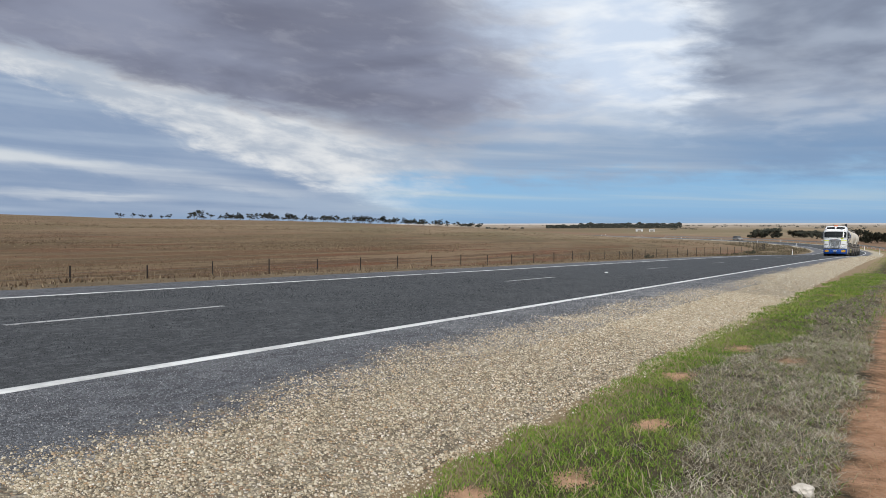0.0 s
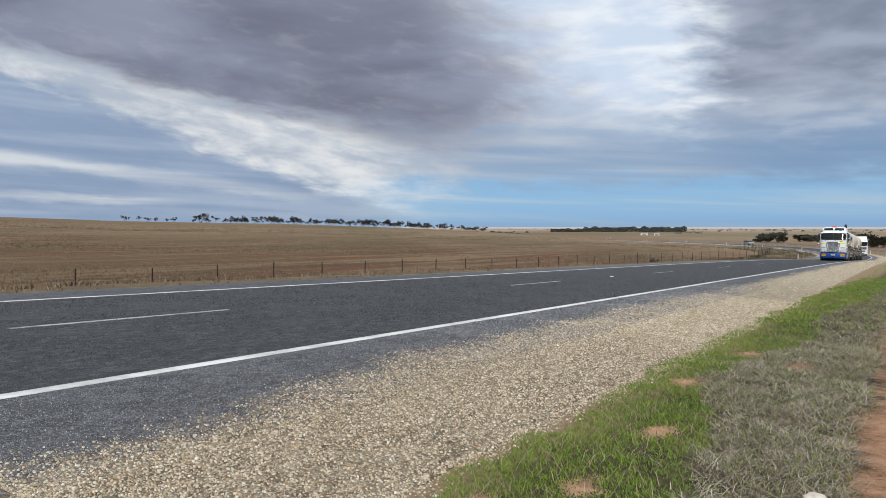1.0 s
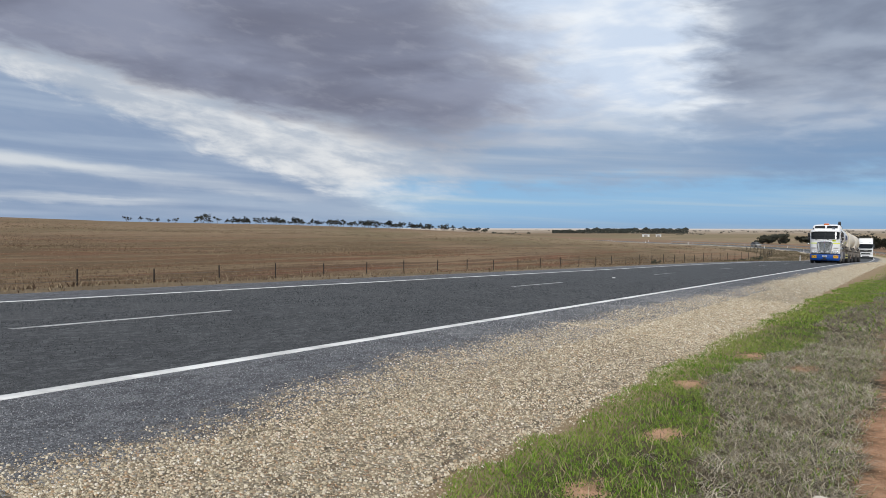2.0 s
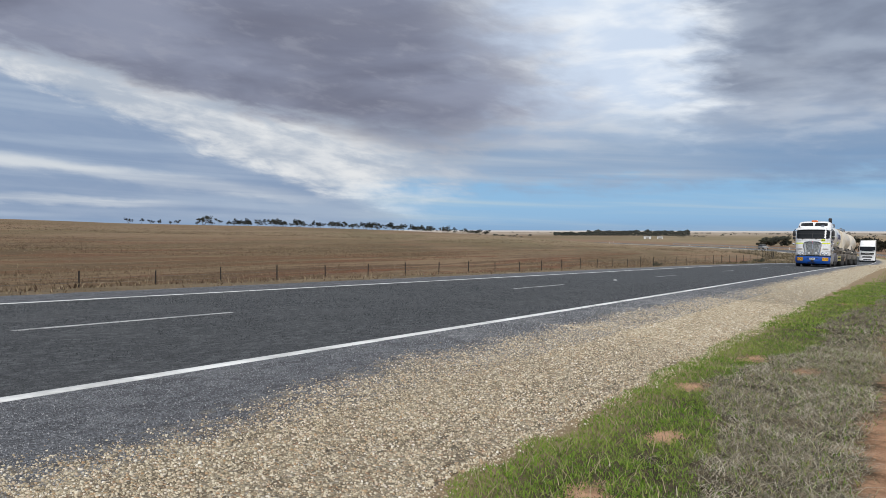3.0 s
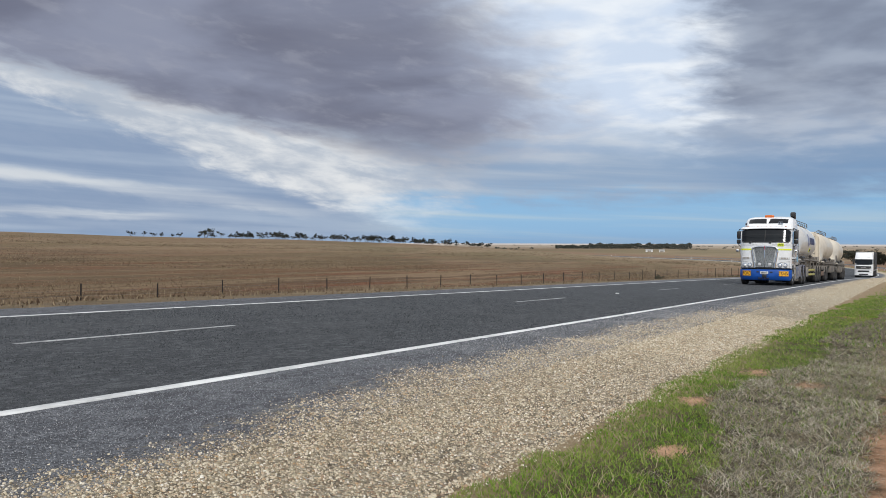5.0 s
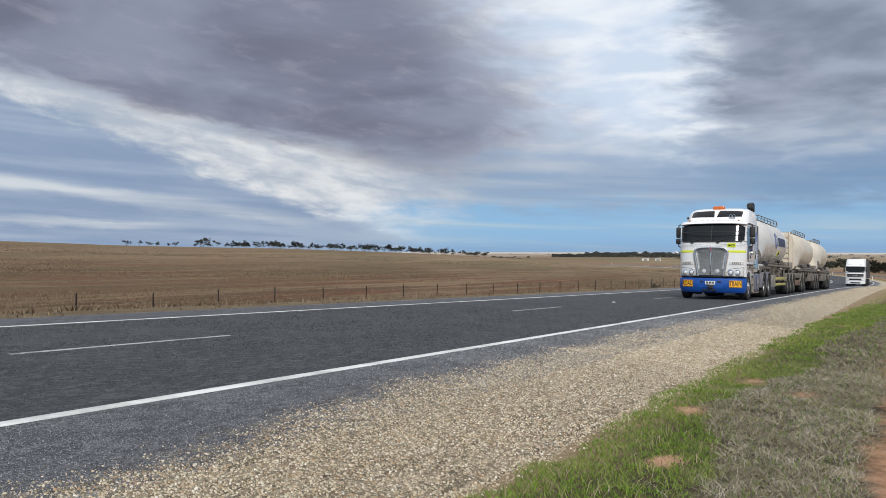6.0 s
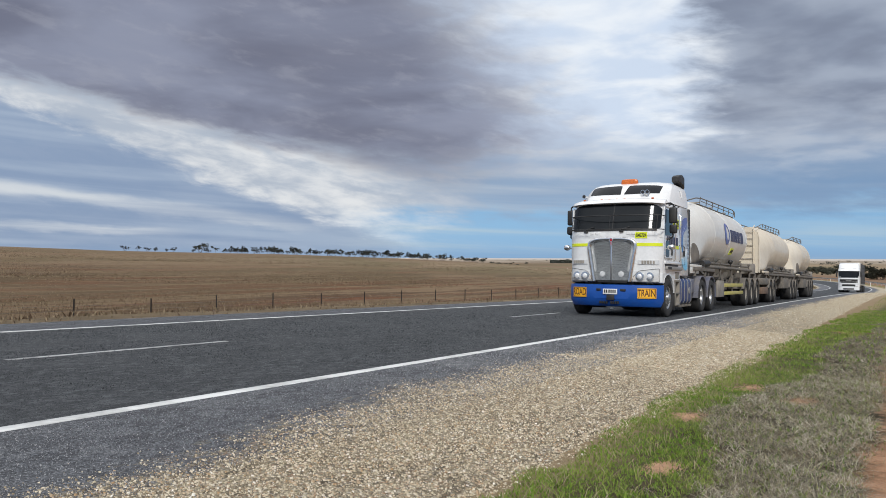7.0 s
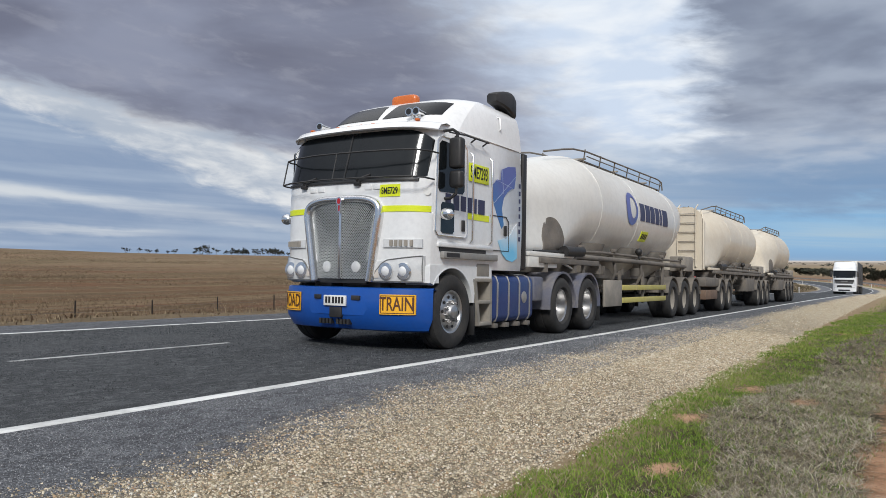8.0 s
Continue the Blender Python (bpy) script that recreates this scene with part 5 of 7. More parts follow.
def decal_material(name, a, b, z0=1.3, z1=2.7):
    mt, nt, bs, tc = ground_shader(name)
    sp = nt.nodes.new("ShaderNodeSeparateXYZ")
    link(nt, tc, sp.inputs[0])
    n = noise_at(nt, tc, 3.0, 4, 0.6)
    f = m(nt, "ADD", step(nt, sp.outputs[2], z0, z1), m(nt, "MULTIPLY", m(nt, "SUBTRACT", n, 0.5), 0.8))
    link(nt, mixc(nt, f, a, b), bs.inputs["Base Color"])
    bs.inputs["Roughness"].default_value = 0.35
    return mt


DECAL = decal_material("swirl_vinyl", (0.02, 0.20, 0.45), (0.10, 0.12, 0.36))
DECAL_PALE = decal_material("pale_swirl_vinyl", (0.16, 0.52, 0.78), (0.74, 0.77, 0.79), 1.30, 1.85)
STAR_BLUE = mat("pale_star_vinyl", (0.45, 0.52, 0.68), 0.4)
NAVY_DUST = mat("dust_coated_navy", (0.11, 0.12, 0.17), 0.6, col2=(0.16, 0.155, 0.17), scale=3, grain=25, dirt=(0.26, 0.235, 0.21), dirt_amount=0.6)


# ---------------------------------------------------------------- tank trailers
def tank_trailer(label, y0, y1, axles, base, paint, runs, mark=False, ladder=False, guard=False):
    """A dry-bulk tank from y0 to y1 behind the steering axle; base: where its axle group stands."""
    t = thing("tank_trailer", label, "trailer", "tank trailers of the road train")
    a, b = y0 - base, y1 - base
    L = b - a
    tall = 1.0 if mark else 0.0
    bm = bmesh.new()
    k0, k1, k2, k3 = a + 0.055 * L, a + 0.16 * L, a + 0.30 * L, a + 0.77 * L
    prof = [(a, 0.12, 2.22), (a + 0.03, 0.36, 2.23), (a + 0.11, 0.56, 2.24), (a + 0.26, 0.70, 2.25), (k0, 0.80, 2.27), (a + 0.11 * L, 0.90, 2.31), (k1, 0.98, 2.36), (a + 0.23 * L, 1.07, 2.45), (a + 0.275 * L, 1.125, 2.50), (k2, 1.14, 2.52),
            (k2 + 0.002, 1.142, 2.52), (a + 0.40 * L, 1.145, 2.53), (a + 0.5 * L, 1.145, 2.53), (a + 0.6 * L, 1.145, 2.53), (k3, 1.145, 2.53), (a + 0.84 * L, 1.03, 2.63), (a + 0.90 * L, 0.88, 2.74), (a + 0.95 * L, 0.73, 2.84), (b - 0.20, 0.60, 2.90), (b - 0.06, 0.42, 2.92), (b, 0.12, 2.93)]
    stops = sorted({p[0] for p in prof} | {a + 0.5 + 0.14 * i for i in range(24)})
    prof = [(y, *(float(np.interp(y, [p[0] for p in prof], [p[n] for p in prof])) for n in (1, 2))) for y in stops]
    rings = []
    for y, r, c in prof:
        # towards the front the underside is carried down in upright walls
        k = 1 - sstep(1.5, 3.4, y - a)
        deep = r + (max(r, c - 1.38) - r) * k
        ring = []
        for i in range(44):
            q = 2 * math.pi * i / 44
            cs, sn = math.cos(q), math.sin(q)
            if sn < 0:
                e = 1 - 0.72 * k
                wide = r + (max(r, 1.09) - r) * k * abs(sn) ** 0.45 * (1 if y > a + 0.2 else 0.35)
                ring.append((wide * math.copysign(abs(cs) ** e, cs), y, c - deep * abs(sn) ** e))
            else:
                ring.append((r * cs, y, c + r * sn))
        rings.append(ring)
    loft(bm, rings)
    part("tank", bm, paint, t, "smooth cream painted pressure tank", angle=40)
    # weld seams
    for k in (0.30, 0.50, 0.77):
        bm = bmesh.new()
        y = a + k * L
        r, c = (float(np.interp(y, [p[0] for p in prof], [p[j] for p in prof])) for j in (1, 2))
        seg = 36
        tube(bm, [((r + 0.002) * math.cos(2 * math.pi * i / seg), y, c + (r + 0.002) * math.sin(2 * math.pi * i / seg)) for i in range(seg + 1)], 0.005, 5, False)
        part("weld_seam", bm, paint, t)
    for side in (1, -1):
        if not ladder:
            def wall_x(y, z):
                r, c = (float(np.interp(y, [p[0] for p in prof], [p[n] for p in prof])) for n in (1, 2))
                k = 1 - sstep(1.5, 3.4, y - a)
                e, deep = 1 - 0.72 * k, r + (max(r, c - 1.38) - r) * k
                sn = min(1.0, max(0.0, (c - z) / deep)) ** (1 / e)
                return (r + (max(r, 1.09) - r) * k * sn ** 0.45) * (1 - sn * sn) ** (e / 2)
            def arch(u, v):
                y, z = a + 1.50 + 0.50 * u, 1.43 + 0.70 * v * (1 - abs(u) ** 2.4) ** 0.6
                return (side * (wall_x(y, z) + 0.014), y, z)
            # no hole is cut: a grey patch on the wall gives the recess its shade
            part("skirt_recess", patch(bmesh.new(), grid(-1, 1, 16), grid(0.0, 1.0, 8), arch, (-side * 0.03, 0, 0)), STEEL, t, "dusty grey patch on the skirt, drawn for its shaded recess")
        bm = bmesh.new()
        box(bm, side * 1.12 - 0.05, side * 1.12 + 0.05, a + 0.1, a + 2.3, 1.37, 1.45, 0.01)
        if mark:
            box(bm, side * 1.12 - 0.04, side * 1.12 + 0.04, a + 0.12, a + 1.30, 1.18, 1.368, 0.01)
        plate(bm, [(a + 1.2, 1.36), (a + 1.35, 1.36), (a + 2.3, 1.16), (a + 2.15, 1.16)], "x", side * 1.10, side * 0.04)
        part("front_beam", bm, paint, t)
        # hopper cones
    for k in (0.32, 0.52, 0.72):
        bm = bmesh.new()
        y = a + k * L
        rings = []
        for z, r in ((1.75, 1.05), (1.30, 0.88), (0.82, 0.22), (0.68, 0.18)):
            rings.append([(r * math.cos(2 * math.pi * i / 20), y + r * math.sin(2 * math.pi * i / 20), z) for i in range(20)])
        loft(bm, rings)
        part("hopper", bm, DUST_PANEL, t)
    # chassis
    bm = bmesh.new()
    for x in (-0.5, 0.5):
        box(bm, x - 0.05, x + 0.05, a + 0.6, b - 0.1, 1.02, 1.24)
    for x in (-1.16, 1.16):
        box(bm, x - 0.04, x + 0.04, a + 0.5, a + 3.4 if mark else b - 0.5, 1.26, 1.36, 0.01)
    n = 9
    for i in range(n):
        y = a + 0.8 + (L - 1.6) * i / (n - 1)
        wide = 0.80 if mark and 2 < i < n - 1 else 1.18
        box(bm, -wide, wide, y - 0.05, y + 0.05, 1.10, 1.30)
    for y in axles:
        tube(bm, [(-0.9, y - base, TYRE_R), (0.9, y - base, TYRE_R)], 0.07, 10)
        for x in (-0.5, 0.5):
            box(bm, x - 0.08, x + 0.08, y - base - 0.35, y - base + 0.15, 0.62, 1.05, 0.02)
    box(bm, -0.55, 0.55, a + 1.6, a + 2.6, 0.98, 1.06)
    part("chassis", bm, STEEL, t, "dust-coated steel subframe")
    # pipework along the side
    for side in (1, -1):
        bm = bmesh.new()
        ya, yb = a + 0.18 * L, a + 0.86 * L
        tube(bm, [(side * 1.14, ya - 0.25, 1.30), (side * 1.14, ya, 1.42), (side * 1.14, (ya + yb) / 2, 1.42), (side * 1.14, yb, 1.40), (side * 1.05, yb + 0.2, 1.20), (side * 0.9, yb + 0.25, 0.9)], 0.055, 10)
        tube(bm, [(side * 1.10, ya + 0.5, 1.53), (side * 1.12, ya + 1.5, 1.55), (side * 1.12, yb - 0.4, 1.54)], 0.030, 8)
        part("air_pipe", bm, STEEL, t)
        for i in range(5):
            y = ya + 0.4 + (yb - ya - 0.8) * i / 4
            bm = bmesh.new()
            tube(bm, [(side * 1.12, y, 1.42), (side * 1.14, y + 0.03, 1.15), (side * 1.02, y + 0.08, 0.90), (side * 0.6, y + 0.1, 0.78)], 0.038, 8)
            tube(bm, [(side * 1.13, y - 0.06, 1.36), (side * 1.13, y - 0.06, 1.62)], 0.02, 6)
            box(bm, side * 1.13 - 0.05, side * 1.13 + 0.05, y - 0.13, y + 0.01, 1.58, 1.66, 0.015)
            part("drop_hose", bm, STEEL, t)
        bm = bmesh.new()
        bmesh.ops.create_uvsphere(bm, u_segments=12, v_segments=8, radius=0.085, matrix=Matrix.Translation((side * 1.16, a + 0.50 * L, 1.66)))
        tube(bm, [(side * 1.16, a + 0.5 * L, 1.5), (side * 1.16, a + 0.5 * L, 1.62)], 0.025, 6)
        part("pressure_gauge", bm, BLACK, t)
        bm = bmesh.new()
        tube(bm, [(side * 1.16, a + 0.13 * L, 1.50), (side * 1.17, a + 0.20 * L, 1.52)], 0.10, 12)
        tube(bm, [(side * 1.12, a + 0.03 * L, 1.46), (side * 1.14, a + 0.16 * L, 1.50)], 0.02, 6)
        part("air_cylinder", bm, BLACK, t)
        # mudguards over the axle group, side panels
        for y in axles:
            bm = bmesh.new()
            ring = lambda r, x: [(x, y - base + r * math.cos(radians(q)), TYRE_R + r * math.sin(radians(q))) for q in range(10, 171, 14)]
            loft(bm, [ring(0.565, side * 1.25), ring(0.60, side * 1.255), ring(0.60, side * 0.66), ring(0.565, side * 0.66), ring(0.565, side * 1.25)], cap=False, closed=False)
            part("mudguard", bm, STEEL, t)
        bm = bmesh.new()
        box(bm, side * 0.95 - 0.28, side * 0.95 + 0.28, axles[-1] - base + 0.62, axles[-1] - base + 0.64, 0.16, 0.85)
        part("mud_flap", bm, BLACK, t)
        bm = bmesh.new()
        y = axles[0] - base
        if guard:
            box(bm, side * 1.20 - 0.03, side * 1.20 + 0.03, y - 5.35, y - 4.25, 0.42, 0.98, 0.02)
            part("side_panel", bm, DUST_PANEL, t, "pale dusty side panel")
            for z in (0.48, 0.76):
                bm = bmesh.new()
                box(bm, side * 1.21 - 0.025, side * 1.21 + 0.025, y - 4.22, y - 0.72, z, z + 0.12, 0.012)
                part("underrun_bar", bm, DUST_YELLOW, t, "dusty yellow side underrun bar")
            for yy in (y - 4.2, y - 2.5, y - 0.78):
                bm = bmesh.new()
                box(bm, side * 1.15 - 0.03, side * 1.15 + 0.03, yy - 0.03, yy + 0.03, 0.45, 1.2)
                part("underrun_post", bm, STEEL, t)
        else:
            box(bm, min(side * 0.8, side * 1.2), max(side * 0.8, side * 1.2), y - 2.6, y - 0.75, 0.62, 1.15, 0.03)
            part("tool_box", bm, STEEL, t, "dusty steel tool box")
        bm = bmesh.new()
        box(bm, min(side * 0.75, side * 1.18), max(side * 0.75, side * 1.18), b - 1.9, b - 0.9, 1.27, 1.70, 0.03)
        part("valve_box", bm, DUST_PANEL, t, "dusty grey valve box")
        bm = bmesh.new()
        box(bm, side * 1.0 - 0.10, side * 1.0 + 0.10, b - 0.25, b - 0.20, 1.0, 1.14, 0.01)
        part("tail_lamp", bm, RED, t)
    # walkway and rails on the top
    bm = bmesh.new()
    c0, c1 = a + 0.34 * L, a + 0.84 * L
    box(bm, -0.30, 0.45, c0, c1, 3.60, 3.63)
    part("walkway", bm, STEEL, t, "narrow steel walkway on top")
    for x in (-0.50, 0.52):
        bm = bmesh.new()
        rail = [(x * 0.8, c0 - 1.9, 3.52), (x, c0 - 1.2, 3.66), (x, c0 - 0.6, 3.76), (x, c0 + 0.2, 3.82), (x, c1 - 0.4, 3.88), (x, c1, 3.84), (x, c1 + 0.1, 3.62)]
        tube(bm, rail, 0.020, 8)
        tube(bm, [(x, c0 + 0.2, 3.72), (x, c1, 3.74)], 0.014, 6)
        part("hand_rail", bm, STEEL, t)
        for i in range(7):
            y = c0 + 0.1 + (c1 - c0 - 0.2) * i / 6
            bm = bmesh.new()
            tube(bm, [(x * 0.9, y, 3.50), (x, y, 3.86)], 0.016, 6)
            part("rail_post", bm, STEEL, t)
    for k in (0.38, 0.56, 0.76):
        bm = bmesh.new()
        y = a + k * L
        tube(bm, [(0.05, y, 3.54), (0.05, y, 3.68), (0.05, y, 3.71)], [0.27, 0.27, 0.2], 18)
        box(bm, -0.28, 0.38, y - 0.03, y + 0.03, 3.70, 3.74, 0.01)
        part("hatch", bm, DUST_PANEL, t, "round filling hatch")
    if mark:
        for side in (1, -1):
            def on_tank(y, z, lift=0.012):
                return (side * (math.sqrt(max(0.05, 1.145 ** 2 - (z - 2.53) ** 2)) + lift), y, z)
            bm = bmesh.new()
            for yy, w in ((8.90, 0.34), (9.34, 0.34), (9.76, 0.32), (10.18, 0.32), (10.60, 0.12), (10.84, 0.44)):
                bm = bmesh.new()
                patch(bm, grid(yy - base, yy - base + w, 2), grid(2.42, 2.84, 4), lambda u, z: on_tank(u, z), (-side * 0.02, 0, 0))
                part("mark_bar", bm, INK, t, "plain dark blue bar")
            bm = bmesh.new()
            yc, zc = 8.27 - base, 2.65
            out = []
            for k in range(32):
                q = 2 * math.pi * k / 32
                out.append([on_tank(yc + 0.42 * math.cos(q), zc + 0.38 * math.sin(q)), on_tank(yc + 0.08 + 0.22 * math.cos(q), zc + 0.03 + 0.25 * math.sin(q))])
            vs = [[bm.verts.new(p) for p in pr] for pr in out]
            for k in range(32):
                bm.faces.new((vs[k][0], vs[(k + 1) % 32][0], vs[(k + 1) % 32][1], vs[k][1]))
            part("ring_mark", bm, DECAL, t, "blue ring mark")
            bm = bmesh.new()
            patch(bm, grid(9.18 - base, 9.72 - base, 2), grid(1.94, 2.18, 3), lambda u, z: on_tank(u, z), (-side * 0.02, 0, 0))
            tg = part("fleet_tag", bm, YELLOW, t, "yellow tag with dark marks")
            for i in range(4):
                u = 9.25 - base + i * 0.115
                bm = bmesh.new()
                patch(bm, [u, u + 0.06], grid(2.00, 2.12, 2), lambda u, z: on_tank(u, z, 0.02), (-side * 0.01, 0, 0))
                part("tag_bar", bm, BLACK, tg)
    if ladder:
        bm = bmesh.new()
        plate(bm, [(-1.0, 1.36), (1.0, 1.36), (1.0, 2.9), (0.86, 3.24), (0.6, 3.42), (-0.6, 3.42), (-0.86, 3.24), (-1.0, 2.9)], "y", a - 0.04, 0.14)
        part("front_panel", bm, paint, t, "flat cream front panel")
        bm = bmesh.new()
        for x in (0.16, 0.74):
            tube(bm, [(x, a - 0.04, 1.44), (x, a - 0.10, 1.48), (x, a - 0.10, 3.40), (x, a + 0.20, 3.52)], 0.022, 6)
        lad = part("ladder", bm, paint, t, "cream ladder up the front end")
        for i in range(6):
            part("rung", tube(bmesh.new(), [(0.16, a - 0.10, 1.70 + i * 0.30), (0.74, a - 0.10, 1.70 + i * 0.30)], 0.015, 6), DUST_PANEL, lad)
        part("vent_pipe", tube(bmesh.new(), [(0.98, a - 0.08, 1.40), (0.98, a - 0.08, 2.95), (0.93, a - 0.02, 3.16), (0.84, a + 0.2, 3.30)], 0.026, 8), paint, t)
    for y in axles:
        add_axle(t, DUSTY_WHEEL, y - base, runs)
    return t


DUST_YELLOW = mat("dusty_yellow_paint", (0.52, 0.46, 0.10), 0.6, col2=(0.42, 0.37, 0.12), scale=2, grain=20, dirt=(0.32, 0.28, 0.2), dirt_amount=0.6)


def dolly():
    t = thing("dolly", "dust-coated two-axle converter dolly", "trailer")
    ax = (17.92, 19.12)
    base = 18.52
    bm = bmesh.new()
    for x in (-0.45, 0.45):
        box(bm, x - 0.05, x + 0.05, -1.4, 1.3, 0.80, 1.02)
    tube(bm, [(-0.45, -1.3, 0.9), (0, -3.1, 0.85)], 0.07, 8)
    tube(bm, [(0.45, -1.3, 0.9), (0, -3.1, 0.85)], 0.07, 8)
    tube(bm, [(0, -3.0, 0.85), (0, -3.9, 0.82)], 0.05, 8)
    for y in ax:
        tube(bm, [(-0.9, y - base, TYRE_R), (0.9, y - base, TYRE_R)], 0.07, 10)
    box(bm, -0.6, 0.6, -0.7, 0.7, 1.02, 1.20, 0.04)
    part("chassis", bm, STEEL, t)
    for side in (1, -1):
        bm = bmesh.new()
        box(bm, side * 1.10 - 0.12, side * 1.10 + 0.12, -3.0, -1.3, 0.42, 0.72, 0.02)
        part("tool_box", bm, RUST_BOX, t, "rusty brown tool box")
        bm = bmesh.new()
        box(bm, min(side * 0.7, side * 1.22), max(side * 0.7, side * 1.22), -2.9, -1.0, 0.82, 1.12, 0.06)
        part("side_cover", bm, STEEL, t)
        for y in ax:
            bm = bmesh.new()
            ring = lambda r, x: [(x, y - base + r * math.cos(radians(q)), TYRE_R + r * math.sin(radians(q))) for q in range(10, 171, 14)]
            loft(bm, [ring(0.565, side * 1.25), ring(0.60, side * 1.255), ring(0.60, side * 0.66), ring(0.565, side * 0.66), ring(0.565, side * 1.25)], cap=False, closed=False)
            part("mudguard", bm, STEEL, t)
    for y in ax:
        add_axle(t, DUSTY_WHEEL, y - base, "train")
    return t


RUST_BOX = mat("rusty_brown_steel", (0.20, 0.125, 0.085), 0.8, col2=(0.13, 0.085, 0.06), scale=3, grain=25, dirt=(0.27, 0.20, 0.14), dirt_amount=0.5)


# ---------------------------------------------------------------- the truck that follows
def second_truck():
    t = thing("following_truck", "white cab-over semi truck with a high roof", "truck")
    def ring(z, w, f):
        out = []
        for i in range(15):
            x = w * math.sin(radians(-90 + 180 * i / 14))
            out.append((x, f + 0.06 * (x / w) ** 2 + 0.30 * abs(x / w) ** 7, z))
        return out + [(w, 1.15, z), (-w, 1.15, z)]
    bm = bmesh.new()
    loft(bm, [ring(0.55, 1.22, -1.30), ring(1.0, 1.245, -1.36), ring(2.0, 1.245, -1.34), ring(2.85, 1.22, -1.16), ring(3.10, 1.20, -1.05), ring(3.75, 1.12, -0.55), ring(3.85, 1.0, -0.35)])
    part("cab", bm, WHITE, t, "plain white cab", angle=55)
    fy = lambda x, z: -1.34 + 0.06 * (x / 1.245) ** 2 + 0.30 * abs(x / 1.245) ** 7 + max(0, z - 2.0) * 0.21
    def fp(x0, x1, z0, z1, lift, n=10):
        bm = bmesh.new()
        return patch(bm, grid(x0, x1, n), grid(z0, z1, 3), lambda x, z: (x, fy(x, z) - lift, z), (0, 0.06, 0))
    part("windscreen", fp(-1.19, 1.19, 1.92, 2.86, 0.012, 16), GLASS, t, "dark curved windscreen")
    bm = bmesh.new()
    patch(bm, grid(-1.22, 1.22, 14), grid(2.80, 3.02, 2), lambda x, z: (x, fy(x, z) - 0.16 + (z - 2.8) * 0.5, z), (0, 0.06, 0))
    part("sun_visor", bm, WHITE, t)
    part("grille", fp(-1.04, 1.04, 1.24, 1.72, 0.02), BLACK, t, "black grille band")
    part("lower_grille", fp(-0.78, 0.78, 0.80, 1.06, 0.03), BLACK, t)
    part("name_bar", fp(-0.34, 0.34, 1.50, 1.56, 0.04), ALU, t)
    for z in (1.34, 1.44):
        part("grille_slat", fp(-0.98, 0.98, z, z + 0.02, 0.035), ALU, t)
    bumper = part("bumper", fp(-1.24, 1.24, 0.30, 0.78, 0.06, 16), WHITE, t)
    part("bumper_inlet", fp(-0.62, 0.62, 0.36, 0.54, 0.068), BLACK, bumper)
    for x0 in (-0.9, 0.5):
        part("roof_lamp", fp(x0, x0 + 0.4, 3.10, 3.16, -0.02, 3), LAMP_GLASS, t)
    for side in (1, -1):
        bm = bmesh.new()
        patch(bm, [side * v for v in grid(0.70, 1.17, 6)], grid(1.02, 1.24, 2), lambda x, z: (x, fy(x, z) - 0.03, z), (0, 0.05, 0))
        part("headlight", bm, LAMP_GLASS, t)
        bm = bmesh.new()
        patch(bm, [side * v for v in grid(0.66, 1.10, 4)], grid(0.66, 0.80, 1), lambda x, z: (x, fy(x, z) - 0.04, z), (0, 0.05, 0))
        part("fog_lamp", bm, BLACK, t)
        bm = bmesh.new()
        box(bm, side * 1.42 - 0.09, side * 1.42 + 0.09, -1.0, -0.86, 2.02, 2.72, 0.04)
        tube(bm, [(side * 1.2, -0.85, 2.74), (side * 1.42, -0.93, 2.76), (side * 1.42, -0.93, 2.6)], 0.03, 6)
        part("mirror", bm, BLACK, t)
        bm = bmesh.new()
        plate(bm, [(-0.80, 2.05), (0.20, 2.05), (0.20, 2.72), (-0.60, 2.72)], "x", side * 1.23, side * 0.02)
        part("side_window", bm, GLASS, t)
    bm = bmesh.new()
    for x in (-0.42, 0.42):
        box(bm, x - 0.04, x + 0.04, -1.0, 5.2, 0.72, 0.98)
    box(bm, -0.9, 0.9, -0.9, 1.0, 0.6, 1.0)
    part("chassis", bm, STEEL, t)
    add_axle(t, STEER_WHEEL, 0.0, "second")
    add_axle(t, DUAL_WHEEL, 3.2, "second")
    add_axle(t, DUAL_WHEEL, 4.55, "second")
    return t


def curtain_trailer():
    t = thing("curtain_trailer", "long trailer with dark grey curtain sides", "trailer")
    bm = bmesh.new()
    box(bm, -1.25, 1.25, -10.9, 2.3, 1.15, 3.98, 0.04)
    part("curtain_body", bm, CURTAIN, t)
    bm = bmesh.new()
    box(bm, -1.25, 1.25, -10.98, -10.9, 1.10, 4.0, 0.02)
    part("headboard", bm, ALU, t)
    for side in (1, -1):
        for i in range(14):
            bm = bmesh.new()
            y = -10.4 + i * 0.95
            box(bm, side * 1.255 - 0.012, side * 1.255 + 0.012, y, y + 0.05, 1.2, 3.92)
            part("curtain_strap", bm, BLACK, t)
        bm = bmesh.new()
        box(bm, side * 1.25 - 0.03, side * 1.25 + 0.03, -10.9, 2.3, 1.05, 1.18)
        part("side_rave", bm, ALU, t)
    bm = bmesh.new()
    for x in (-0.5, 0.5):
        box(bm, x - 0.06, x + 0.06, -10.0, 2.2, 0.85, 1.12)
    part("chassis", bm, STEEL, t)
    for y in (-1.3, 0.0, 1.3):
        add_axle(t, DUSTY_WHEEL, y, "second")
    return t


CURTAIN = mat("dark_curtain_fabric", (0.11, 0.115, 0.12), 0.6, col2=(0.085, 0.088, 0.092), scale=1.0, grain=14, dirt=(0.2, 0.18, 0.16), dirt_amount=0.4)


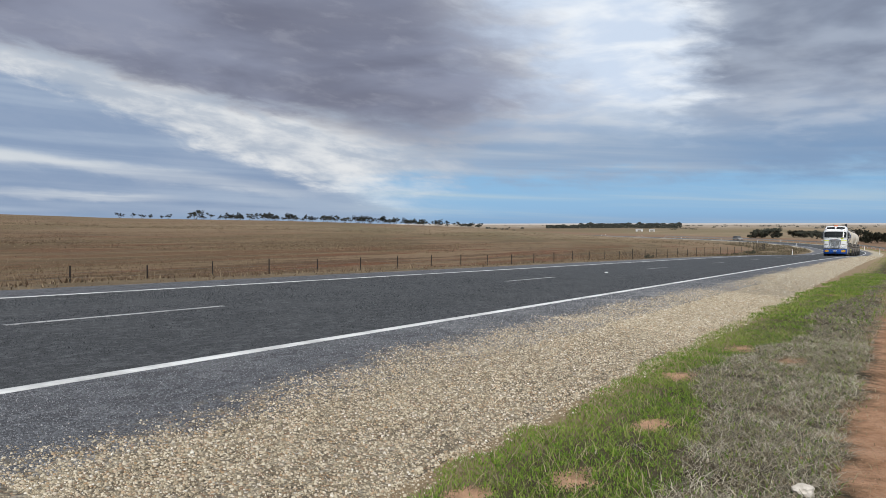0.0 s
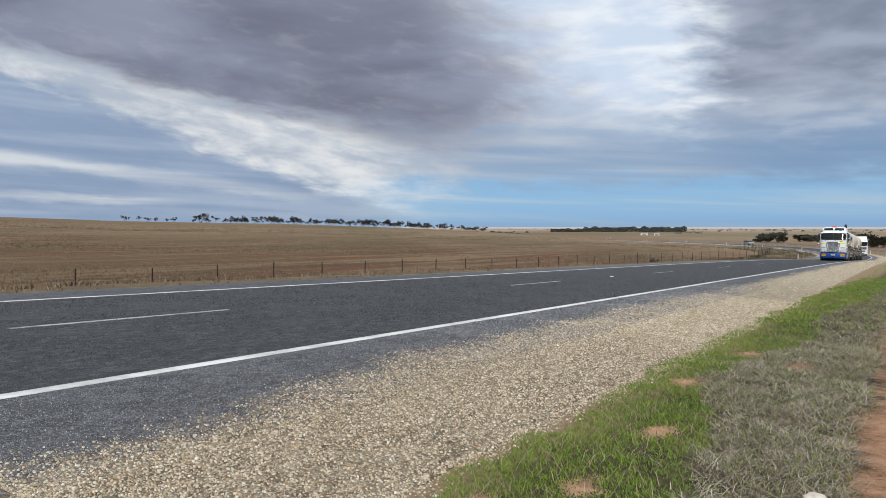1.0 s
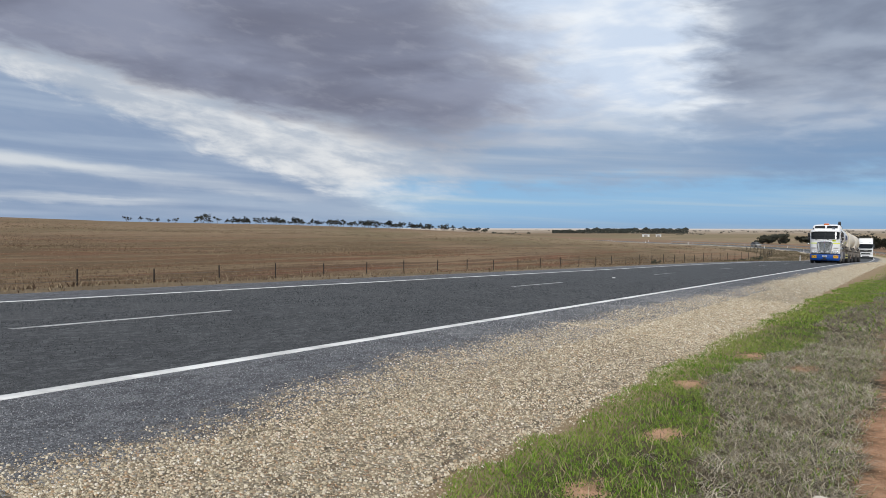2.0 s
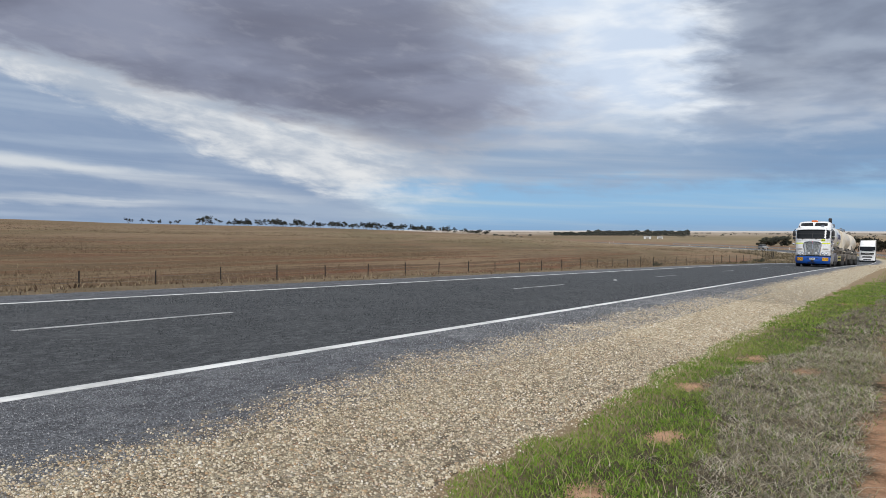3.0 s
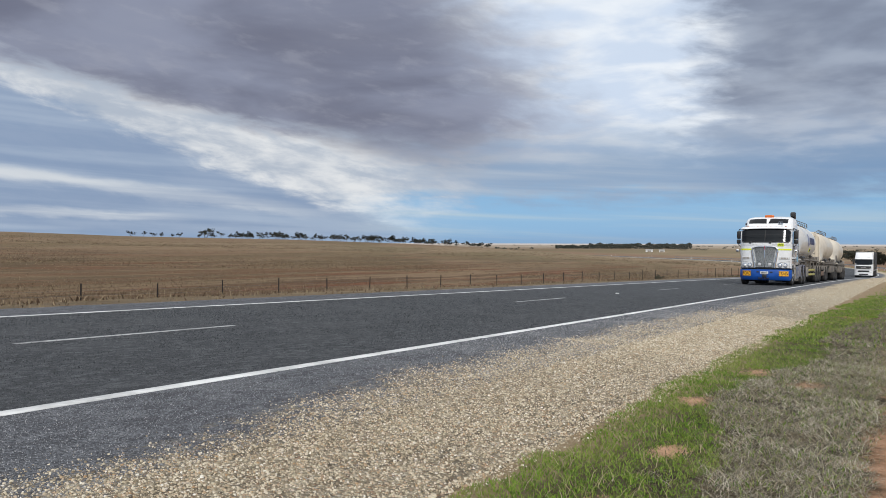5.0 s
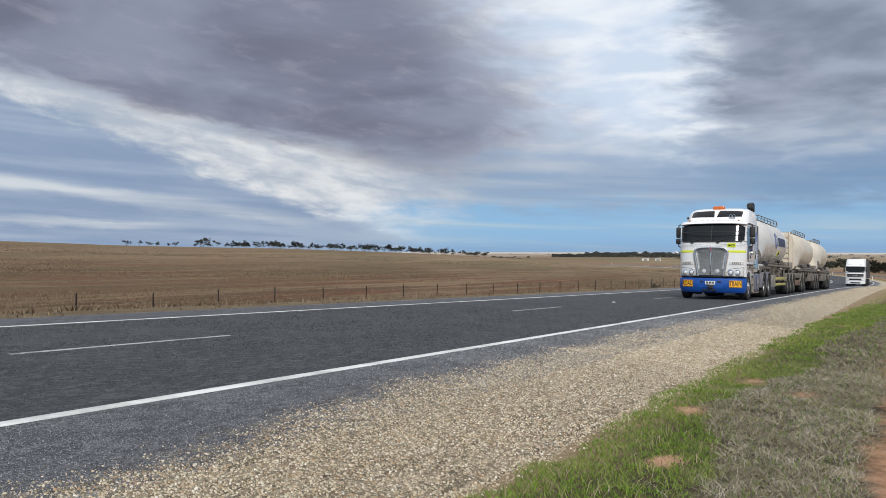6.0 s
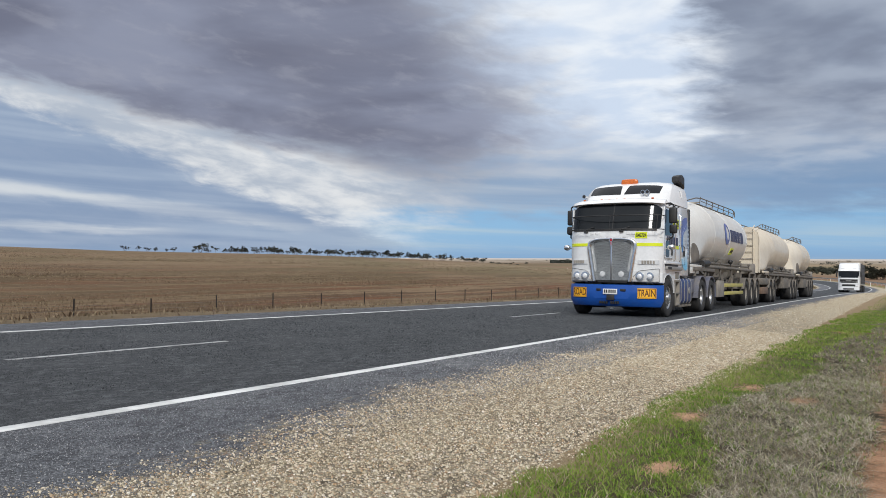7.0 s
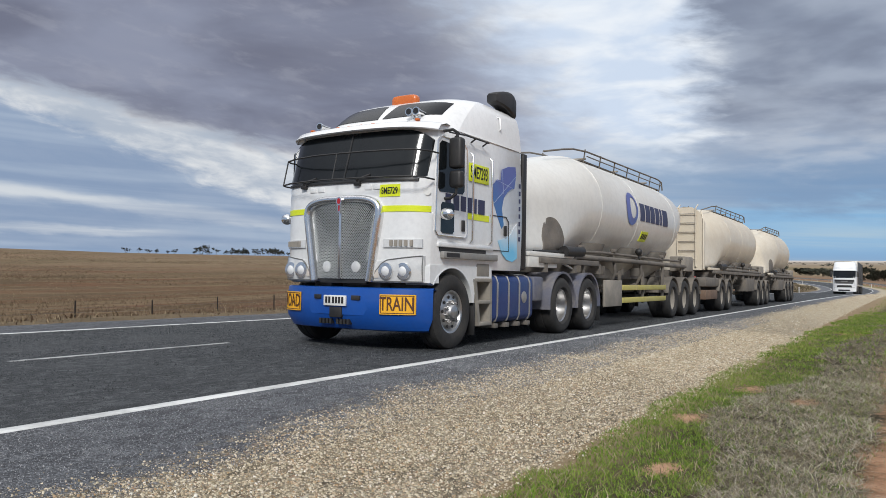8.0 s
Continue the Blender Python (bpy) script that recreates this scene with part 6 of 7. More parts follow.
# ---------------------------------------------------------------- motion
def lane_pose(s, q=1.7, chord=3.0):
    """Pose on the road at s, heading towards smaller s; chord: how far ahead the front pin runs."""
    p, _ = road_at(s, q)
    f, _ = road_at(s - chord, q)
    d = p - f
    return pose(p.x, p.y, p.z, math.degrees(math.atan2(d.z, math.hypot(d.x, d.y))), 0, math.degrees(math.atan2(-d.x, d.y)))


def train_s(t):
    """How far down the road the steering axle is."""
    return 101.6776 - 11.52849 * t - 0.132432 * t * t + 0.0149245 * t ** 3


def train_q(t):
    """The road train eases towards the middle of its lane."""
    return 1.86 - 0.0275 * t


def second_s(t):
    return 186.8 - 10.65 * t


def car_s(t):
    return 284.0 - 4.0 * t


mover = prime_mover()
lead = tank_trailer("white bulk tank trailer with a blue company mark", 2.55, 14.9, (11.57, 12.82, 14.07), 12.82, CREAM, "train", mark=True, guard=True)
convert = dolly()
middle = tank_trailer("cream bulk tank trailer with a front ladder", 16.3, 28.0, (25.35, 26.60, 27.85), 26.60, CREAM_OLD, "train", ladder=True)
rear = tank_trailer("yellowed cream bulk tank trailer at the end of the road train", 28.9, 38.4, (34.15, 35.40, 36.65), 35.40, CREAM_OLD, "train")
follower = second_truck()
curtains = curtain_trailer()
for proto in (STEER_WHEEL, DUAL_WHEEL, DUSTY_WHEEL):
    for o in (*proto.children_recursive, proto):
        bpy.data.objects.remove(o)


# ---------------------------------------------------------------- verge: stones, grass
def blade_material(name, cols):
    mt, nt, b, tc = ground_shader(name)
    rnd = nt.nodes.new("ShaderNodeNewGeometry").outputs["Random Per Island"]
    ramp = nt.nodes.new("ShaderNodeValToRGB")
    e = ramp.color_ramp.elements
    e[0].position, e[0].color = 0.0, (*cols[0], 1)
    e[1].position, e[1].color = 1.0, (*cols[-1], 1)
    for i, c in enumerate(cols[1:-1]):
        x = e.new((i + 1) / (len(cols) - 1))
        x.color = (*c, 1)
    link(nt, rnd, ramp.inputs[0])
    slow = noise_at(nt, tc, 0.9, 4, 0.6)
    link(nt, mixc(nt, m(nt, "MULTIPLY", step(nt, slow, 0.42, 0.70), 0.45), ramp.outputs[0], cols[-1]), b.inputs["Base Color"])
    b.inputs["Roughness"].default_value = 0.7
    b.inputs["Specular IOR Level"].default_value = 0.25
    return mt


GREEN_BLADES = blade_material("green_blades", [(0.048, 0.105, 0.008), (0.100, 0.195, 0.014), (0.165, 0.260, 0.028), (0.25, 0.275, 0.070)])
DRY_BLADES = blade_material("dry_blades", [(0.045, 0.039, 0.027), (0.165, 0.140, 0.098), (0.58, 0.525, 0.41), (0.155, 0.132, 0.090)])
STRAW_BLADES = blade_material("straw_blades", [(0.20, 0.15, 0.09), (0.32, 0.25, 0.155), (0.40, 0.33, 0.21), (0.16, 0.15, 0.07)])


CHIP = blade_material("grey_chip", [(0.026, 0.028, 0.033), (0.070, 0.074, 0.083), (0.155, 0.162, 0.178), (0.34, 0.34, 0.345)])
ROAD_CHIP = blade_material("road_chip", [(0.009, 0.010, 0.012), (0.023, 0.026, 0.030), (0.055, 0.060, 0.066), (0.14, 0.145, 0.15)])


def blades(name, spots, material, label, width=0.004, lean=0.5):
    """Bent blades in one mesh; spots: (x, y, height)."""
    rnd = random.Random(len(spots))
    verts, faces = [], []
    for x, y, h in spots:
        z = land_z(x, y) - 0.01
        a, b = rnd.uniform(0, 6.283), rnd.uniform(0, 6.283)
        w = width * rnd.uniform(0.7, 1.5)
        l = h * lean * rnd.uniform(0.2, 1.8)
        px, py = math.cos(a) * w, math.sin(a) * w
        ox, oy = math.cos(b) * l, math.sin(b) * l
        i = len(verts)
        verts += [(x - px, y - py, z), (x + px, y + py, z), (x + ox * 0.4 + px * 0.7, y + oy * 0.4 + py * 0.7, z + h * 0.6), (x + ox * 0.4 - px * 0.7, y + oy * 0.4 - py * 0.7, z + h * 0.6), (x + ox, y + oy, z + h * rnd.uniform(0.75, 1.0))]
        faces += [(i, i + 1, i + 2, i + 3), (i + 3, i + 2, i + 4)]
    ob = mesh_object(name, verts, faces, material)
    return tagged(ob, label, "grass", kind="stuff")


def patchy(x, y, f=0.8, seed=0.0):
    return noise.noise((x * f, y * f, seed)) * 0.7 + noise.noise((x * f * 3, y * f * 3, seed + 5)) * 0.4


BARE = [(-1.52, 6.25, 0.15), (-1.42, 8.35, 0.20), (-1.25, 4.46, 0.11), (-1.26, 3.22, 0.10), (-0.84, 7.75, 0.17), (-1.55, 2.74, 0.09)]
SOIL = mat("bare_red_soil", (0.46, 0.29, 0.185), 0.95, col2=(0.25, 0.155, 0.095), scale=9, grain=70, bump=0.5)


def bare_distance(x, y):
    """How far inside a bare patch a spot lies: under 1 is bare."""
    return min(math.hypot(x - a, (y - b) * 0.62) / r for a, b, r in BARE) + 1.0 * patchy(x, y, 5.0, 12)


def bare_soil():
    """Crumbs of earth, thick in the middle of each bare patch and thinning out."""
    rnd = random.Random(31)
    verts, faces = [], []
    for cx, cy, r in BARE:
        for _ in range(1500):
            q, d = rnd.uniform(0, 6.283), abs(rnd.gauss(0, 0.62)) * r
            x, y = cx + d * math.cos(q), cy + d * math.sin(q) / 0.62
            if bare_distance(x, y) > 1.25:
                continue
            z, k, t = land_z(x, y) + 0.002, rnd.uniform(0.003, 0.0085), rnd.uniform(0, 1.57)
            i = len(verts)
            for j in range(4):
                w = k * rnd.uniform(0.8, 1.5)
                verts.append((x + w * math.cos(t + j * 1.571), y + w * math.sin(t + j * 1.571), z - 0.006))
            verts.append((x + rnd.uniform(-0.3, 0.3) * k, y + rnd.uniform(-0.3, 0.3) * k, z + k * 0.7))
            faces += [(i, i + 1, i + 4), (i + 1, i + 2, i + 4), (i + 2, i + 3, i + 4), (i + 3, i, i + 4)]
    tagged(mesh_object("bare_soil", verts, faces, SOIL), "small bare patches of reddish soil in the grass", "soil", kind="stuff")


def verge_grass():
    rnd = random.Random(4)
    green, dry, straw = [], [], []
    def drop(x, y, k, grow):
        """One sprig: what grows there depends on how far it is from the gravel."""
        if y < 9.5 and bare_distance(x, y) < 0.80 and rnd.random() < 0.80:
            return
        edge = x + 1.80 + 0.20 * sstep(4, 7, y) - 0.70 * sstep(12, 40, y) + 0.45 * patchy(x, y, 0.6, 3)
        if edge < 0:
            return
        wide = 0.78 + 0.55 * patchy(x * 0.4, y, 0.45, 9) + 0.030 * max(0, y - 8)
        bare = patchy(x, y, 1.4, 20) > 0.33
        lush = edge < wide and not (bare and rnd.random() < 0.35)
        if lush:
            for _ in range(k):
                green.append((x + rnd.gauss(0, 0.015), y + rnd.gauss(0, 0.015), rnd.uniform(0.015, 0.050) * grow))
            if rnd.random() < 0.10:
                straw.append((x, y, rnd.uniform(0.06, 0.13) * grow))
        elif x < -0.22 + 0.12 * patchy(x, y, 0.9, 31) + 0.02 * max(0, y - 9) and not (bare and rnd.random() < 0.85):
            for _ in range(k):
                (dry if rnd.random() < 0.74 else (straw if rnd.random() < 0.50 else green)).append((x + rnd.gauss(0, 0.02), y + rnd.gauss(0, 0.02), rnd.uniform(0.02, 0.065) * grow))
        elif rnd.random() < 0.05:
            straw.append((x, y, rnd.uniform(0.02, 0.06)))
    for _ in range(52000):
        drop(rnd.uniform(-2.2, 0.25), 2.0 + 8.0 * rnd.random() ** 1.3, 3, 0.85)
    for _ in range(12000):
        drop(rnd.uniform(-2.2, 0.25), rnd.uniform(-4.0, 2.0), 2, 0.85)
    for _ in range(34000):
        drop(rnd.uniform(-2.2, 0.9), 10.0 + 25.0 * rnd.random() ** 1.4, 2, 1.15)
    for _ in range(12000):
        drop(rnd.uniform(-2.0, 5.0), 35.0 + 90.0 * rnd.random() ** 1.3, 1, 1.9)
    near = [g for g in green if g[1] < 12]
    far = [g for g in green if g[1] >= 12]
    blades("verge_grass", near, GREEN_BLADES, "short green grass beside the gravel", 0.0025, 0.7)
    blades("verge_grass", far, GREEN_BLADES, "short green grass along the verge", 0.007, 0.6)
    blades("dead_grass", dry, DRY_BLADES, "matted grey-brown dead grass on the verge", 0.0018, 2.0)
    blades("straw_stalks", straw, STRAW_BLADES, "pale straw stalks standing in the grass", 0.0017, 1.0)


QS, DROPS = [3.45, 4.3, 5.0, 5.7, 6.1, 6.5], [0.0, -0.02, -0.05, -0.09, -0.12, -0.19]


def stone_mesh(name, x, y, z, r, material, label, category, seed, tall=0.6, chip=False):
    """Many small angular stones in one mesh: a rough foot, a smaller rough top."""
    rng = np.random.default_rng(seed)
    n = len(x)
    turn = rng.uniform(0, 6.283, n)[:, None] + np.arange(4)[None, :] * 1.5708 + rng.uniform(-0.35, 0.35, (n, 4))
    foot = r[:, None] * rng.uniform(0.65, 1.15, (n, 4))
    top = foot * rng.uniform(0.45, 0.95, (n, 4))
    long = rng.uniform(0.7, 1.2, n)[:, None]
    v = 5 if chip else 8
    co = np.empty((n, v, 3))
    co[:, :4, 0], co[:, :4, 1] = x[:, None] + foot * np.cos(turn), y[:, None] + foot * np.sin(turn) * long
    co[:, :4, 2] = (z - 0.4 * r)[:, None]
    if chip:
        co[:, 4, 0], co[:, 4, 1] = x + r * rng.uniform(-0.5, 0.5, n), y + r * rng.uniform(-0.5, 0.5, n)
        co[:, 4, 2] = z + r * tall * rng.uniform(0.5, 1.5, n)
        sides = np.array([(0, 1, 4), (1, 2, 4), (2, 3, 4), (3, 0, 4)])
    else:
        co[:, 4:, 0], co[:, 4:, 1] = x[:, None] + top * np.cos(turn), y[:, None] + top * np.sin(turn) * long
        co[:, 4:, 2] = z[:, None] + r[:, None] * tall * rng.uniform(0.6, 1.5, (n, 4))
        sides = np.array([(4, 5, 6, 7), (0, 1, 5, 4), (1, 2, 6, 5), (2, 3, 7, 6), (3, 0, 4, 7)])
    w = sides.shape[1]
    faces = (np.arange(n)[:, None, None] * v + sides[None]).reshape(-1, w)
    me = bpy.data.meshes.new(name)
    me.vertices.add(n * v)
    me.vertices.foreach_set("co", co.ravel())
    me.loops.add(faces.size)
    me.loops.foreach_set("vertex_index", faces.ravel().astype(np.int32))
    me.polygons.add(len(faces))
    me.polygons.foreach_set("loop_start", np.arange(0, faces.size, w, dtype=np.int32))
    me.update(calc_edges=True)
    me.materials.append(material)
    return tagged(new(name, me), label, category, kind="stuff")


def loose_stones():
    def bed(x, y):
        z = np.array([road_z(float(v)) for v in y]) + np.interp(x - ROAD_X, QS, DROPS)
        for i in np.nonzero(x - ROAD_X > 6.12)[0]:
            z[i] = max(z[i], land_z(float(x[i]), float(y[i])))
        return z
    def gravel(name, n, ya, yb, power, lo, hi, grow, seed, label):
        rng = np.random.default_rng(seed)
        x, y = rng.uniform(-4.40, -1.30, n), ya + (yb - ya) * rng.random(n) ** power
        keep = np.ones(n, bool)
        luck, spread_by = rng.random(n), rng.normal(0, 0.16, n)
        for i in range(n):
            a, b = float(x[i]), float(y[i])
            if a > -1.9 and luck[i] < (a + 1.9) * 5.5 + 0.5 * patchy(a, b, 0.6, 3):
                keep[i] = False
            elif a < -2.8 and 0.35 * patchy(a, b, 0.9, 50) + spread_by[i] < -3.70 + 0.50 * (1 - sstep(1.5, 6.5, b)) - a:
                keep[i] = False
        x, y = x[keep], y[keep]
        r = (lo + (hi - lo) * rng.random(len(x)) ** 2.2) * (1 + np.maximum(0, y - 3) * grow)
        stone_mesh(name, x, y, bed(x, y), r, STONE, label, "gravel", seed)
    gravel("loose_gravel", 165000, 1.6, 17.0, 1.5, 0.0035, 0.0110, 0.035, 8, "loose pale and rust-coloured gravel stones")
    gravel("loose_gravel", 20000, -4.0, 1.6, 1.0, 0.0045, 0.0125, 0.0, 10, "loose pale and rust-coloured gravel stones")
    gravel("coarse_gravel", 48000, 9.0, 130.0, 2.4, 0.0055, 0.0155, 0.016, 9, "pale gravel stones along the shoulder")
    rng = np.random.default_rng(15)
    x, y = rng.uniform(-0.45, 1.1, 9000), 2.0 + 14.0 * rng.random(9000) ** 1.4
    z = np.array([land_z(float(a), float(b)) for a, b in zip(x, y)])
    stone_mesh("soil_crumbs", x, y, z, (0.002 + 0.007 * rng.random(9000) ** 2.5) * (1 + y * 0.03), SOIL, "reddish crumbs and small stones on the bare earth", "soil", 15, 0.7, True)
    # stone chips standing proud of the sealed shoulder and of the lane
    for name, n, x0, x1, ya, yb, mt, seed, label in (("seal_chips", 90000, -4.60, -3.05, 1.4, 26.0, CHIP, 12, "grey stone chips of the sealed shoulder"), ("road_chips", 110000, -11.56, -4.76, 2.0, 30.0, ROAD_CHIP, 13, "dark stone chips in the road surface")):
        rng = np.random.default_rng(seed)
        x, y = rng.uniform(x0, x1, n), ya + (yb - ya) * rng.random(n) ** 1.5
        thin = np.clip((np.hypot(x, y) - 9) / (yb - 11), 0, 1)
        keep = (-x < 2.0 * y + 2.5) & (np.abs(x - ROAD_X) > 0.06) & (rng.random(n) > thin)
        x, y = x[keep], y[keep]
        r = (0.0036 + 0.0046 * rng.random(len(x)) ** 1.8) * np.clip(np.hypot(x, y) / 6.5, 0.8, 2.0)
        stone_mesh(name, x, y, bed(x, y), r, mt, label, "road chips", seed, 1.1, True)
    # one pale rock in the grass
    bm = bmesh.new()
    bmesh.ops.create_icosphere(bm, subdivisions=3, radius=0.05)
    for v in bm.verts:
        v.co *= 1 + 0.5 * noise.noise(v.co * 30) 
        v.co.z *= 0.6
    ob = part("rock", bm, ROCK, None, smooth=False)
    ob.location = (-0.32, 3.62, land_z(-0.32, 3.62) + 0.015)
    tagged(ob, "small pale rock lying in dead grass", "rock")



ROCK = mat("pale_rock", (0.62, 0.57, 0.50), 0.9, col2=(0.45, 0.40, 0.33), scale=12, grain=60, bump=0.4)


def roadside_grass():
    rnd = random.Random(21)
    spots = []
    for _ in range(26000):
        y = 6 + 150 * rnd.random() ** 1.6
        q = -rnd.uniform(5.9, -fence_q(y) + 1.5)
        if patchy(q, y * 0.4, 0.35, 2) < -0.18 and q < -6.5:
            continue
        spots.append((ROAD_X + q, y, rnd.uniform(0.05, 0.20) * (1.0 if q < -8 else 0.5)))
    blades("roadside_grass", spots, FIELD_BLADES, "dry straw-coloured grass between road and fence", 0.014, 0.5)
    spots = []
    for _ in range(9000):
        s = rnd.uniform(88, 260)
        q = -rnd.uniform(6.2, 17)
        p, h = road_at(s, q)
        if patchy(p.x, p.y * 0.5, 0.22, 41) > -0.05:
            spots.append((p.x, p.y, rnd.uniform(0.12, 0.5)))
    blades("rough_growth", spots, ROUGH_BLADES, "dark rough dry growth inside the bend", 0.05, 0.6)
    for name, n, ra, rb, width, tall in (("field_stubble", 34000, 36, 90, 0.020, 0.16), ("field_stubble", 42000, 90, 210, 0.045, 0.20), ("field_stubble", 36000, 210, 540, 0.11, 0.26)):
        spots = []
        for _ in range(n):
            a = radians(rnd.uniform(11, 66))
            r = 1 / (1 / ra + (1 / rb - 1 / ra) * rnd.random())
            x, y = -r * math.sin(a), r * math.cos(a)
            s, q = road_coords(x, y)
            if q < fence_q(s) - 0.6 and r < crest_at(math.degrees(a))[1]:
                if patchy(x * 0.3, y * 0.05, 0.25, 77) < rnd.gauss(0.0, 0.35):
                    continue
                spots.append((x, y, tall * rnd.uniform(0.4, 1.1)))
        blades(name, spots, FIELD_BLADES, "cut stubble and clods in the brown field", width, 0.3)


ROUGH_BLADES = blade_material("rough_blades", [(0.055, 0.045, 0.028), (0.11, 0.085, 0.052), (0.20, 0.155, 0.10), (0.075, 0.072, 0.036)])
FIELD_BLADES = blade_material("stubble_blades", [(0.055, 0.033, 0.020), (0.125, 0.082, 0.050), (0.30, 0.235, 0.15), (0.10, 0.072, 0.040)])


# ---------------------------------------------------------------- fence, guide posts, rail
def build_fence():
    f = thing("wire_fence", "wire fence on thin dark steel posts along the field", "fence")
    places = []
    y = 21.06 - 4.07 * 7
    while y < 142:
        places.append((ROAD_X + fence_q(y), y))
        y += 4.07
    for s in range(146, 250, 5):
        p, h = road_at(s, -15.0)
        places.append((p.x, p.y))
    rnd = random.Random(3)
    tops = []
    for x, y in places:
        z = land_z(x, y)
        tops.append((x, y, z))
        h = rnd.uniform(1.22, 1.42)
        bm = bmesh.new()
        box(bm, -0.034, 0.034, -0.014, 0.014, -0.3, h)
        box(bm, -0.012, 0.012, -0.032, 0.032, -0.3, h)
        ob = part("post", bm, POST_WOOD, f, smooth=False)
        ob.matrix_basis = pose(x, y, z, rnd.uniform(-2, 2), rnd.uniform(-2, 2), rnd.uniform(0, 90))
    for k in (0.25, 0.52, 0.78, 1.02):
        bm = bmesh.new()
        pts = []
        for (x0, y0, z0), (x1, y1, z1) in zip(tops, tops[1:]):
            pts += [(x0, y0, z0 + k), ((x0 + x1) / 2, (y0 + y1) / 2, (z0 + z1) / 2 + k - 0.02)]
        tube(bm, pts, 0.006, 4)
        part("wire", bm, WIRE, f)


def build_guide_posts():
    proto = thing("guide_post", "white plastic roadside guide post with a red reflector", "guide post", "guide posts")
    bm = bmesh.new()
    loft(bm, [[(-0.055, 0.0, z), (-0.03, -0.025, z), (0.03, -0.025, z), (0.055, 0.0, z), (0.03, 0.012, z), (-0.03, 0.012, z)] for z in (-0.2, 1.0)])
    part("post", bm, PLASTIC_WHITE, proto)
    bm = bmesh.new()
    box(bm, -0.03, 0.03, -0.032, -0.022, 0.80, 0.90, 0.004)
    part("reflector", bm, RED, proto)
    first = True
    for s, q in ((124, -5.3), (212, -5.3), (153, 5.7), (190, 5.7), (228, 5.7), (252, -5.3), (282, -5.3), (262, 5.7), (292, 5.7), (330, 5.7), (312, -5.3), (345, -5.3), (380, -5.3), (362, 5.7), (398, 5.7), (425, -5.3)):
        p, h = road_at(s, q)
        mtx = pose(p.x, p.y, land_z(p.x, p.y) + 0.02, 0, 0, math.degrees(h))
        if first:
            proto.matrix_basis = mtx
            first = False
        else:
            copy_thing(proto, mtx)


def build_rail():
    r = thing("guard_rail", "long pale steel guard rail outside the bend", "guard rail")
    pts = []
    for s in range(176, 352, 4):
        p, h = road_at(s, 9.0)
        pts.append((p.x, p.y, land_z(p.x, p.y)))
    bm = bmesh.new()
    rings = []
    for i, p in enumerate(pts):
        d = (Vector(pts[min(i + 1, len(pts) - 1)]) - Vector(pts[max(i - 1, 0)]))
        n = Vector((d.y, -d.x, 0)).normalized()
        c = Vector(p)
        rings.append([c + n * a + Vector((0, 0, b)) for a, b in ((0.0, 0.42), (0.05, 0.48), (0.0, 0.56), (0.05, 0.66), (0.0, 0.73), (-0.02, 0.73), (0.03, 0.66), (-0.02, 0.56), (0.03, 0.48), (-0.02, 0.42))])
    loft(bm, rings)
    part("beam", bm, GALV, r)
    for p in pts[::1]:
        bm = bmesh.new()
        box(bm, p[0] - 0.06, p[0] + 0.06, p[1] + 0.02, p[1] + 0.12, p[2] - 0.3, p[2] + 0.70, 0.01)
        part("post", bm, GALV, r)


# ---------------------------------------------------------------- trees
def tree_proto(seed, h, w, material, multi, clumps, leafs, flat, low=0.66):
    rnd = random.Random(seed)
    t = thing("mallee_tree", "dark dull-green mallee tree on a bare trunk", "tree")
    bm = bmesh.new()
    tips = []
    for s in range(multi):
        a = rnd.uniform(0, 6.28)
        base = Vector((rnd.uniform(-0.1, 0.1) * multi, rnd.uniform(-0.1, 0.1) * multi, -0.2))
        top = Vector((math.cos(a) * w * 0.22 * (multi > 1), math.sin(a) * w * 0.22 * (multi > 1), h * rnd.uniform(0.30, 0.48)))
        midp = (base + top) / 2 + Vector((rnd.uniform(-0.2, 0.2), rnd.uniform(-0.2, 0.2), 0))
        tube(bm, [base, midp, top], [0.17, 0.12, 0.08], 6)
        for k in range(4):
            b = a + k * 1.57 + rnd.uniform(-0.5, 0.5)
            reach = w * 0.5 * rnd.uniform(0.35, 0.95)
            tip = Vector((top.x + math.cos(b) * reach, top.y + math.sin(b) * reach, h * rnd.uniform(low, 0.92)))
            tube(bm, [top - Vector((0, 0, 0.2)), (top + tip) / 2 + Vector((0, 0, -0.1)), tip], [0.075, 0.05, 0.025], 5)
            tips.append(tip)
    part("trunk", bm, BARK, t)
    verts, faces = [], []
    for c in range(clumps):
        o = rnd.choice(tips) + Vector((rnd.gauss(0, w * 0.10), rnd.gauss(0, w * 0.10), rnd.gauss(0.1, h * 0.06)))
        rx = w * rnd.uniform(0.09, 0.19)
        rz = rx * flat
        for _ in range(leafs):
            d = Vector((rnd.gauss(0, 1), rnd.gauss(0, 1), rnd.gauss(0, 1))).normalized() * rnd.random() ** 0.4
            p = o + Vector((d.x * rx, d.y * rx, d.z * rz))
            u = Vector((rnd.gauss(0, 1), rnd.gauss(0, 1), rnd.gauss(0, 1))).normalized()
            v = u.orthogonal().normalized()
            k = w * rnd.uniform(0.028, 0.055)
            i = len(verts)
            verts += [p - u * k, p + v * k * 0.6, p + u * k, p - v * k * 0.6]
            faces.append((i, i + 1, i + 2, i + 3))
    crown = mesh_object("crown", verts, faces, material)
    crown.parent = t
    return t


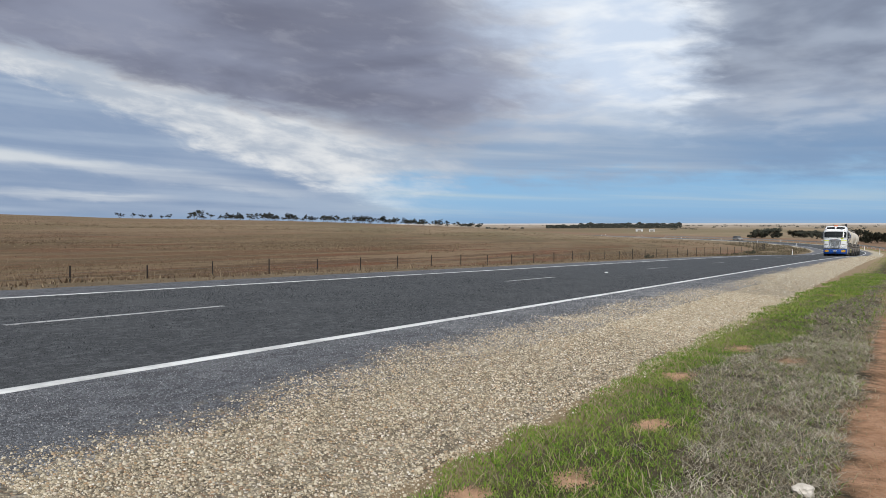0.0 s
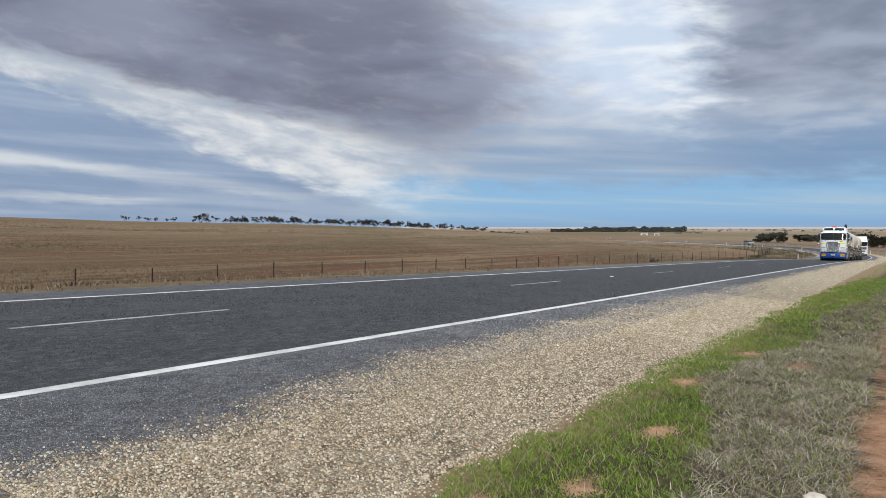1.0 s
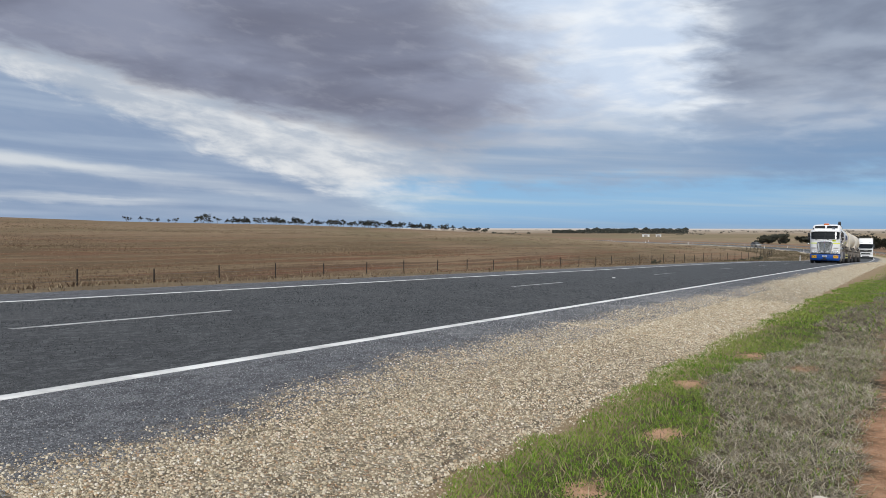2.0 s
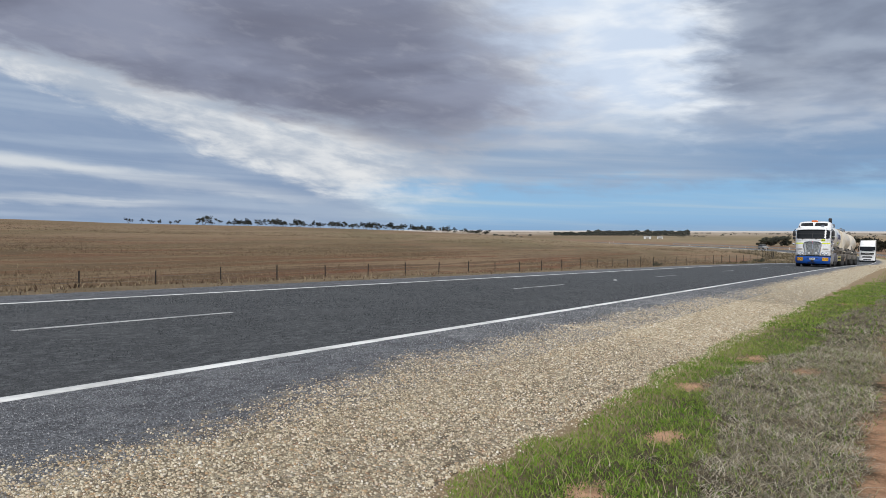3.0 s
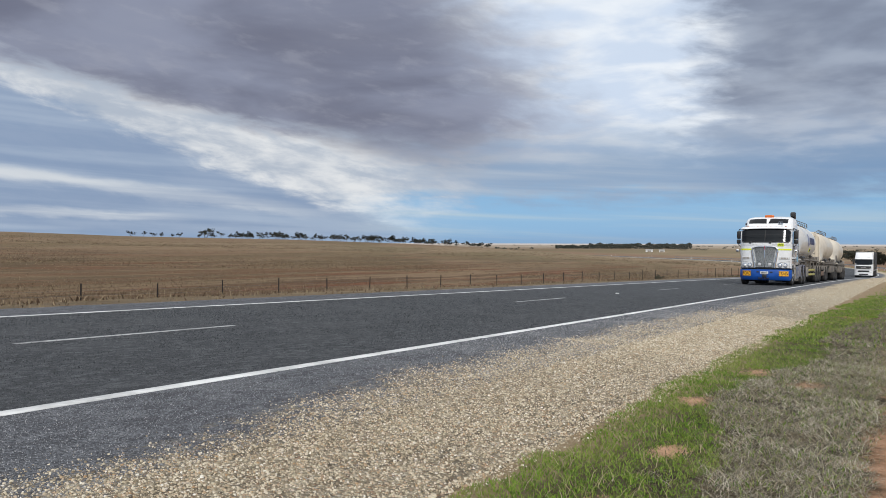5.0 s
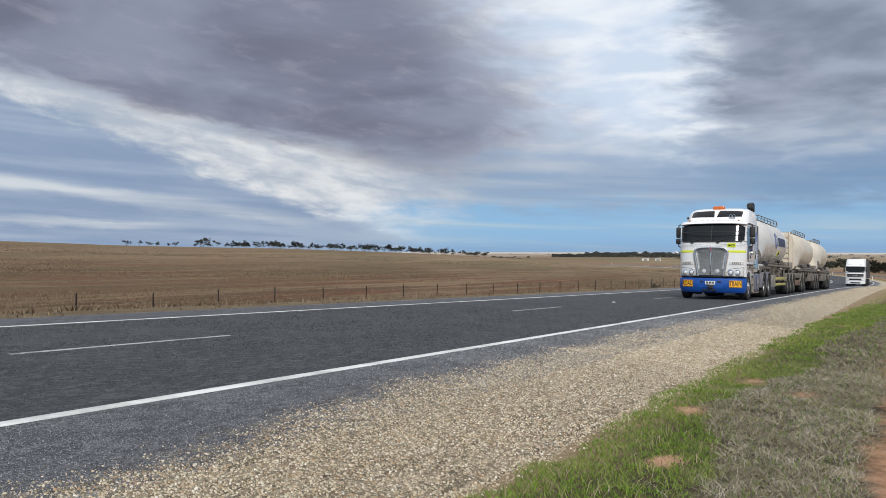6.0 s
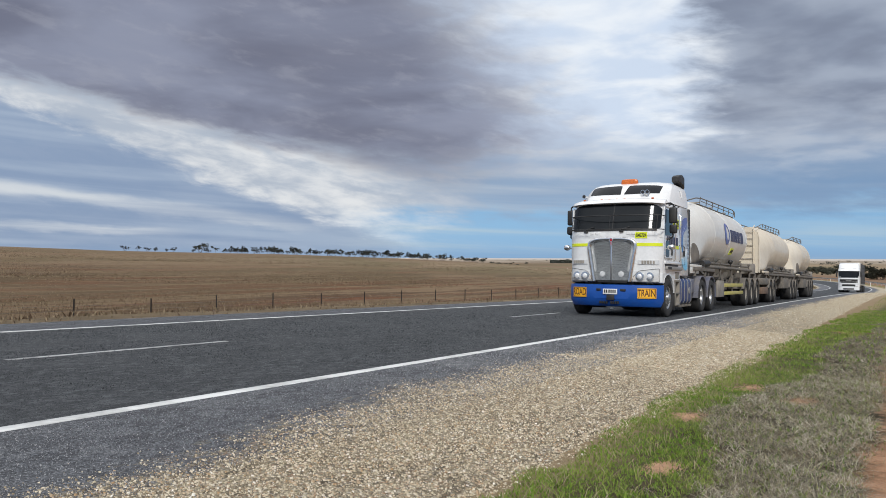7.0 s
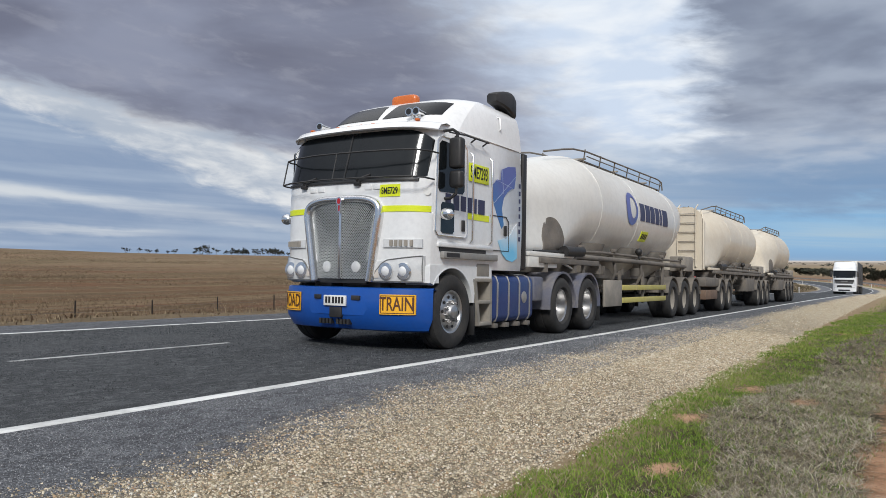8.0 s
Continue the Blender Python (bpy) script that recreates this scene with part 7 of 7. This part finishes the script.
def place(proto, x, y, k, turn, label, group, first):
    m4 = pose(x, y, land_z(x, y) - 0.05, 0, 0, turn)
    ob = proto if first else copy_thing(proto, m4)
    ob.matrix_basis = m4 @ Matrix.Diagonal((k, k, k, 1))
    tagged(ob, label, "tree", group)
    return ob


def build_trees():
    rnd = random.Random(17)
    protos = [tree_proto(i, 6.0, 5.2 + 0.6 * (i % 3), LEAF_FAR, 1 + i % 3, 34 + 5 * (i % 3), 28, 0.7, 0.26 + 0.10 * (i % 3)) for i in range(5)]
    used = set()
    az = 54.9
    while az > 26.0:
        el, rc = crest_at(az)
        low = az > 51.0
        if not (50.4 < az < 51.6) and not (rnd.random() < 0.12):
            i = rnd.randrange(5)
            k = rnd.uniform(0.32, 0.70) if low else rnd.uniform(0.42, 1.02) * (1.0 if az > 36 else 0.85 if az > 31 else 0.68)
            if abs(az - 49.8) < 0.3:
                k = 1.15
            r = rc + rnd.uniform(-14, 24)
            place(protos[i], -r * math.sin(radians(az)), r * math.cos(radians(az)), k, rnd.uniform(0, 360), "dark dull-green mallee tree on the field's crest", "trees on the crest", i not in used)
            used.add(i)
        az -= rnd.choice((0.08, 0.11, 0.16, 0.22, 0.40)) if not low else rnd.uniform(0.4, 1.0)
    bush = [tree_proto(40 + i, 4.2, 6.8, LEAF, 3, 54, 40, 0.75, 0.20) for i in range(3)]
    used = set()
    spots = []
    for a0, a1, r, n in ((8.7, 7.2, 335, 5), (6.0, 3.2, 345, 9), (2.2, -2.5, 270, 9), (-2.5, -14, 240, 12)):
        for i in range(n):
            spots.append((a0 + (a1 - a0) * (i + rnd.uniform(-0.3, 0.3)) / max(1, n - 1), r + rnd.uniform(-14, 20)))
    for a, r in spots:
        i = rnd.randrange(3)
        place(bush[i], -r * math.sin(radians(a)), r * math.cos(radians(a)), rnd.uniform(0.42, 0.95), rnd.uniform(0, 360), "low spreading mallee tree with dark foliage beyond the bend", "trees beyond the bend", i not in used)
        used.add(i)
    # far woodland belt
    verts, faces = [], []
    for _ in range(5200):
        a = radians(rnd.uniform(13.6, 23.5))
        r = rnd.uniform(820, 900)
        top = 5.5 + 2.2 * noise.noise((math.degrees(a) * 2.5, 0, 0)) - (2.0 if a > radians(21) else 0)
        p = Vector((-r * math.sin(a), r * math.cos(a), -5.8 + top * rnd.random() ** 0.7))
        u = Vector((rnd.gauss(0, 1), rnd.gauss(0, 1), rnd.gauss(0, 0.6))).normalized()
        v = u.orthogonal().normalized()
        k = rnd.uniform(0.5, 1.2)
        i = len(verts)
        verts += [p - u * k, p + v * k * 0.7, p + u * k, p - v * k * 0.7]
        faces.append((i, i + 1, i + 2, i + 3))
    tagged(mesh_object("far_woodland", verts, faces, LEAF_FAR), "dark belt of far woodland on the plain", "trees", kind="stuff")
    # low scrub scattered over the far plain
    verts, faces = [], []
    for _ in range(90):
        a = radians(rnd.uniform(-6, 27))
        r = rnd.uniform(650, 1700)
        cx, cy = -r * math.sin(a), r * math.cos(a)
        cz = land_z(cx, cy)
        w = rnd.uniform(0.8, 2.6)
        for _ in range(40):
            p = Vector((cx + rnd.gauss(0, w), cy + rnd.gauss(0, w), cz + 1.9 * rnd.random() ** 1.5))
            u = Vector((rnd.gauss(0, 1), rnd.gauss(0, 1), rnd.gauss(0, 0.5))).normalized()
            v = u.orthogonal().normalized()
            k = rnd.uniform(0.30, 0.65)
            i = len(verts)
            verts += [p - u * k, p + v * k * 0.7, p + u * k, p - v * k * 0.7]
            faces.append((i, i + 1, i + 2, i + 3))
    tagged(mesh_object("far_scrub", verts, faces, LEAF_FAR), "scattered dark scrub on the far plain", "scrub", kind="stuff")


def build_shrubs():
    rnd = random.Random(5)
    for x, y, k in ((-30.6, 32.8, 0.25), (-30.2, 42.0, 0.24), (-26.8, 94.0, 0.30), (-22.0, 128.0, 0.28), (-21.0, 134.0, 0.35), (-31.9, 29.5, 0.16)):
        t = tree_proto(int(x * 10) + 900, 2.4, 4.2, LEAF, 3, 26, 30, 0.8, 0.2)
        t.name = "shrub"
        t.matrix_basis = pose(x, y, land_z(x, y) - 0.05) @ Matrix.Diagonal((k, k, k, 1))
        tagged(t, "small dark green shrub in dry grass by the fence", "shrub", "shrubs by the fence")


# ---------------------------------------------------------------- far sheds and cars
def build_shed():
    for az, r, w in ((16.6, 560, 5.0), (15.7, 550, 3.6)):
        s = thing("farm_shed", "small white farm shed far out on the plain", "shed", "farm sheds")
        bm = bmesh.new()
        box(bm, -w / 2, w / 2, -3, 3, -0.5, 2.6)
        part("wall", bm, WHITE, s, smooth=False)
        bm = bmesh.new()
        loft(bm, [[(x, -3.2, 2.6), (x, 3.2, 2.6), (x, 0.0, 3.7)] for x in (-w / 2 - 0.2, w / 2 + 0.2)])
        part("roof", bm, ALU, s, smooth=False)
        bm = bmesh.new()
        box(bm, -1.2, 1.2, -3.06, -3.0, 0, 2.2)
        part("door", bm, DUST_PANEL, s, smooth=False)
        x, y = -r * math.sin(radians(az)), r * math.cos(radians(az))
        s.matrix_basis = pose(x, y, land_z(x, y), 0, 0, az) @ Matrix.Diagonal((1, 1, 0.5, 1))


def build_car(label, paint):
    c = thing("car", label, "car")
    bm = bmesh.new()
    rings = []
    for y, z1, w in ((-2.2, 0.72, 0.78), (-2.0, 0.86, 0.86), (-1.0, 0.96, 0.90), (1.9, 0.98, 0.90), (2.25, 0.85, 0.84)):
        rings.append([(-w, y, 0.32), (w, y, 0.32), (w, y, z1 - 0.08), (w - 0.1, y, z1), (-w + 0.1, y, z1), (-w, y, z1 - 0.08)])
    loft(bm, rings)
    part("body", bm, paint, c)
    bm = bmesh.new()
    loft(bm, [[(-w, y0, z), (w, y0, z), (w, y1, z), (-w, y1, z)] for z, w, y0, y1 in ((0.92, 0.86, -1.1, 2.0), (1.45, 0.70, -0.4, 1.7))])
    part("windows", bm, GLASS, c, "dark car windows")
    bm = bmesh.new()
    box(bm, -0.68, 0.68, -0.38, 1.66, 1.44, 1.50, 0.03)
    part("roof", bm, paint, c)
    for x in (-0.78, 0.78):
        for y in (-1.4, 1.35):
            bm = bmesh.new()
            lathe_x(bm, [(x - 0.1, 0.05), (x - 0.1, 0.32), (x + 0.1, 0.32), (x + 0.1, 0.05)], 16)
            w = part("wheel", bm, RUBBER, c)
            w.location = (0, y, 0.32)
    return c


build_stud()
verge_grass()
bare_soil()
loose_stones()
roadside_grass()
build_fence()
build_guide_posts()
build_rail()
build_trees()
build_shrubs()
build_shed()
far_car = build_car("silver sedan coming along the far road", ALU)


def motions():
    """The road train, the truck behind it, and a distant car."""
    ts = [i / 5 for i in range(41)]
    walk(mover, [(t, lane_pose(train_s(t), train_q(t))) for t in ts])
    walk(lead, [(t, lane_pose(train_s(t) + 12.82, train_q(t), chord=8)) for t in ts])
    walk(convert, [(t, lane_pose(train_s(t) + 18.52, train_q(t), chord=3)) for t in ts])
    walk(middle, [(t, lane_pose(train_s(t) + 26.60, train_q(t), chord=8)) for t in ts])
    walk(rear, [(t, lane_pose(train_s(t) + 35.40, train_q(t), chord=7)) for t in ts])
    walk(follower, [(t, lane_pose(second_s(t), 2.15)) for t in ts])
    walk(curtains, [(t, lane_pose(second_s(t) + 12.6, 2.15, chord=8)) for t in ts])
    walk(far_car, [(t, lane_pose(car_s(t))) for t in ts])
    fine = [i / 15 for i in range(121)]
    for w, x, y, side, runs in WHEELS:
        s = train_s if runs == "train" else second_s
        flip = pose(0, 0, 0, 0, 0, 0 if side > 0 else 180)
        walk(w, [(t, pose(x, y, TYRE_R, math.degrees((s(0) - s(t)) / TYRE_R)) @ flip) for t in fine])


motions()
